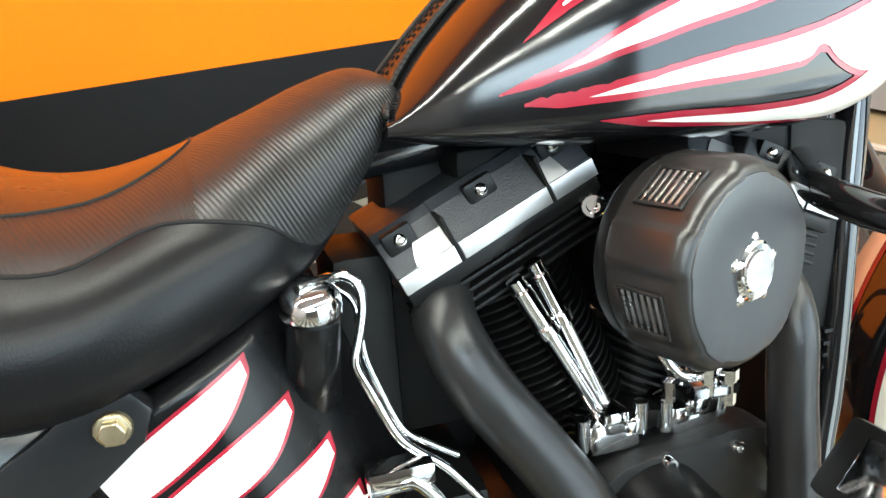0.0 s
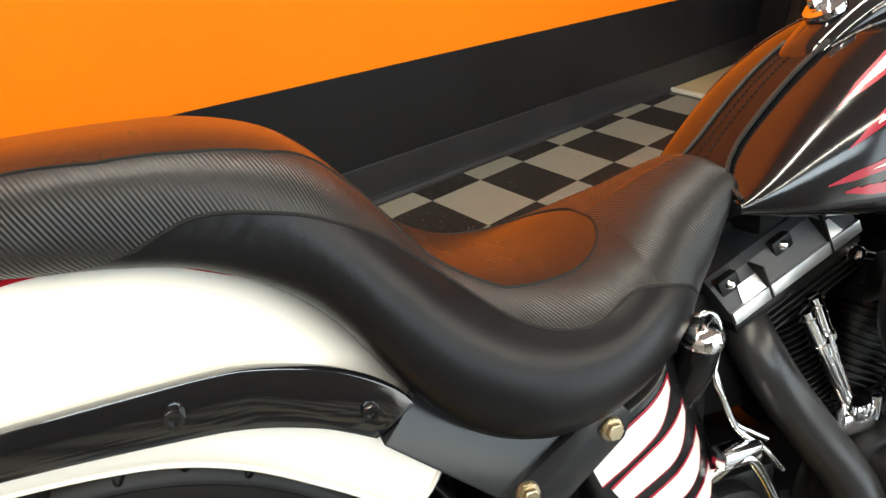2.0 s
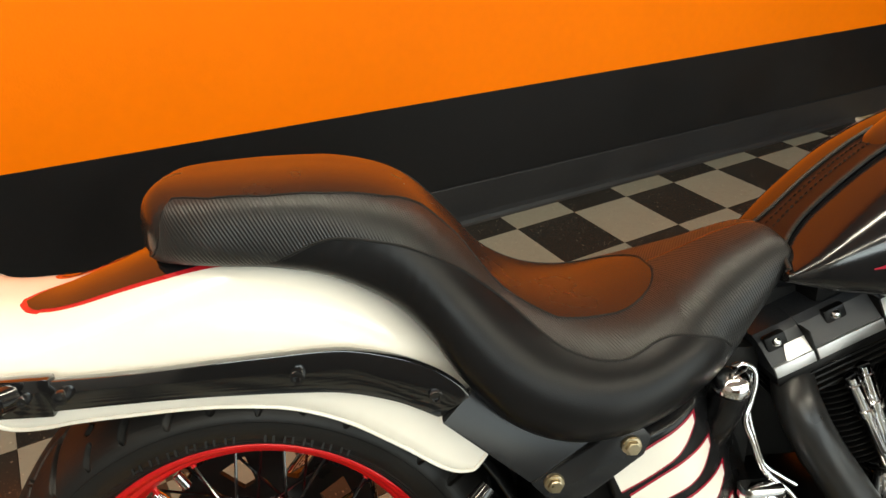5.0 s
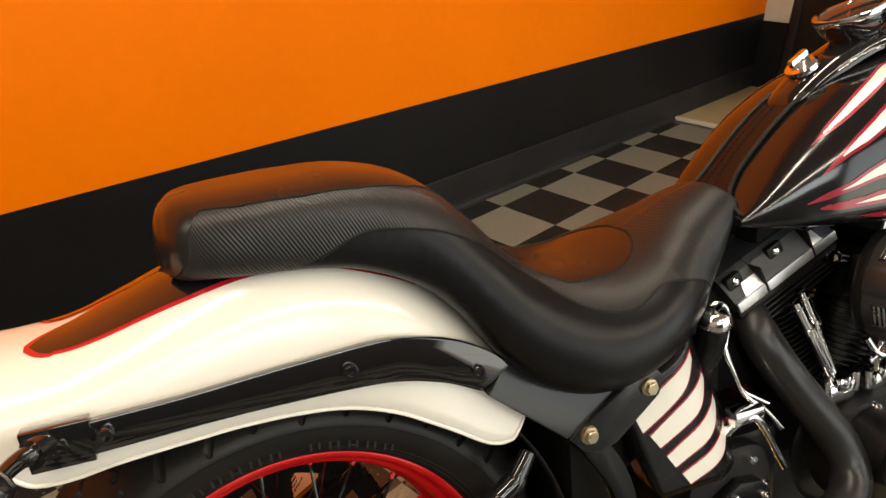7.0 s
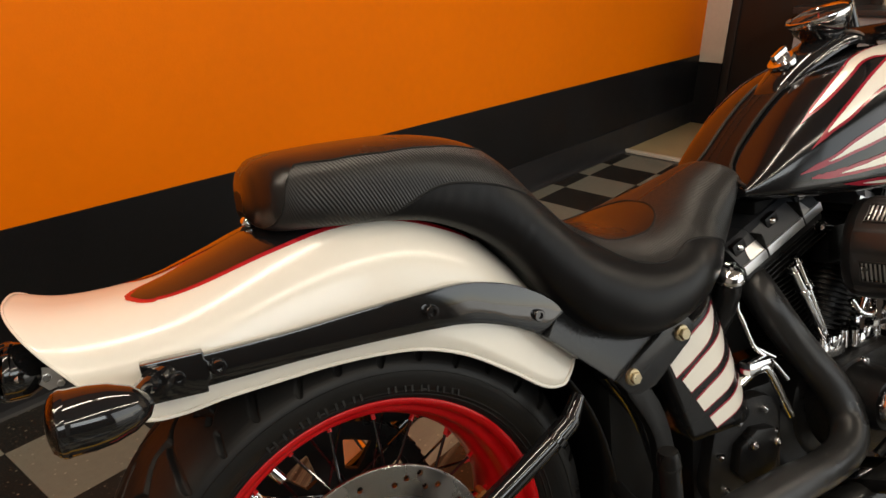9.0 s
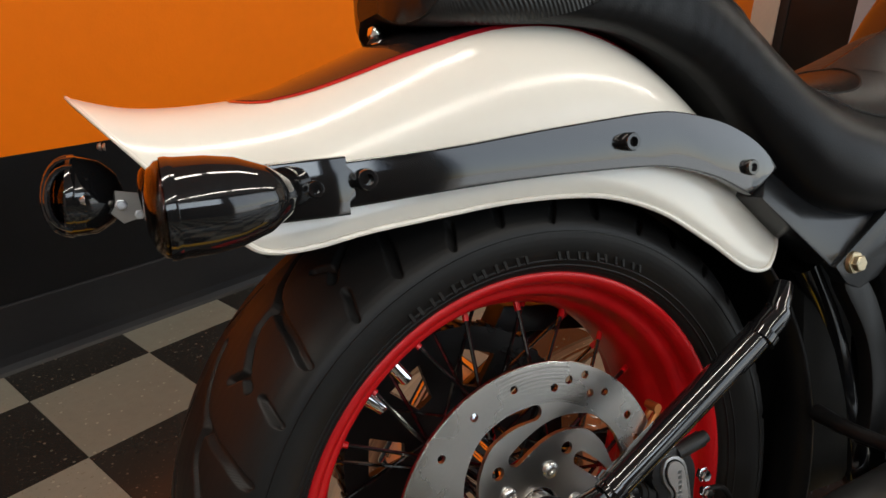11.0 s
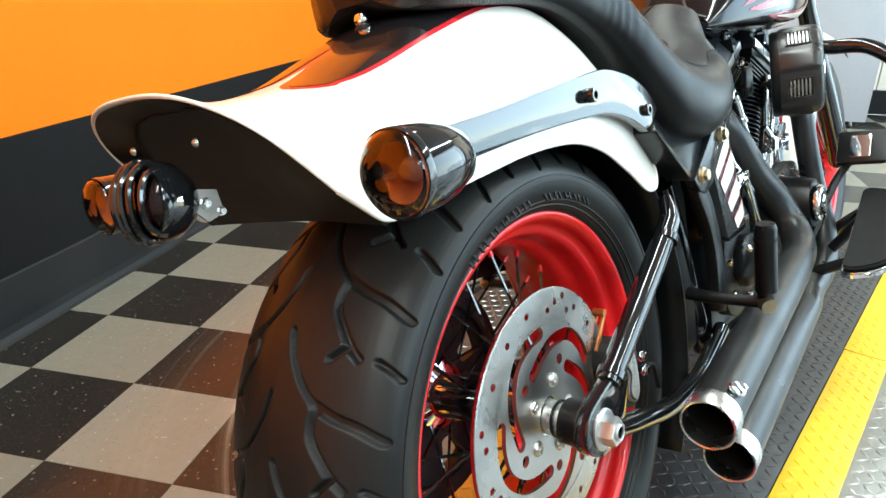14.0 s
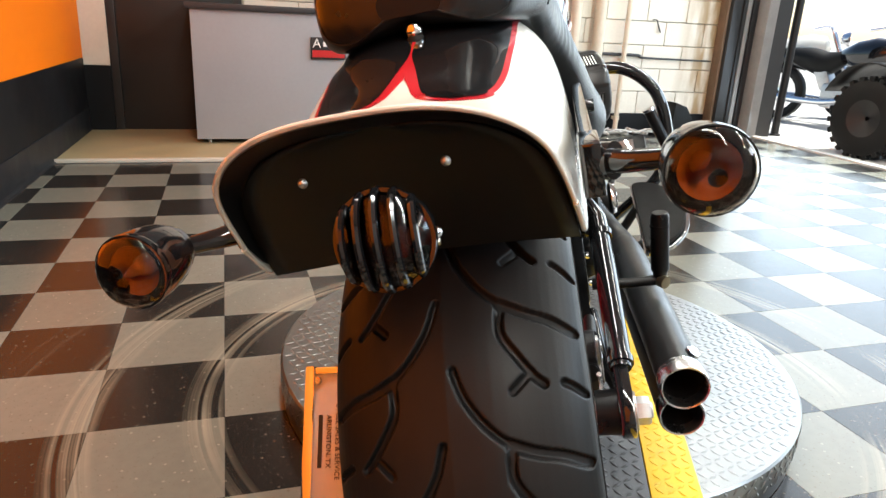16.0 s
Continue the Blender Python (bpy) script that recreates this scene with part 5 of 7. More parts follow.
part("axle_nut", moved(joined(lathe([(0.0235, -0.001), (0.0235, 0.0022), (0.0222, 0.003), (0.015, 0.003)], 32), lathe([(0.0168, 0.002), (0.0168, 0.0150), (0.0150, 0.0185), (0.0095, 0.0185)], 6), lathe([(0.0096, 0.0180), (0.0096, 0.0205), (0.0078, 0.0215), (0.0066, 0.0210), (0.0062, 0.006), (0.0001, 0.006)], 24)), NUT), M_ALU, sw, "zinc axle nut")
part("axle_bore", moved(lathe([(0.0001, 0.0065), (0.0060, 0.0065), (0.0060, 0.0195)], 20), NUT), M_GROOVE, sw, "dark hollow of the axle")
part("far_arm", joined(tube([(0.0, 0.14, 0.0), (0.25, 0.14, 0.15), (0.29, 0.13, 0.18)], 0.014), tube([(0.0, 0.14, -0.02), (0.3, 0.13, -0.1)], 0.014)), M_GLOSS, sw)
part("axle_shaft", rod((0.009, -0.14, -0.009), (0.009, 0.15, -0.009), 0.0115, seg=16), M_STEEL, sw)
BADGE = [(0.1512, 0.0261), (0.1627, 0.0174), (0.1674, -0.0002), (0.1704, -0.0240), (0.1691, -0.0422), (0.1606, -0.0536), (0.1489, -0.0526), (0.1391, -0.0410), (0.1404, -0.0254), (0.1449, -0.0143), (0.1371, -0.0008), (0.1341, 0.0135), (0.1395, 0.0249)]
CAL = [(0.129, 0.026), (0.145, 0.034), (0.161, 0.031), (0.176, 0.018), (0.182, 0.000), (0.179, -0.024), (0.180, -0.050), (0.165, -0.063), (0.142, -0.060), (0.129, -0.044), (0.128, -0.026), (0.132, -0.013), (0.124, 0.003)]


def shrunk(poly, d):
    """The outline drawn in by d metres."""
    pts = crom(poly, 4, closed=True)
    out = []
    for k in range(len(pts)):
        t = pts[(k + 1) % len(pts)] - pts[k - 1]
        n = np.array((t[1], -t[0])) / (np.linalg.norm(t) + 1e-9)
        out.append(tuple(pts[k] + n * d))
    return out


cal = part("brake_caliper", extrude([tuple(q) for q in crom(CAL, 3, closed=True)], -0.123, -0.080, 0.005), M_CASTING, bike, "dark grey cast brake caliper")
part("caliper_badge", extrude(shrunk(BADGE, 0.0), -0.1265, -0.120, 0.0008), M_ALU, cal, "bright caliper badge")
part("badge_gap", extrude(shrunk(BADGE, 0.0030), -0.1272, -0.126, 0.0003), M_GROOVE, cal)
part("badge_inlay", extrude(shrunk(BADGE, 0.0046), -0.1288, -0.1265, 0.0006), M_STEELPOST, cal, "grey badge inlay")
for k in range(9):
    z = -0.036 + 0.0055 * k
    part("badge_mark", box(0.1515 + 0.0006 * math.cos(k), 0.1560, -0.1292, -0.1286, z, z + 0.0028), M_ALU, cal)
part("caliper_arm", joined(rod((0.158, -0.118, 0.024), (0.192, -0.118, 0.031), 0.0085, seg=18), rod((0.192, -0.118, 0.031), (0.1985, -0.118, 0.0324), 0.0068, seg=14)), M_CASTING, cal)
part("slide_boot", joined(rod((0.112, -0.112, -0.010), (0.128, -0.114, -0.016), 0.0115, 0.010, seg=18), rod((0.117, -0.112, -0.012), (0.119, -0.112, -0.0128), 0.0130, seg=18), rod((0.128, -0.114, -0.016), (0.138, -0.116, -0.021), 0.0052, seg=12)), M_DARK, cal, "black rubber slide boot")
part("pad_clip", tube([(0.092, -0.122, -0.030), (0.104, -0.123, -0.023), (0.108, -0.123, -0.012), (0.103, -0.122, -0.008)], 0.0035, 8), M_STEEL, cal, "steel pad clip")
PADX, PADZ = 0.146, 0.046
part("brake_pad", joined(moved(box(-0.003, 0.003, -0.095, -0.091, -0.03, 0.02, 0.0012), pose(PADX, 0, PADZ, 0, 38, 0)), moved(box(-0.003, 0.003, -0.085, -0.081, -0.03, 0.02, 0.0012), pose(PADX, 0, PADZ, 0, 38, 0)), rod((PADX + 0.010, -0.096, PADZ + 0.019), (PADX + 0.010, -0.080, PADZ + 0.019), 0.005)), M_COPPER, cal, "copper brake pads")
for x, z in ((0.190, -0.006), (0.194, -0.027)):
    part("caliper_bolt", bolt((x, -0.122, z), 0.006, 0.008), M_CHROME, cal)
part("brake_hose", tube([(0.192, -0.118, -0.027), (0.215, -0.125, -0.028), (0.235, -0.12, -0.055), (0.25, -0.115, -0.08)], 0.0032, 8), M_DARK, cal)

# black inner fender and belt guard ahead of the tyre
part("inner_fender", grid([[(0.350 * math.cos(a) + 0.009, y, 0.350 * math.sin(a) - 0.009) for y in np.linspace(-0.12, 0.12, 9)] for a in np.linspace(radians(-35), radians(84), 24)]), M_SATIN, bike, "black inner fender").modifiers.new("sheet", "SOLIDIFY").thickness = 0.004
part("frame_strap", extrude([tuple(p) for p in crom([(0.350, 0.186), (0.389, 0.178), (0.4226, 0.1173), (0.4374, 0.0371), (0.430, -0.03)], 4)] + [tuple(p) for p in crom([(0.400, -0.02), (0.4053, 0.0482), (0.3922, 0.110), (0.3560, 0.170)], 4)], -0.156, -0.138, 0.004), M_SATIN, bike, "satin black frame strap")
for s in (1, -1):
    part("frame_tube", tube([(x, y * s, z) for x, y, z in ((0.36, -0.10, 0.19), (0.42, -0.09, 0.10), (0.47, -0.09, -0.05), (0.52, -0.10, -0.13), (1.02, -0.10, -0.14), (1.13, -0.06, 0.02), (1.17, -0.03, 0.30), (1.19, -0.012, 0.48))], 0.016), M_GLOSS, bike, "gloss black frame tube")
part("backbone", tube([(0.36, 0, 0.30), (0.55, 0, 0.36), (0.80, 0, 0.40), (1.19, 0, 0.50)], 0.02), M_GLOSS, bike, "black frame backbone")

# horseshoe oil tank with painted flames
def oil_y(x, z):
    """How far out the tank's side stands."""
    u = (x - 0.4182 - 0.391 * (0.2094 - z)) / 0.2
    return -0.152 + 0.285 * max(0.0, u - 0.4) ** 2


def oil_row(u):
    out = []
    for z in np.linspace(0.215 + 0.085 * max(u, 0) ** 0.8, 0.07, 18):
        x = 0.4182 + 0.391 * (0.2094 - z) + 0.2 * u
        out.append((x, oil_y(x, z), z))
    return out


oil = part("oil_tank", grid([oil_row(u) for u in np.linspace(0, 1.02, 34)]), M_OIL, bike, "satin black oil tank with white flames")
osol = oil.modifiers.new("body", "SOLIDIFY")
osol.thickness, osol.offset = 0.06, -1


# upper and lower edge of each flame, in (x, z)
OIL_FLAMES = [
    ([(0.4282, 0.2036), (0.4602, 0.2247), (0.4935, 0.2460), (0.5260, 0.2628)],
     [(0.4414, 0.1757), (0.4775, 0.1971), (0.5085, 0.2220), (0.5290, 0.2520)]),
    ([(0.4529, 0.1680), (0.4819, 0.1881), (0.5165, 0.2095), (0.5525, 0.2240)],
     [(0.4680, 0.1470), (0.5080, 0.1680), (0.5390, 0.1880), (0.5564, 0.2130)]),
    ([(0.4781, 0.1320), (0.5103, 0.1510), (0.5430, 0.1680), (0.5800, 0.1800)],
     [(0.4920, 0.1120), (0.5309, 0.1300), (0.5640, 0.1450), (0.5840, 0.1670)]),
    ([(0.5030, 0.0990), (0.5380, 0.1140), (0.5690, 0.1260), (0.6000, 0.1335)],
     [(0.5160, 0.0800), (0.5520, 0.0930), (0.5830, 0.1040), (0.6040, 0.1215)]),
]


def oil_flame(upper, lower, lift, grow, material, label):
    """A curved lick of paint between two edges that meet in a tip."""
    rows = []
    for p, q in zip(crom(upper, 6), crom(lower, 6)):
        d = p - q
        n = d / (np.linalg.norm(d) + 1e-9)
        row = []
        for k in np.linspace(0, 1, 7):
            x, z = q - n * grow + (d + 2 * n * grow) * k
            row.append((x, oil_y(x, z) - lift, z))
        rows.append(row)
    part("oil_flame", grid(rows), material, oil, label)


for upper, lower in OIL_FLAMES:
    tip = np.array(upper[-1]) + (np.array(upper[-1]) - np.array(upper[-2])) * 0.10
    oil_flame(upper + [tuple(tip)], lower + [tuple(tip)], 0.0007, 0.0028, M_CRIMSON, "red pinstripe")
    oil_flame(upper, lower, 0.0013, 0.0, M_WHITE, "white painted flame")
part("oil_cap", joined(moved(lathe([(0.0001, 0.035), (0.014, 0.0345), (0.0195, 0.031), (0.0228, 0.024), (0.0228, 0.015), (0.0185, 0.011), (0.017, 0.0)], 32), pose(0.579, -0.116, 0.270, 12, 0, 0))), M_CHROME, bike, "chrome oil filler cap")
part("cap_grip", moved(box(-0.017, 0.017, -0.0035, 0.0035, 0.030, 0.0395, 0.0025), pose(0.579, -0.116, 0.270, 12, 0, 35)), M_CHROME, bike)
part("oil_neck", tube([(0.5795, -0.1175, 0.278), (0.5785, -0.115, 0.262), (0.576, -0.104, 0.236), (0.573, -0.088, 0.212)], [0.0205, 0.0205, 0.0225, 0.027], 28), M_OIL, bike)
part("brake_line", tube([(0.5934, -0.09, 0.2952), (0.6081, -0.0935, 0.2997), (0.6188, -0.097, 0.2909), (0.6195, -0.1005, 0.2736), (0.6139, -0.104, 0.2503), (0.6088, -0.1075, 0.2316), (0.6175, -0.111, 0.2089), (0.6338, -0.1145, 0.1697), (0.6479, -0.118, 0.1536), (0.6717, -0.1215, 0.1336), (0.6981, -0.125, 0.1002)], 0.0040, 10, per=4), M_CHROME, bike, "chrome brake line")
part("brake_line", tube([(0.5991, -0.085, 0.2874), (0.61, -0.0884, 0.2829), (0.6162, -0.0918, 0.2713), (0.6167, -0.0951, 0.256), (0.6179, -0.0985, 0.2333), (0.6268, -0.1019, 0.2038), (0.6416, -0.1052, 0.1671), (0.6624, -0.1086, 0.151), (0.685, -0.112, 0.1369)], 0.0034, 10, per=4), M_CHROME, bike, "chrome brake line")
part("line_clamp", joined(tube([(0.60, -0.12, 0.115), (0.628, -0.128, 0.135), (0.652, -0.13, 0.125), (0.70, -0.13, 0.04)], 0.007, 12), box(0.605, 0.66, -0.135, -0.11, 0.128, 0.15, 0.006)), M_CHROME, bike, "chrome lever and clamp")

# turn signals and tail lamp
def signal(s, z, x0, y0):
    f = (lambda b: b) if s == 1 else mirrored
    at = pose(x0, -y0, z, 0, 90, 0) @ Matrix.Scale(0.99, 4)
    ob = part("turn_signal", f(moved(lathe([(0.0285, -0.022), (0.0295, -0.018), (0.0290, 0.000), (0.0268, 0.016), (0.0205, 0.034), (0.011, 0.047), (0.0001, 0.052)], 40), at)), M_GLOSS, bike, "black bullet turn signal")
    part("stalk", f(tube([(-0.205, -0.145, z + 0.001), (-0.224, -0.165, z + 0.001), (x0 + 0.034, -y0 + 0.020, z + 0.001)], [0.011, 0.009, 0.008], 14)), M_GLOSS, ob)
    part("stalk_collar", f(rod((-0.205, -0.143, z + 0.001), (-0.215, -0.157, z + 0.001), 0.0145, seg=20)), M_GLOSS, ob)
    part("reflector", f(moved(lathe([(0.0200, -0.0195), (0.0192, -0.017), (0.0155, -0.006), (0.009, 0.004), (0.0001, 0.006)], 32), at)), M_AMBER, ob, "amber lamp reflector")
    part("bulb", f(moved(lathe([(0.0001, -0.016), (0.005, -0.015), (0.0085, -0.009), (0.0085, 0.004)], 16), at)), M_BULB, ob)
    lens = part("lens", f(moved(lathe([(0.0285, -0.0235), (0.0280, -0.027), (0.0235, -0.0315), (0.013, -0.0348), (0.0001, -0.0360)], 40), at)), M_SMOKE, ob, "smoked amber lens")
    lens.modifiers.new("shell", "SOLIDIFY").thickness = 0.0015
    lens.visible_shadow = False
    part("bezel", f(moved(lathe([(0.0295, -0.018), (0.0302, -0.021), (0.0298, -0.0245), (0.0286, -0.0245), (0.0280, -0.0215), (0.0201, -0.0200), (0.0197, -0.016)], 40), at)), M_GLOSS, ob)


signal(1, 0.335, -0.268, 0.210)
signal(-1, 0.322, -0.270, 0.205)
TLM = pose(-0.352, -0.012, 0.336, 0, 90, 0) @ pose(0, 0, 0, 0, 8, 0)
tl = part("tail_lamp", moved(lathe([(0.0305, -0.004), (0.0315, 0.004), (0.029, 0.018), (0.020, 0.030), (0.008, 0.036), (0.0001, 0.036)], 40), TLM), M_GLOSS, bike, "small black round tail lamp with grille")
part("lens", moved(lathe([(0.0295, -0.003), (0.025, -0.010), (0.013, -0.0145), (0.0001, -0.016)], 32), TLM), M_REDSMOKE, tl, "dark red lens")
part("bezel", moved(lathe([(0.0312, 0.004), (0.0324, 0.000), (0.0318, -0.004), (0.0292, -0.004)], 40), TLM), M_GLOSS, tl)
for k in range(5):
    o = -0.02 + 0.01 * k
    h = math.sqrt(0.0305 ** 2 - o * o)
    pts = [(h * math.cos(a), o * (1 + 0.12 * math.sin(a)), 0.001 - 0.021 * math.sin(a) ** 0.8 * math.sqrt(1 - (o / 0.034) ** 2)) for a in np.linspace(0, math.pi, 13)]
    part("grille_bar", moved(tube(pts, 0.0027, 8, smooth_path=False), TLM), M_GLOSS, tl)
part("lamp_bracket", joined(extrude([(-0.328, 0.340), (-0.305, 0.335), (-0.303, 0.316), (-0.318, 0.312), (-0.330, 0.325)], -0.031, -0.028, 0.0008), rod((-0.318, -0.030, 0.327), (-0.318, -0.016, 0.330), 0.0055)), M_STEELPOST, tl, "grey steel lamp bracket")
part("bracket_bolt", joined(bolt((-0.318, -0.031, 0.327), 0.0036, 0.005), bolt((-0.306, -0.031, 0.318), 0.0030, 0.004)), M_STEEL, tl, "chrome bracket bolt")
for y, z, r in ((-0.033, 0.342, 0.0052), (-0.0405, 0.334, 0.0046)):
    part("bracket_bolt", bolt((-0.342, y, z), r, 0.005, 16, m=pose(0, 0, 0, 0, -90, 0), dome=True), M_CHROME, tl, "chrome bracket bolt")
# black closing panel inside the tail
def tail_row(v, u=0.075):
    """A line across the tail between the two walls of the fender, v down from the crown."""
    p, q = fender_point(u, -v), fender_point(u, v)
    p, q = p * (1, 0.975, 1) + (0.002, 0, -0.003), q * (1, 0.975, 1) + (0.002, 0, -0.003)
    return [p + (q - p) * k + np.array((0.016 * math.sin(math.pi * k), 0, 0)) for k in np.linspace(0, 1, 17)]


TAIL_ROWS = [tail_row(v) for v in np.linspace(0.06, 1.0, 22)]
for k in range(1, 6):
    TAIL_ROWS.append([(x + 0.010 * k, y * (1 - 0.012 * k * k), z - 0.0016 * k + 0.004 * (abs(y) / 0.12) ** 2) for x, y, z in tail_row(1.0)])
part("tail_panel", grid(TAIL_ROWS), M_TAIL, fender, "black panel that closes the tail").modifiers.new("sheet", "SOLIDIFY").thickness = 0.003
part("panel_lip", tube([(x, y, z) for x, y, z in TAIL_ROWS[-1]], 0.0028, 8, smooth_path=False), M_SATIN, fender)
for y in (-0.052, 0.042):
    part("lining_bolt", bolt((-0.325, y, 0.373), 0.0034, 0.003, 14, m=pose(0, 0, 0, 0, -90, 0), dome=True), M_ALU, fender)

# ---- front of the machine, controls ----
# dash console, gauge, ignition switch, filler caps
dash = new("dash")
dash.parent = bike
con_rows = []
for x, z, w in crom([(0.788, 0.545, 0.020), (0.800, 0.566, 0.031), (0.85, 0.604, 0.038), (0.90, 0.630, 0.042), (0.95, 0.648, 0.044), (1.0, 0.648, 0.040), (1.06, 0.632, 0.022)], 5):
    con_rows.append([(x, w * math.cos(a) * -1, z - 0.03 + 0.03 * math.sin(a) ** 0.7 if math.sin(a) > 0 else z - 0.03) for a in np.linspace(0, math.pi, 15)])
part("console", grid(con_rows), M_GLOSS, dash, "gloss black dash console")
GA = pose(0.932, 0.0, 0.668, 0, -20, 0)
part("gauge_cup", moved(lathe([(0.034, -0.030), (0.046, -0.012), (0.050, 0.0), (0.050, 0.008)], 40), GA), M_GLOSS, dash)
part("gauge_ring", moved(lathe([(0.051, 0.002), (0.0535, 0.008), (0.052, 0.013), (0.046, 0.012), (0.044, 0.008)], 48), GA), M_CHROME, dash, "chrome gauge ring")
part("gauge_dial", moved(lathe([(0.0001, 0.006), (0.046, 0.006)], 40), GA), M_DARK, dash, "dark gauge dial")
part("gauge_needle", moved(box(-0.002, 0.034, -0.001, 0.001, 0.0065, 0.008, 0.0004), GA @ pose(0, 0, 0, 0, 0, 215)), M_REDPLASTIC, dash)
gg = part("gauge_glass", moved(lathe([(0.045, 0.0105), (0.03, 0.0125), (0.0001, 0.013)], 40), GA), M_CLEAR, dash)
gg.visible_shadow = False
IG = pose(0.838, 0.0, 0.602, 0, -32, 0)
part("ignition_plate", moved(lathe([(0.024, -0.006), (0.024, 0.002), (0.020, 0.006), (0.0001, 0.006)], 32), IG), M_CHROME, dash, "chrome ignition switch")
part("ignition_knob", moved(joined(box(-0.017, 0.017, -0.005, 0.005, 0.004, 0.020, 0.003), lathe([(0.012, 0.004), (0.012, 0.010), (0.0001, 0.012)], 24)), IG), M_CHROME, dash)
for s in (1, -1):
    part("console_trim", tube([(0.862, 0.042 * s, 0.592), (0.90, 0.048 * s, 0.612), (0.94, 0.050 * s, 0.624)], [0.0015, 0.003, 0.0015], 8), M_CHROME, dash, "chrome console trim")
for s in (1, -1):
    CAP = pose(1.045, -0.078 * s, 0.596, 18 * s, 4, 0)
    part("filler_cap", moved(lathe([(0.030, -0.004), (0.033, 0.002), (0.033, 0.008), (0.028, 0.014), (0.012, 0.017), (0.0001, 0.0175)], 40), CAP), M_CHROME, tank, "chrome filler cap")

# leather bib that runs up the tank with laced edges
bib = []
for u in np.r_[np.linspace(0.004, 0.03, 8), np.linspace(0.045, 0.36, 26)]:
    wide = float(np.interp(u, (0.004, 0.012, 0.03, 0.06, 0.10, 0.36), (0.080, 0.066, 0.046, 0.036, 0.031, 0.030)))
    edge = math.asin(min(0.97, (wide / tank_point(u, math.pi / 2)[1] * -1) ** (1 / 0.62)))
    row = []
    for k in np.linspace(0, 1, 15):
        p = tank_point(u, -edge + 2 * edge * k)
        row.append((p[0] - 0.001, p[1], p[2] + 0.0035))
    bib.append(row)
bib_ob = part("tank_bib", grid(bib), M_LEATHER, bike, "black leather tank bib with laced edges")
bib_ob.modifiers.new("sheet", "SOLIDIFY").thickness = 0.003
bb = np.array(bib)
for col in (0, 14):
    line = bb[:, col]
    part("lacing", tube([(x, y, z + 0.0016) for x, y, z in line], 0.0029, 6, smooth_path=False), M_THREAD, bib_ob)
    fine = crom(line, 3)
    s = 1 if col == 0 else -1
    for i in range(0, len(fine) - 2, 2):
        p, q = fine[i], fine[i + 1]
        part("lace_stitch", rod((p[0], p[1] + 0.003 * s, p[2] + 0.003), (q[0], q[1] - 0.003 * s, q[2] + 0.002), 0.0015, seg=5), M_THREAD, bib_ob)
for col in (5, 7):
    fine = crom(bb[6:, col], 2)
    for i in range(0, len(fine) - 1, 2):
        p, q = fine[i], fine[i + 1]
        part("seam_stitch", rod((p[0], p[1], p[2] + 0.0008), (q[0], q[1], q[2] + 0.0008), 0.0011, seg=5), M_GROOVE, bib_ob)

# bars, forks, head lamp, front wheel and fender
fork = new("front_end")
fork.parent = bike
part("steering_head", rod((1.20, 0, 0.42), (1.13, 0, 0.60), 0.032, seg=24), M_GLOSS, fork)
for s in (1, -1):
    part("fork_leg", tube([(1.115, 0.105 * s, 0.66), (1.26, 0.105 * s, 0.40), (1.40, 0.105 * s, 0.20), (1.56, 0.105 * s, -0.01)], [0.021, 0.021, 0.027, 0.027], 20, smooth_path=False), M_GLOSS, fork, "black fork leg")
    part("riser", rod((1.09, 0.05 * s, 0.65), (1.05, 0.05 * s, 0.75), 0.014, seg=16), M_GLOSS, fork, "black handlebar riser")
part("triple_clamp", extrude([(1.05, 0.655), (1.16, 0.655), (1.16, 0.625), (1.05, 0.625)], -0.13, 0.13, 0.008), M_GLOSS, fork, "black triple clamp")
part("handlebar", tube([(0.90, -0.42, 0.86), (0.97, -0.36, 0.87), (1.04, -0.22, 0.84), (1.05, -0.05, 0.76), (1.05, 0.05, 0.76), (1.04, 0.22, 0.84), (0.97, 0.36, 0.87), (0.90, 0.42, 0.86)], 0.0125, 14), M_GLOSS, fork, "black handlebar")
part("headlamp", moved(lathe([(0.0001, -0.09), (0.05, -0.075), (0.078, -0.03), (0.083, 0.02), (0.083, 0.04)], 40), pose(1.27, 0, 0.52, 0, 90, 0)), M_GLOSS, fork, "black headlamp")
FW = (1.610, 0.0, -0.015)
part("front_tyre", moved(wheel_lathe([(0.225, -0.045), (0.25, -0.060), (0.285, -0.062), (0.31, -0.045), (0.32, 0.0), (0.31, 0.045), (0.285, 0.062), (0.25, 0.060), (0.225, 0.045)], 64), Matrix.Translation(FW)), M_TYRE, fork, "black front tyre")
part("front_rim", moved(wheel_lathe([(0.222, -0.048), (0.232, -0.052), (0.215, -0.04), (0.205, 0.0), (0.215, 0.04), (0.232, 0.052), (0.222, 0.048)], 64), Matrix.Translation(FW)), M_RIM, fork, "red front rim")
part("front_hub", moved(wheel_lathe([(0.012, -0.11), (0.03, -0.09), (0.03, 0.09), (0.012, 0.11)], 32), Matrix.Translation(FW)), M_CHROME, fork)
for k in range(20):
    a = 2 * math.pi * k / 20
    part("front_spoke", rod((FW[0] + 0.03 * math.cos(a + 0.6), 0.06 * (-1) ** k, FW[2] + 0.03 * math.sin(a + 0.6)), (FW[0] + 0.21 * math.cos(a), 0.0, FW[2] + 0.21 * math.sin(a)), 0.002, seg=5), M_GLOSS, fork)


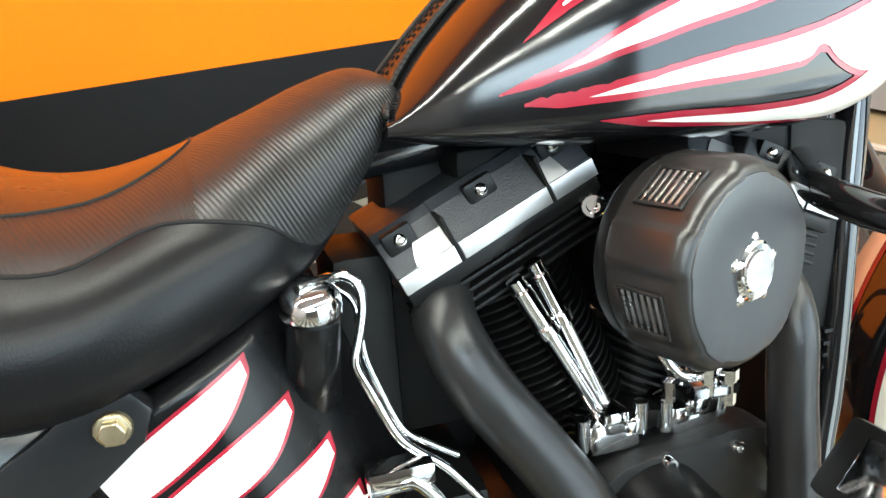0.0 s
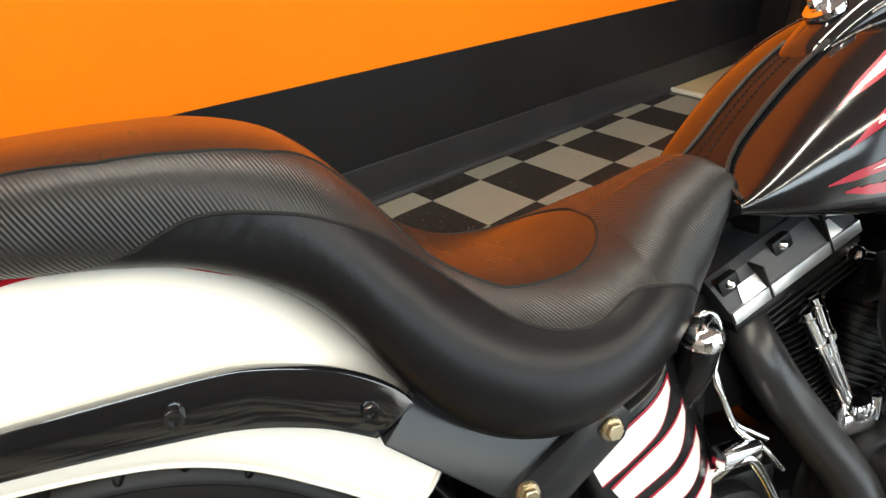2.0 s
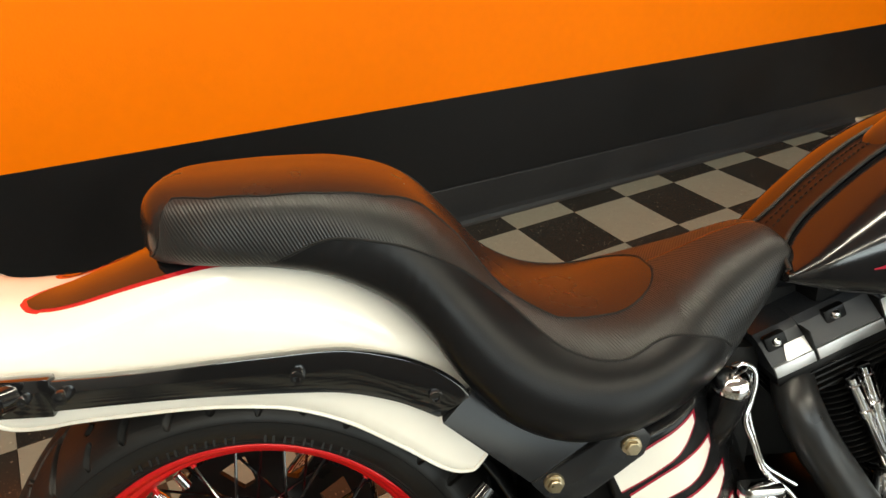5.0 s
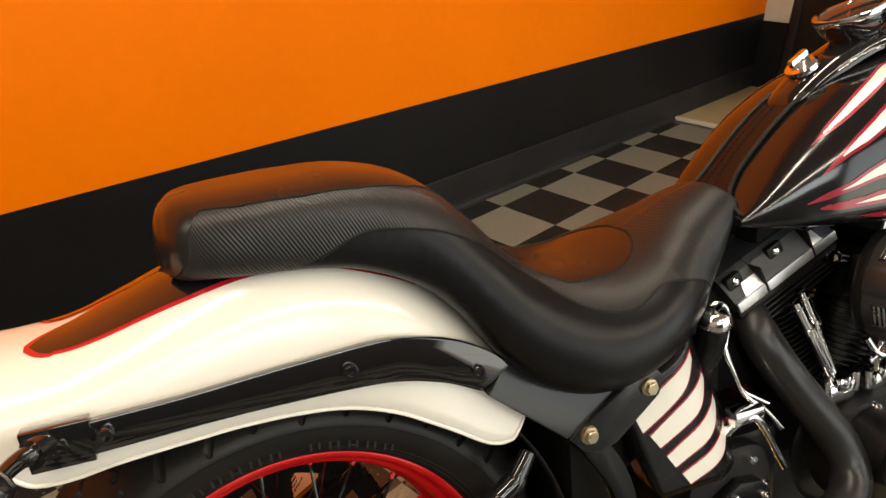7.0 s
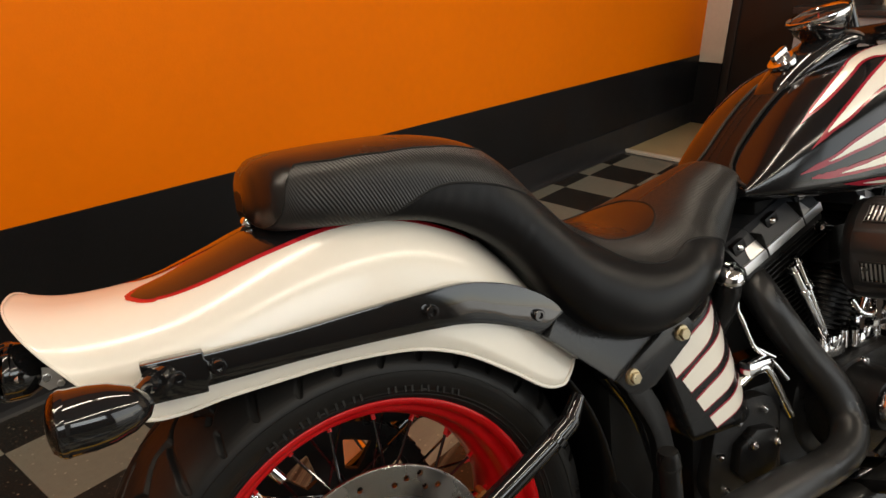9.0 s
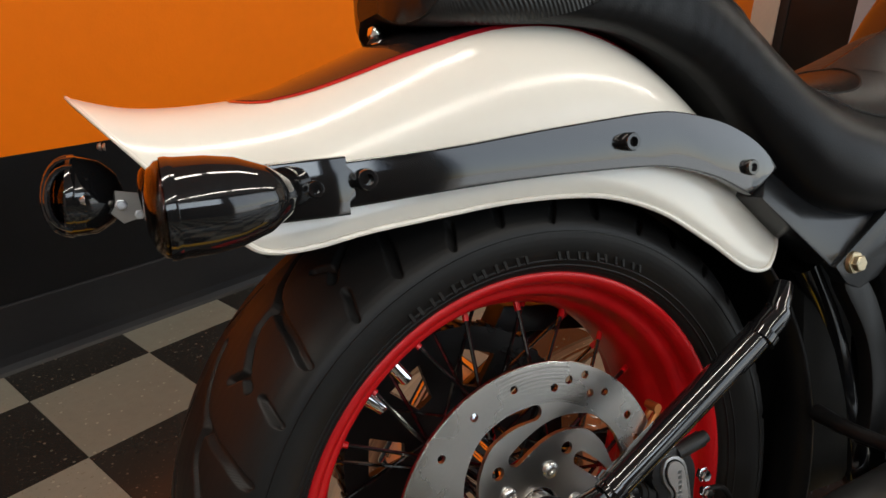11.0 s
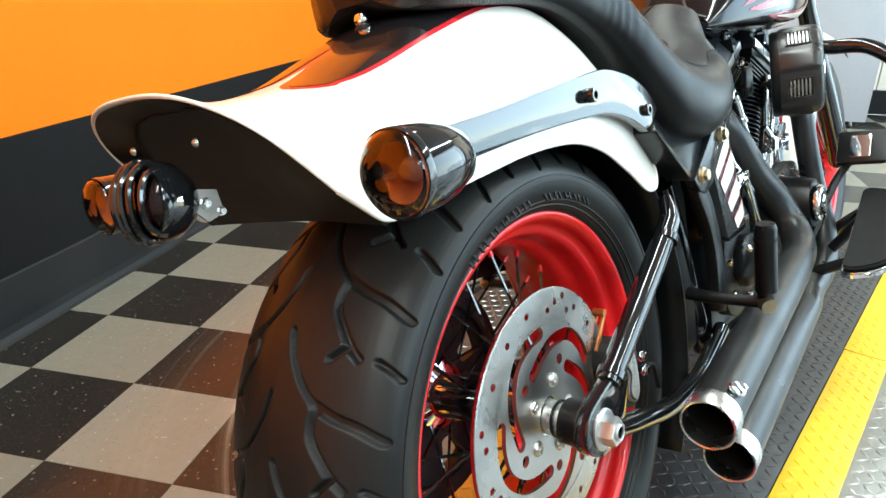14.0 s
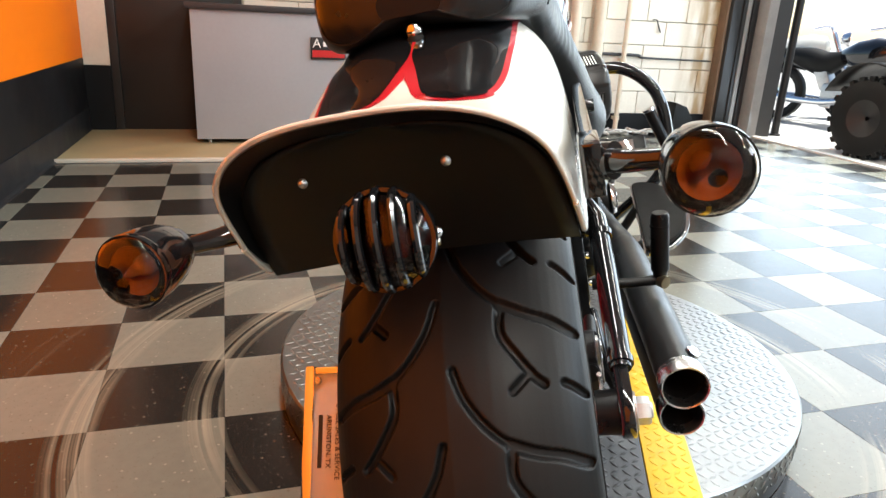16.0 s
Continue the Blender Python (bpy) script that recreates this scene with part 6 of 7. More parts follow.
def front_arc(r, half, a0, a1, k0=-1.0, k1=1.0, drop=0.055):
    return [[(FW[0] + (r - drop * abs(k) ** 2.8) * math.cos(a), half * k, FW[2] + (r - drop * abs(k) ** 2.8) * math.sin(a)) for k in np.linspace(k0, k1, 21)] for a in np.linspace(radians(a0), radians(a1), 48)]


ff = part("front_fender", grid(front_arc(0.368, 0.098, 60, 208)), M_GLOSS, fork, "black front fender with white side")
ff.modifiers.new("sheet", "SOLIDIFY").thickness = 0.003
for s in (-1, 1):
    part("fender_line", grid(front_arc(0.3688, 0.0986, 66, 205, 0.27 * s, 0.97 * s)), M_CRIMSON, ff, "red pinstripe")
    part("fender_side", grid(front_arc(0.3696, 0.0992, 67, 204, 0.34 * s, 0.96 * s)), M_WHITE, ff, "white painted fender panel")

# dark parts packed under the tank and round the engine
part("ignition_coil", box(0.72, 0.84, -0.045, 0.045, 0.350, 0.380, 0.012), M_GROOVE, bike, "black coil cover")
part("electrics_cover", box(0.605, 0.660, -0.045, 0.06, 0.03, 0.30, 0.015), M_DARK, bike, "black electrics cover")
part("frame_backbone", box(0.665, 0.80, 0.0, 0.08, 0.10, 0.372, 0.012), M_DARK, bike, "black frame backbone under the tank")
part("frame_cover_plate", joined(box(0.365, 0.452, -0.10, 0.11, -0.10, 0.265, 0.012), box(0.30, 0.37, 0.06, 0.13, -0.10, 0.25, 0.012)), M_DARK, bike, "black covers between the frame tubes")
part("battery_box", box(0.45, 0.60, -0.06, 0.10, 0.06, 0.28, 0.015), M_DARK, bike, "black battery box")
part("wiring_box", box(1.0, 1.13, -0.04, 0.04, 0.34, 0.40, 0.01), M_DARK, bike)
part("regulator", joined(box(1.10, 1.13, -0.045, 0.045, 0.02, 0.16, 0.004), *[box(1.13, 1.145, -0.055, 0.055, 0.03 + 0.014 * k, 0.034 + 0.014 * k) for k in range(9)]), M_SATIN, bike, "black finned regulator")
part("frame_cover", extrude([(1.075, 0.38), (1.15, 0.37), (1.145, 0.10), (1.15, -0.06), (1.08, -0.06), (1.09, 0.10)], -0.045, 0.045, 0.008), M_DARK, bike, "black frame cover ahead of the engine")
part("primary_cover", extrude([tuple(p) for p in crom([(0.50, -0.02), (0.54, 0.07), (0.66, 0.085), (0.82, 0.09), (0.98, 0.10), (1.04, 0.02), (0.98, -0.09), (0.80, -0.10), (0.58, -0.10)], 4, closed=True)], 0.09, 0.19, 0.02), M_SATIN, bike, "black primary cover")
part("belt_guard", extrude([(0.08, 0.15), (0.30, 0.12), (0.50, 0.10), (0.50, 0.06), (0.30, 0.085), (0.06, 0.118)], 0.085, 0.125, 0.004), M_SATIN, bike, "black belt guard")
part("horn_cover", extrude([tuple(p) for p in crom([(0.80, 0.20), (0.80, 0.34), (0.84, 0.375), (0.95, 0.375), (0.99, 0.34), (0.99, 0.20), (0.89, 0.16)], 3, closed=True)], 0.085, 0.125, 0.01), M_DARK, bike, "black horn cover between the cylinders")
part("kick_stand", tube([(0.78, 0.18, -0.12), (0.70, 0.28, -0.20), (0.66, 0.36, -0.262)], [0.012, 0.011, 0.010], 12), M_GLOSS, bike, "black side stand")

# engine guard, floorboards, pedal, passenger peg
for s in (1, -1):
    f = (lambda b: b) if s == 1 else mirrored
    guard = part("engine_guard", f(tube([(1.10, -0.03, 0.335), (1.02, -0.13, 0.328), (1.0, -0.20, 0.322), (1.0, -0.268, 0.312), (1.0, -0.328, 0.258), (1.0, -0.349, 0.186), (1.0, -0.346, 0.10), (1.0, -0.308, 0.028), (1.02, -0.18, -0.07), (1.04, -0.10, -0.13)], 0.0145, 16)), M_GLOSS, bike, "gloss black engine guard bar")
    part("guard_peg", f(rod((0.985, -0.348, 0.110), (0.985, -0.314, 0.205), 0.013, 0.0135, seg=16)), M_SATIN, guard, "black highway peg")
    part("peg_clamp", f(joined(rod((1.0, -0.351, 0.090), (0.997, -0.348, 0.117), 0.020, seg=16), rod((0.975, -0.368, 0.104), (1.02, -0.33, 0.100), 0.007, seg=10), rod((0.985, -0.372, 0.092), (0.985, -0.372, 0.116), 0.007, seg=8))), M_CHROME, guard, "chrome peg clamp")
    part("peg_tip", f(rod((0.985, -0.314, 0.205), (0.985, -0.3115, 0.212), 0.0145, seg=16)), M_CHROME, guard)
    BOARD = pose(0.872, -0.262, -0.020, 0, -22, 0)
    board_poly = [(-0.128, 0.012), (0.128, 0.012), (0.134, 0.0)] + [(0.134 * math.cos(a), 0.104 * math.sin(a)) for a in np.linspace(-0.12, -math.pi + 0.12, 18)] + [(-0.134, 0.0)]

    def flat(poly, z0, z1, bv):
        b = extrude(poly, 0, 1, 0)
        for v in b.verts:
            x, y, z = v.co
            v.co = (x, z, z0 if y < 0.5 else z1)
        bmesh.ops.recalc_face_normals(b, faces=list(b.faces))
        bmesh.ops.bevel(b, geom=list(b.edges), offset=bv, segments=2, affect="EDGES")
        return b

    fb = part("floorboard", f(moved(flat(board_poly, -0.012, 0.002, 0.003), BOARD)), M_CHROME, bike, "chrome edged half-moon floorboard")
    part("board_pad", f(moved(flat([(x * 0.95, (y + 0.046) * 0.90 - 0.044) for x, y in board_poly], 0.0022, 0.012, 0.003), BOARD)), M_DARK, fb, "black rubber floorboard pad")
    for x in (0.80, 0.93):
        part("board_arm", f(tube([(x, -0.262, -0.06 + 0.4 * (x - 0.80)), (x - 0.01, -0.19, -0.085), (x - 0.02, -0.10, -0.12)], 0.011, 10)), M_SATIN, fb)
    peg = part("passenger_peg", f(tube([(0.352, -0.237, 0.018), (0.351, -0.2375, 0.034), (0.351, -0.238, 0.038), (0.340, -0.2445, 0.128), (0.3395, -0.245, 0.135)], [0.010, 0.0115, 0.0145, 0.0145, 0.012], 20, smooth_path=False)), M_SATIN, bike, "black folded passenger peg")
    part("peg_ring", f(rod((0.3425, -0.243, 0.112), (0.342, -0.2433, 0.116), 0.0155, seg=20)), M_DARK, peg)
    part("peg_arm", f(tube([(0.352, -0.237, 0.020), (0.348, -0.205, 0.021), (0.345, -0.165, 0.024), (0.35, -0.13, 0.026)], [0.0095, 0.0078, 0.0085, 0.010], 14)), M_SATIN, peg)
    part("peg_bolt", f(rod((0.338, -0.244, 0.018), (0.347, -0.236, 0.020), 0.0105, seg=14)), M_BRASS, peg, "bronze pivot bolt")
PED = pose(0.98, -0.254, 0.120, 0, 38, 0)
pedal = part("brake_pedal", moved(box(-0.008, 0.008, -0.044, 0.044, -0.036, 0.036, 0.007), PED), M_SATIN, bike, "black brake pedal")
part("pedal_pad", moved(box(-0.0095, -0.0075, -0.016, 0.020, -0.024, 0.024, 0.0008), PED), M_CHROME, pedal, "bright pedal pad inlay")
part("pedal_arm", tube([(0.985, -0.235, 0.10), (0.96, -0.205, 0.05), (0.86, -0.17, -0.06)], 0.008), M_SATIN, pedal)

# number plate on the left, standing on end
PL = pose(0.02, 0.206, -0.028, 3, 0, 0) @ pose(0, 0, 0, 0, 35, 0)
plate = part("number_plate", moved(box(-0.002, 0.002, -0.055, 0.055, -0.09, 0.09, 0.0015), PL), M_PLATEWHITE, bike, "white dealer plate mounted on end")
part("plate_frame", moved(joined(box(-0.007, 0.007, -0.066, -0.051, -0.100, 0.100, 0.004), box(-0.007, 0.007, 0.051, 0.066, -0.100, 0.100, 0.004), box(-0.006, 0.006, -0.053, 0.053, 0.088, 0.098, 0.003), box(-0.006, 0.006, -0.053, 0.053, -0.098, -0.088, 0.003)), PL), M_CHROME, plate, "chrome plate frame")
part("plate_arm", moved(rod((0.006, -0.02, 0.0), (0.02, -0.10, 0.02), 0.008), PL), M_SATIN, plate)
for y, z in ((0.048, 0.08), (0.048, -0.08)):
    part("plate_screw", moved(bolt((-0.003, y, z), 0.005, 0.003, 14, m=pose(0, 0, 0, 0, -90, 0)), PL), M_STEEL, plate)


def lettering(name, text, size, m, material, parent, label):
    cu = bpy.data.curves.new(name, "FONT")
    cu.body, cu.size, cu.align_x, cu.align_y, cu.extrude = text, size, "CENTER", "CENTER", 0.0004
    tmp = new("tmp_text", cu)
    dg = bpy.context.evaluated_depsgraph_get()
    me = bpy.data.meshes.new_from_object(tmp.evaluated_get(dg))
    bpy.data.objects.remove(tmp)
    me.transform(m)
    me.materials.append(material)
    ob = new(name, me)
    ob.parent = parent
    tagged(ob, label)
    return ob


# the text reads downwards, its face turned to the rear
TXT = PL @ Matrix(((0, 0, -1, -0.0026), (0, -1, 0, 0), (-1, 0, 0, 0), (0, 0, 0, 1)))
lettering("plate_text", "CYCLE SALES & SERVICE", 0.0092, TXT @ Matrix.Translation((0.0, -0.018, 0)), M_BAR, plate, "black printed words")
lettering("plate_text", "ARLINGTON, TX", 0.0090, TXT @ Matrix.Translation((0, -0.0306, 0)), M_BAR, plate, "black printed words")
part("plate_bar", moved(box(-0.0032, -0.0024, 0.0395, 0.0450, -0.034, 0.034), PL), M_BAR, plate, "dark printed bar")

# raised marks on the tyre wall
for k in range(12):
    if k == 5:
        continue
    m = Matrix.Rotation(-radians(64 + k * 4.9), 4, "Y") @ Matrix.Translation((0.2605, -0.1074, 0)) @ pose(0, 0, 0, 0, 0, 22)
    bars = [box(-0.0085, 0.0085, -0.0006, 0.0014, d - 0.0016, d + 0.0016, 0.0003, 1) for d in (-0.0046, 0.0046)]
    bars.append(box((-0.0012, 0.0044, -0.0068)[k % 3], (0.0012, 0.0068, -0.0044)[k % 3], -0.0006, 0.001, -0.0028, 0.0028, 0.0003, 1))
    part("tyre_mark", moved(joined(*bars), m), M_DARK, wheel, "raised rubber mark")

# ---- things in the room ----
counter = empty("counter", pose(4.06, -0.70, 0), "grey laminate counter with a dark top on short feet", "counter")
part("counter_body", box(0.0, 0.55, -2.32, 0.0, 0.045, 0.885, 0.003), M_GREY, counter)
part("counter_top", box(-0.03, 0.58, -2.35, 0.03, 0.886, 0.925, 0.006), M_DARKTOP, counter, "dark counter top")
for y in (-2.25, -1.2, -0.08):
    for x in (0.06, 0.48):
        part("counter_foot", moved(lathe([(0.016, 0.0), (0.018, 0.008), (0.012, 0.012), (0.012, 0.046)], 16), pose(x, y, 0)), M_STEEL, counter, "steel levelling foot")
sign = empty("counter_sign", pose(4.045, -1.465, 0.595), "small black and red sign stuck to the grey counter", "sign")
part("sign_board", box(-0.004, 0.004, -0.24, 0.0, 0.0, 0.145, 0.002), M_BLACKSTEEL, sign)
part("sign_band", box(-0.0065, -0.0045, -0.232, -0.012, 0.014, 0.060), M_REDPLASTIC, sign, "red band")
SIGNTXT = Matrix(((0, 0, -1, -0.0048), (-1, 0, 0, -0.042), (0, 1, 0, 0.103), (0, 0, 0, 1)))
lettering("sign_letter", "A", 0.085, SIGNTXT, M_PLATEWHITE, sign, "white printed letter")
part("sign_mark", box(-0.0065, -0.0045, -0.225, -0.085, 0.085, 0.118), M_PLATEWHITE, sign, "white printed bar")
for k in range(5):
    m = pose(4.22 + 0.03 * (k % 2), -1.72 - 0.085 * k, 0.925)
    b = empty("bottle", m, "green glass bottle on the counter", "bottle", "bottles on the counter")
    part("glass", lathe([(0.030, 0.0), (0.032, 0.01), (0.032, 0.12), (0.026, 0.15), (0.013, 0.175), (0.013, 0.205)], 20), M_GREENGLASS, b)
    part("cap", lathe([(0.015, 0.205), (0.015, 0.225), (0.0001, 0.226)], 16), M_PLATEWHITE, b)

# pipes on the block wall
for k, (y, r, name) in enumerate(((-3.72, 0.045, "pipe"), (-3.95, 0.05, "pipe"), (-4.22, 0.022, "pipe"))):
    p = empty("wall_pipe", pose(X_FAR - 0.075, y, 0), "vertical beige painted pipe on the block wall", "pipe", "pipes on the wall")
    part("pipe_body", rod((0, 0, 0.02), (0, 0, CEIL - 0.05), r, seg=20), M_BEIGEPIPE, p)
    for z in (0.12, 0.62, 2.2):
        part("pipe_clip", joined(rod((0, 0, z), (0, 0, z + 0.03), r + 0.006, seg=20), box(0.0, 0.075, -0.012, 0.012, z + 0.002, z + 0.028)), M_BEIGEPIPE, p)
hp = empty("cross_pipe", pose(X_FAR - 0.03, -3.6, 0.68), "thin dark pipe running across the block wall", "pipe")
part("pipe_run", tube([(0, 0, 0), (0, -0.75, 0), (0, -0.85, -0.02), (0, -1.55, -0.03)], [0.014, 0.013, 0.009, 0.007], 12), M_BLACKSTEEL, hp)
part("pipe_elbow", rod((0, -0.02, 0), (0, 0.05, 0), 0.024, seg=14), M_BEIGEPIPE, hp)
ext = empty("fire_extinguisher", pose(X_FAR - 0.12, -3.42, 0.93), "red fire extinguisher hung on the wall", "extinguisher")
part("cylinder", lathe([(0.0001, 0), (0.05, 0.004), (0.055, 0.02), (0.055, 0.28), (0.045, 0.32), (0.018, 0.34), (0.018, 0.36)], 24), M_REDPLASTIC, ext)
part("valve", joined(box(-0.02, 0.02, -0.015, 0.015, 0.36, 0.39, 0.004), box(-0.09, 0.02, -0.01, 0.01, 0.39, 0.405, 0.003)), M_BLACKSTEEL, ext)
part("hose", tube([(-0.02, 0, 0.375), (-0.06, 0.03, 0.33), (-0.065, 0.03, 0.15)], 0.008, 8), M_DARK, ext)
part("hanger", box(0.03, 0.12, -0.02, 0.02, 0.24, 0.30, 0.003), M_STEEL, ext)
hook = empty("wall_hook", pose(X_FAR - 0.012, -4.55, 0.98), "small bent wire hook on the block wall", "hook")
part("wire", tube([(0, 0.05, 0), (-0.02, 0.02, 0.0), (-0.03, 0.0, -0.06), (-0.02, -0.03, -0.1), (0, -0.02, -0.05)], 0.005, 6), M_BLACKSTEEL, hook)
wedge = empty("floor_wedge", pose(4.50, -4.84, 0), "black rubber wedge standing against the wall", "wedge")
part("wedge_body", moved(extrude([(-0.16, 0.0), (0.16, 0.0), (0.14, 0.30), (0.02, 0.26)], -0.07, 0.07, 0.008), pose(0, 0, 0, 0, 0, 90)), M_DARK, wedge)
hosex = empty("floor_hose", pose(4.5, -3.9, 0), "pale tangled cable lying along the foot of the wall", "cable")
rngh = random.Random(9)
for k in range(5):
    pts = []
    for i in range(34):
        q = i / 33
        pts.append((-0.02 + 0.07 * math.sin(i * 1.15 + k * 2) + rngh.uniform(-0.02, 0.02), -1.15 * q + 0.045 * math.cos(i * 1.15 + k), 0.014 + 0.02 * abs(math.sin(i * 0.9 + k)) + 0.006 * k))
    part("cable_loop", tube(pts, 0.0075, 6, per=3), M_CONCRETE, hosex)

# yard outside the garage door
pole = empty("yard_post", pose(4.62, -6.0, -0.02), "slim black steel post outside the door", "post")
part("post_shaft", lathe([(0.055, 0.0), (0.055, 0.015), (0.036, 0.02), (0.036, 3.2), (0.0001, 3.2)], 20), M_BLACKSTEEL, pole)


def parked_bike(m, label, paint):
    ob = empty("parked_motorcycle", m, label, "motorcycle", "motorcycles in the yard")
    for x, r in ((-0.72, 0.31), (0.78, 0.32)):
        part("tyre", moved(lathe([(r - 0.09, -0.05), (r - 0.05, -0.06), (r - 0.01, -0.04), (r, 0.0), (r - 0.01, 0.04), (r - 0.05, 0.06), (r - 0.09, 0.05)], 32), pose(x, 0, r, 90, 0, 0)), M_TYRE, ob)
        part("rim", moved(lathe([(0.02, -0.03), (0.06, -0.025), (r - 0.10, -0.03), (r - 0.085, 0.0), (r - 0.10, 0.03), (0.06, 0.025), (0.02, 0.03)], 24), pose(x, 0, r, 90, 0, 0)), M_CHROME, ob)
    part("engine_block", joined(box(-0.2, 0.22, -0.13, 0.13, 0.2, 0.46, 0.04), moved(box(-0.07, 0.07, -0.09, 0.09, 0.4, 0.68, 0.03), pose(0, 0, 0, 0, 12, 0)), moved(box(-0.07, 0.07, -0.09, 0.09, 0.4, 0.66, 0.03), pose(0.02, 0, 0.05, 0, -28, 0))), M_ALU, ob)
    part("tank_shell", moved(lathe([(0.0001, -0.3), (0.08, -0.26), (0.15, -0.1), (0.17, 0.08), (0.13, 0.24), (0.0001, 0.3)], 24), pose(0.18, 0, 0.78, 0, 82, 0)), paint, ob)
    part("saddle", tube([(-0.75, 0, 0.74), (-0.45, 0, 0.70), (-0.25, 0, 0.66), (-0.05, 0, 0.74)], [0.06, 0.12, 0.13, 0.07], 14), M_DARK, ob)
    part("fender", tube([(-1.02, 0, 0.50), (-0.88, 0, 0.66), (-0.68, 0, 0.69), (-0.45, 0, 0.62)], [0.06, 0.085, 0.085, 0.06], 12), paint, ob)
    part("bars", tube([(0.28, -0.38, 1.02), (0.42, -0.2, 1.05), (0.46, 0, 0.98), (0.42, 0.2, 1.05), (0.28, 0.38, 1.02)], 0.015, 8), M_CHROME, ob)
    for s in (-1, 1):
        part("fork_leg", rod((0.78, 0.1 * s, 0.32), (0.46, 0.1 * s, 1.0), 0.024, seg=10), M_CHROME, ob)
        part("exhaust_pipe", tube([(0.15, 0.16 * s, 0.32), (-0.2, 0.18 * s, 0.26), (-0.95, 0.2 * s, 0.28)], [0.03, 0.035, 0.045], 12), M_CHROME, ob)
    part("lamp", moved(lathe([(0.0001, -0.08), (0.06, -0.06), (0.09, 0.0), (0.09, 0.03), (0.0001, 0.04)], 20), pose(0.62, 0, 0.92, 0, 90, 0)), M_CHROME, ob)
    return ob


parked_bike(pose(5.15, -7.3, -0.02, 0, 0, 200), "parked black cruiser motorcycle in the sunny yard", M_GLOSS)
parked_bike(pose(6.3, -7.5, -0.02, 0, 0, 220), "parked white and chrome motorcycle in the yard", M_WHITE)
quad = empty("quad_bike", pose(2.92, -6.38, -0.02, 0, 0, 4), "black quad bike with knobbly tyres outside the door", "quad bike")
for x in (-0.62, 0.62):
    for y in (-0.42, 0.42):
        prof = [(0.15, -0.11), (0.24, -0.13), (0.30, -0.11), (0.315, 0.0), (0.30, 0.11), (0.24, 0.13), (0.15, 0.11)]
        w = part("wheel", moved(lathe(prof, 36), pose(x, y, 0.32, 90, 0, 0)), M_TYRE, quad, "knobbly tyre")
        kn = bmesh.new()
        for k in range(22):
            a = 2 * math.pi * k / 22
            for yy in (-0.09, -0.03, 0.03, 0.09):
                bk = moved(box(0.295, 0.332, yy - 0.022, yy + 0.022, -0.022, 0.022, 0.004, 1), Matrix.Translation((x, y, 0.32)) @ Matrix.Rotation(a + (0.14 if yy in (-0.03, 0.09) else 0), 4, "Y"))
                me = bpy.data.meshes.new("k")
                bk.to_mesh(me)
                bk.free()
                kn.from_mesh(me)
                bpy.data.meshes.remove(me)
        tagged(part("tread", kn, M_TYRE, w), kind="stuff")
        part("rim", moved(lathe([(0.02, -0.06), (0.06, -0.08), (0.13, -0.10), (0.155, -0.11), (0.155, 0.11), (0.13, 0.1), (0.02, 0.06)], 28), pose(x, y, 0.32, 90, 0, 0)), M_BLACKSTEEL, w)
part("body", joined(moved(box(-0.55, 0.55, -0.2, 0.2, 0.42, 0.72, 0.06), pose(0, 0, 0)), moved(box(-0.25, 0.45, -0.15, 0.15, 0.68, 0.86, 0.05), pose(0, 0, 0))), M_BLACKSTEEL, quad)
for x in (-0.62, 0.62):
    part("mudguard", grid([[(x + 0.42 * math.cos(a), y, 0.34 + 0.42 * math.sin(a)) for y in np.linspace(-0.56, 0.56, 7)] for a in np.linspace(0.4, math.pi - 0.4, 12)]), M_BLACKSTEEL, quad).modifiers.new("sheet", "SOLIDIFY").thickness = 0.01
part("saddle", tube([(-0.5, 0, 0.78), (-0.2, 0, 0.82), (0.1, 0, 0.84)], [0.1, 0.14, 0.1], 14), M_DARK, quad)
part("bars", tube([(0.3, -0.38, 1.05), (0.4, -0.2, 1.08), (0.4, 0.2, 1.08), (0.3, 0.38, 1.05)], 0.015, 8), M_BLACKSTEEL, quad)
part("rack", joined(*[rod((-0.95, y, 0.86), (-0.45, y, 0.86), 0.012, seg=6) for y in (-0.3, -0.15, 0, 0.15, 0.3)], rod((-0.95, -0.3, 0.86), (-0.95, 0.3, 0.86), 0.012, seg=6), rod((-0.45, -0.3, 0.86), (-0.45, 0.3, 0.86), 0.012, seg=6), rod((-0.7, -0.2, 0.7), (-0.7, -0.2, 0.86), 0.012, seg=6), rod((-0.7, 0.2, 0.7), (-0.7, 0.2, 0.86), 0.012, seg=6)), M_BLACKSTEEL, quad)
part("tail_light", box(-0.9, -0.86, -0.3, -0.2, 0.62, 0.7, 0.01), M_REDPLASTIC, quad)

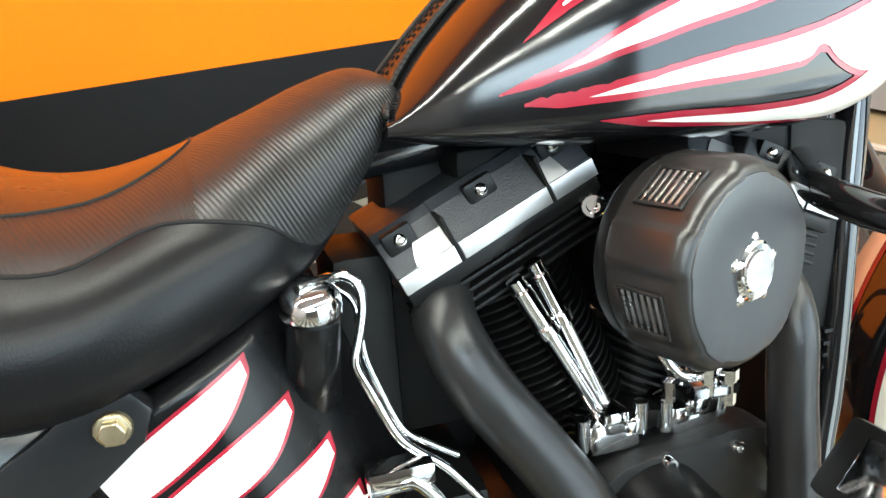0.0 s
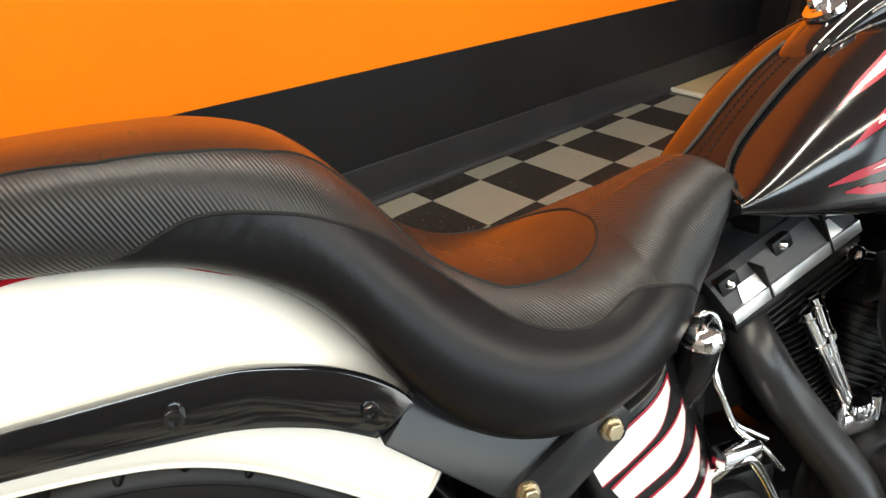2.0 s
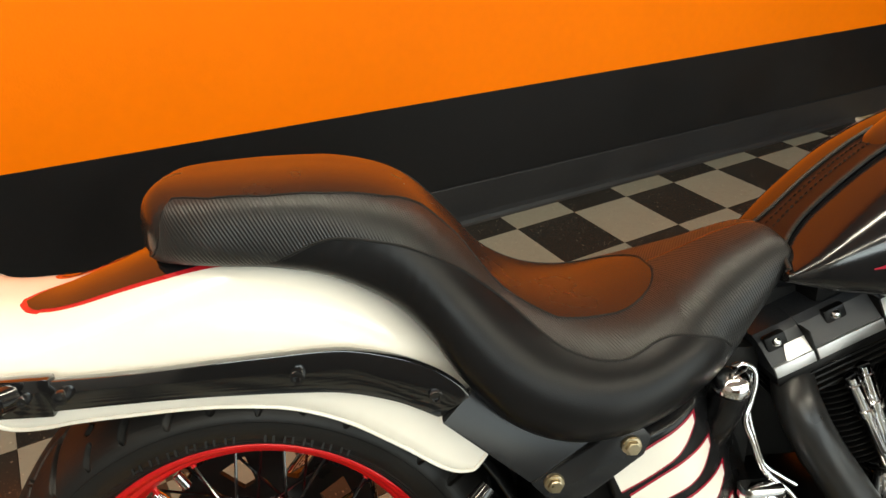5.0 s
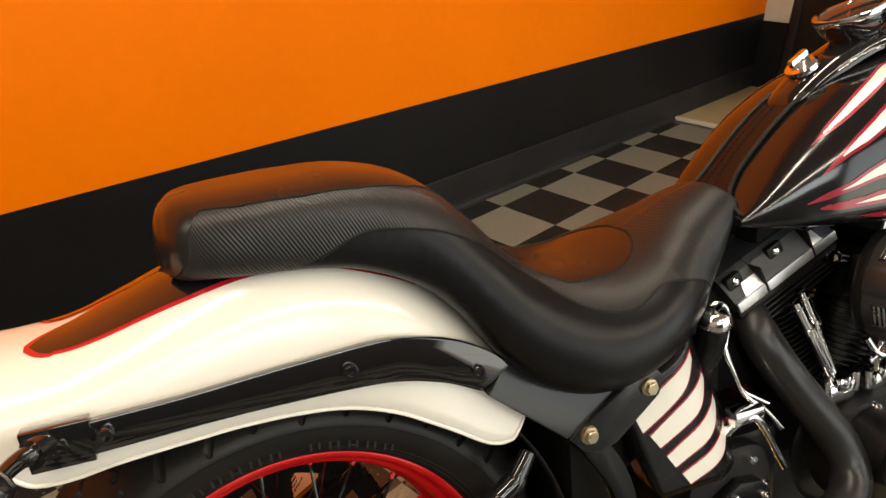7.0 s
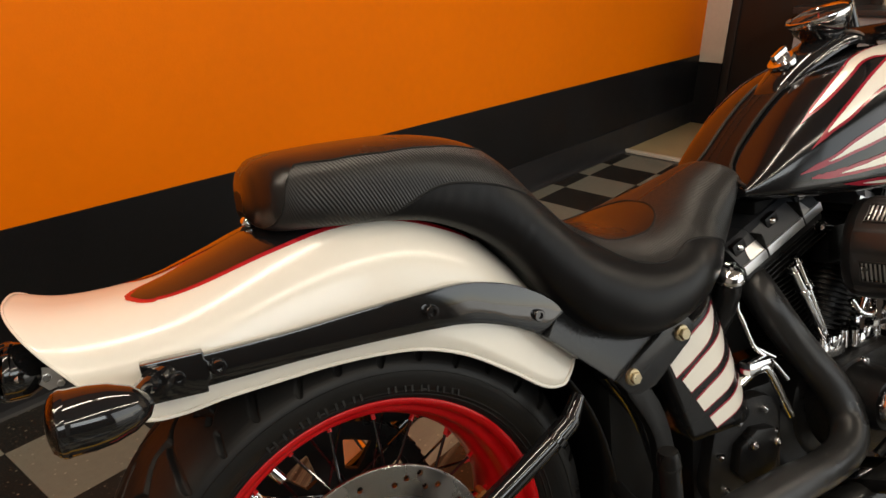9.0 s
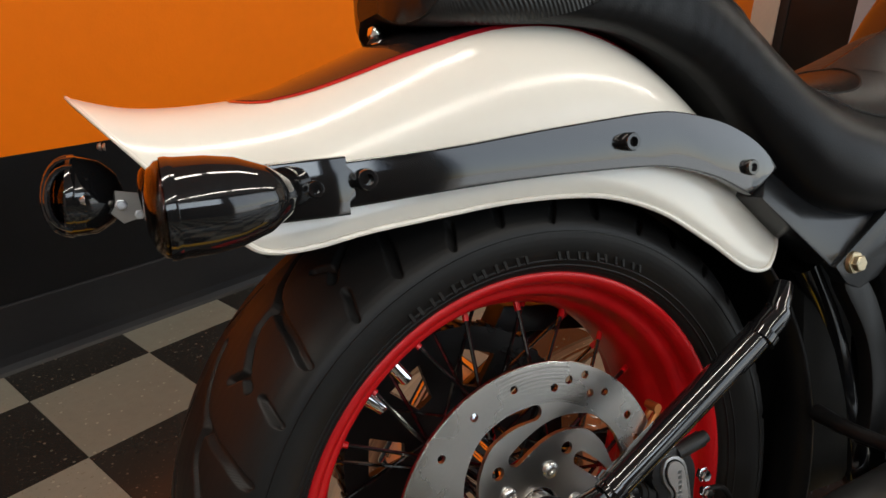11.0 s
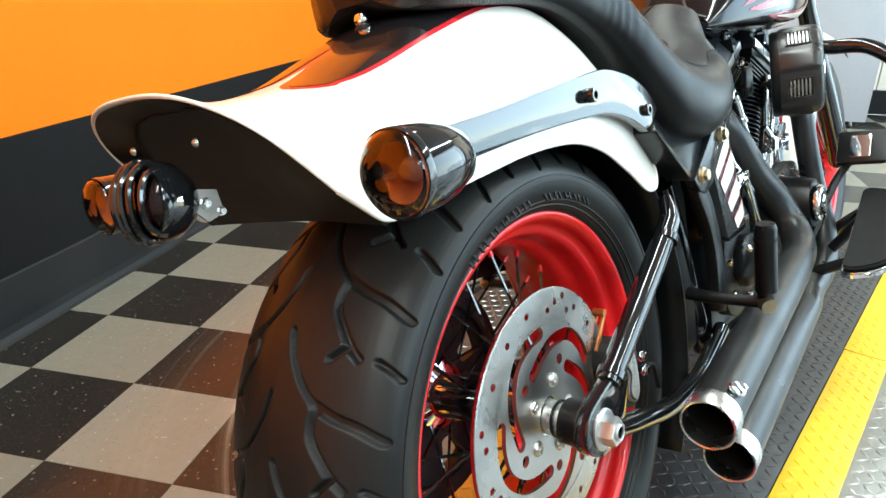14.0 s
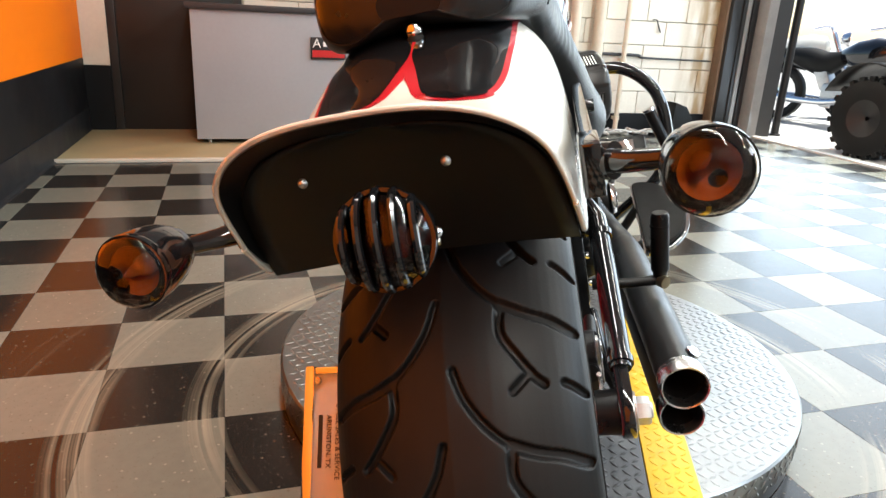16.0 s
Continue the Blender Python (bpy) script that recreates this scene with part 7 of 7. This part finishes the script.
# ---- floor tiles ----
def tile_material(name, base, fleck, fleck2):
    m = mat(name, base, 0.20, var=0.14, scale=3.0, rough_var=0.06, per_object=0.10, spec=0.36)
    n, l, b = nodes_of(m)
    src = b.inputs["Base Color"].links[0].from_socket
    geo = n.new("ShaderNodeNewGeometry")
    v = n.new("ShaderNodeTexVoronoi")
    v.inputs["Scale"].default_value = 42
    l.new(geo.outputs["Position"], v.inputs["Vector"])
    lt = n.new("ShaderNodeMath")
    lt.operation = "LESS_THAN"
    lt.inputs[1].default_value = 0.13
    l.new(v.outputs["Distance"], lt.inputs[0])
    nz = n.new("ShaderNodeTexNoise")
    nz.inputs["Scale"].default_value = 130
    nz.inputs["Detail"].default_value = 2
    l.new(geo.outputs["Position"], nz.inputs["Vector"])
    g2 = n.new("ShaderNodeMath")
    g2.operation = "GREATER_THAN"
    g2.inputs[1].default_value = 0.66
    l.new(nz.outputs[0], g2.inputs[0])
    mx = n.new("ShaderNodeMix")
    mx.data_type = "RGBA"
    l.new(lt.outputs[0], mx.inputs[0])
    l.new(src, mx.inputs[6])
    mx.inputs[7].default_value = (*fleck, 1)
    mx2 = n.new("ShaderNodeMix")
    mx2.data_type = "RGBA"
    l.new(g2.outputs[0], mx2.inputs[0])
    l.new(mx.outputs[2], mx2.inputs[6])
    mx2.inputs[7].default_value = (*fleck2, 1)
    # scuffs left by wheels that were turned round the turntable
    sub = n.new("ShaderNodeVectorMath")
    sub.operation = "DISTANCE"
    sub.inputs[1].default_value = (PC[0], PC[1], 0)
    l.new(geo.outputs["Position"], sub.inputs[0])
    wob = n.new("ShaderNodeTexNoise")
    wob.inputs["Scale"].default_value = 2.2
    l.new(geo.outputs["Position"], wob.inputs["Vector"])
    total = None
    for r, w, k in ((0.825, 0.050, 0.62), (1.095, 0.055, 0.55), (1.30, 0.04, 0.08)):
        d = n.new("ShaderNodeMath")
        d.operation = "SUBTRACT"
        d.inputs[1].default_value = r
        l.new(sub.outputs["Value"], d.inputs[0])
        ab = n.new("ShaderNodeMath")
        ab.operation = "ABSOLUTE"
        l.new(d.outputs[0], ab.inputs[0])
        mr = n.new("ShaderNodeMapRange")
        mr.inputs[1].default_value, mr.inputs[2].default_value = w * 0.4, w
        mr.inputs[3].default_value, mr.inputs[4].default_value = k, 0.0
        l.new(ab.outputs[0], mr.inputs[0])
        if total is None:
            total = mr.outputs[0]
        else:
            ad = n.new("ShaderNodeMath")
            ad.operation = "MAXIMUM"
            l.new(total, ad.inputs[0])
            l.new(mr.outputs[0], ad.inputs[1])
            total = ad.outputs[0]
    rr = n.new("ShaderNodeMath")
    rr.operation = "MULTIPLY"
    rr.inputs[1].default_value = 34
    l.new(sub.outputs["Value"], rr.inputs[0])
    nn = n.new("ShaderNodeTexNoise")
    nn.noise_dimensions = "1D"
    nn.inputs["Scale"].default_value = 1.6
    nn.inputs["Detail"].default_value = 3
    l.new(rr.outputs[0], nn.inputs["W"])
    st = n.new("ShaderNodeMapRange")
    st.inputs[1].default_value, st.inputs[2].default_value = 0.40, 0.62
    l.new(nn.outputs[0], st.inputs[0])
    m1 = n.new("ShaderNodeMath")
    m1.operation = "MULTIPLY"
    l.new(total, m1.inputs[0])
    l.new(st.outputs[0], m1.inputs[1])
    pt = n.new("ShaderNodeMapRange")
    pt.inputs[1].default_value, pt.inputs[2].default_value = 0.34, 0.55
    l.new(wob.outputs[0], pt.inputs[0])
    m2 = n.new("ShaderNodeMath")
    m2.operation = "MULTIPLY"
    l.new(m1.outputs[0], m2.inputs[0])
    l.new(pt.outputs[0], m2.inputs[1])
    mx3 = n.new("ShaderNodeMix")
    mx3.data_type = "RGBA"
    l.new(m2.outputs[0], mx3.inputs[0])
    l.new(mx2.outputs[2], mx3.inputs[6])
    mx3.inputs[7].default_value = (0.40, 0.36, 0.27, 1)
    l.new(mx3.outputs[2], b.inputs["Base Color"])
    return m


M_LIGHT_TILE = tile_material("grey_vinyl_tile", (0.205, 0.199, 0.163), (0.28, 0.265, 0.215), (0.165, 0.153, 0.12))
M_DARK_TILE = tile_material("black_vinyl_tile", (0.020, 0.018, 0.016), (0.11, 0.095, 0.075), (0.05, 0.04, 0.03))
floor_ob = bpy.data.objects["floor"]
tile_mesh = {}
for nm, mm in (("dark", M_DARK_TILE), ("light", M_LIGHT_TILE)):
    b = box(0.0004, TILE - 0.0004, 0.0004, TILE - 0.0004, -0.0042, 0.0, 0.0006, 1)
    me = bpy.data.meshes.new("tile")
    b.to_mesh(me)
    b.free()
    me.materials.append(mm)
    tile_mesh[nm] = me
spots = []
for i in range(-14, 17):
    for j in range(-19, 1):
        if (i + 1) * TILE > X_TAN - 0.03 and j > -9 and i * TILE > X_TAN - TILE:
            continue
        if i * TILE < X_WEST or (i + 1) * TILE > X_FAR + 0.02 or j * TILE < Y_SOUTH - 0.01:
            continue
        d = math.hypot((i + 0.5) * TILE - 0.7, (j + 0.5) * TILE + 1.3)
        spots.append((d, i, j))
spots.sort()
far = {"dark": [], "light": []}
for k, (d, i, j) in enumerate(spots):
    nm = "dark" if (i + j) % 2 else "light"
    if k < 290:
        ob = new("tile", tile_mesh[nm])
        ob.parent = floor_ob
        ob.location = (i * TILE, j * TILE, 0)
    else:
        far[nm].append((i, j))
for nm in far:
    out = bmesh.new()
    for i, j in far[nm]:
        n0 = len(out.verts)
        out.from_mesh(tile_mesh[nm])
        out.verts.ensure_lookup_table()
        for v in out.verts[n0:]:
            v.co += Vector((i * TILE, j * TILE, 0))
    ob = part("far_tiles", out, M_DARK_TILE if nm == "dark" else M_LIGHT_TILE, floor_ob, smooth=False)
    tagged(ob, kind="stuff")
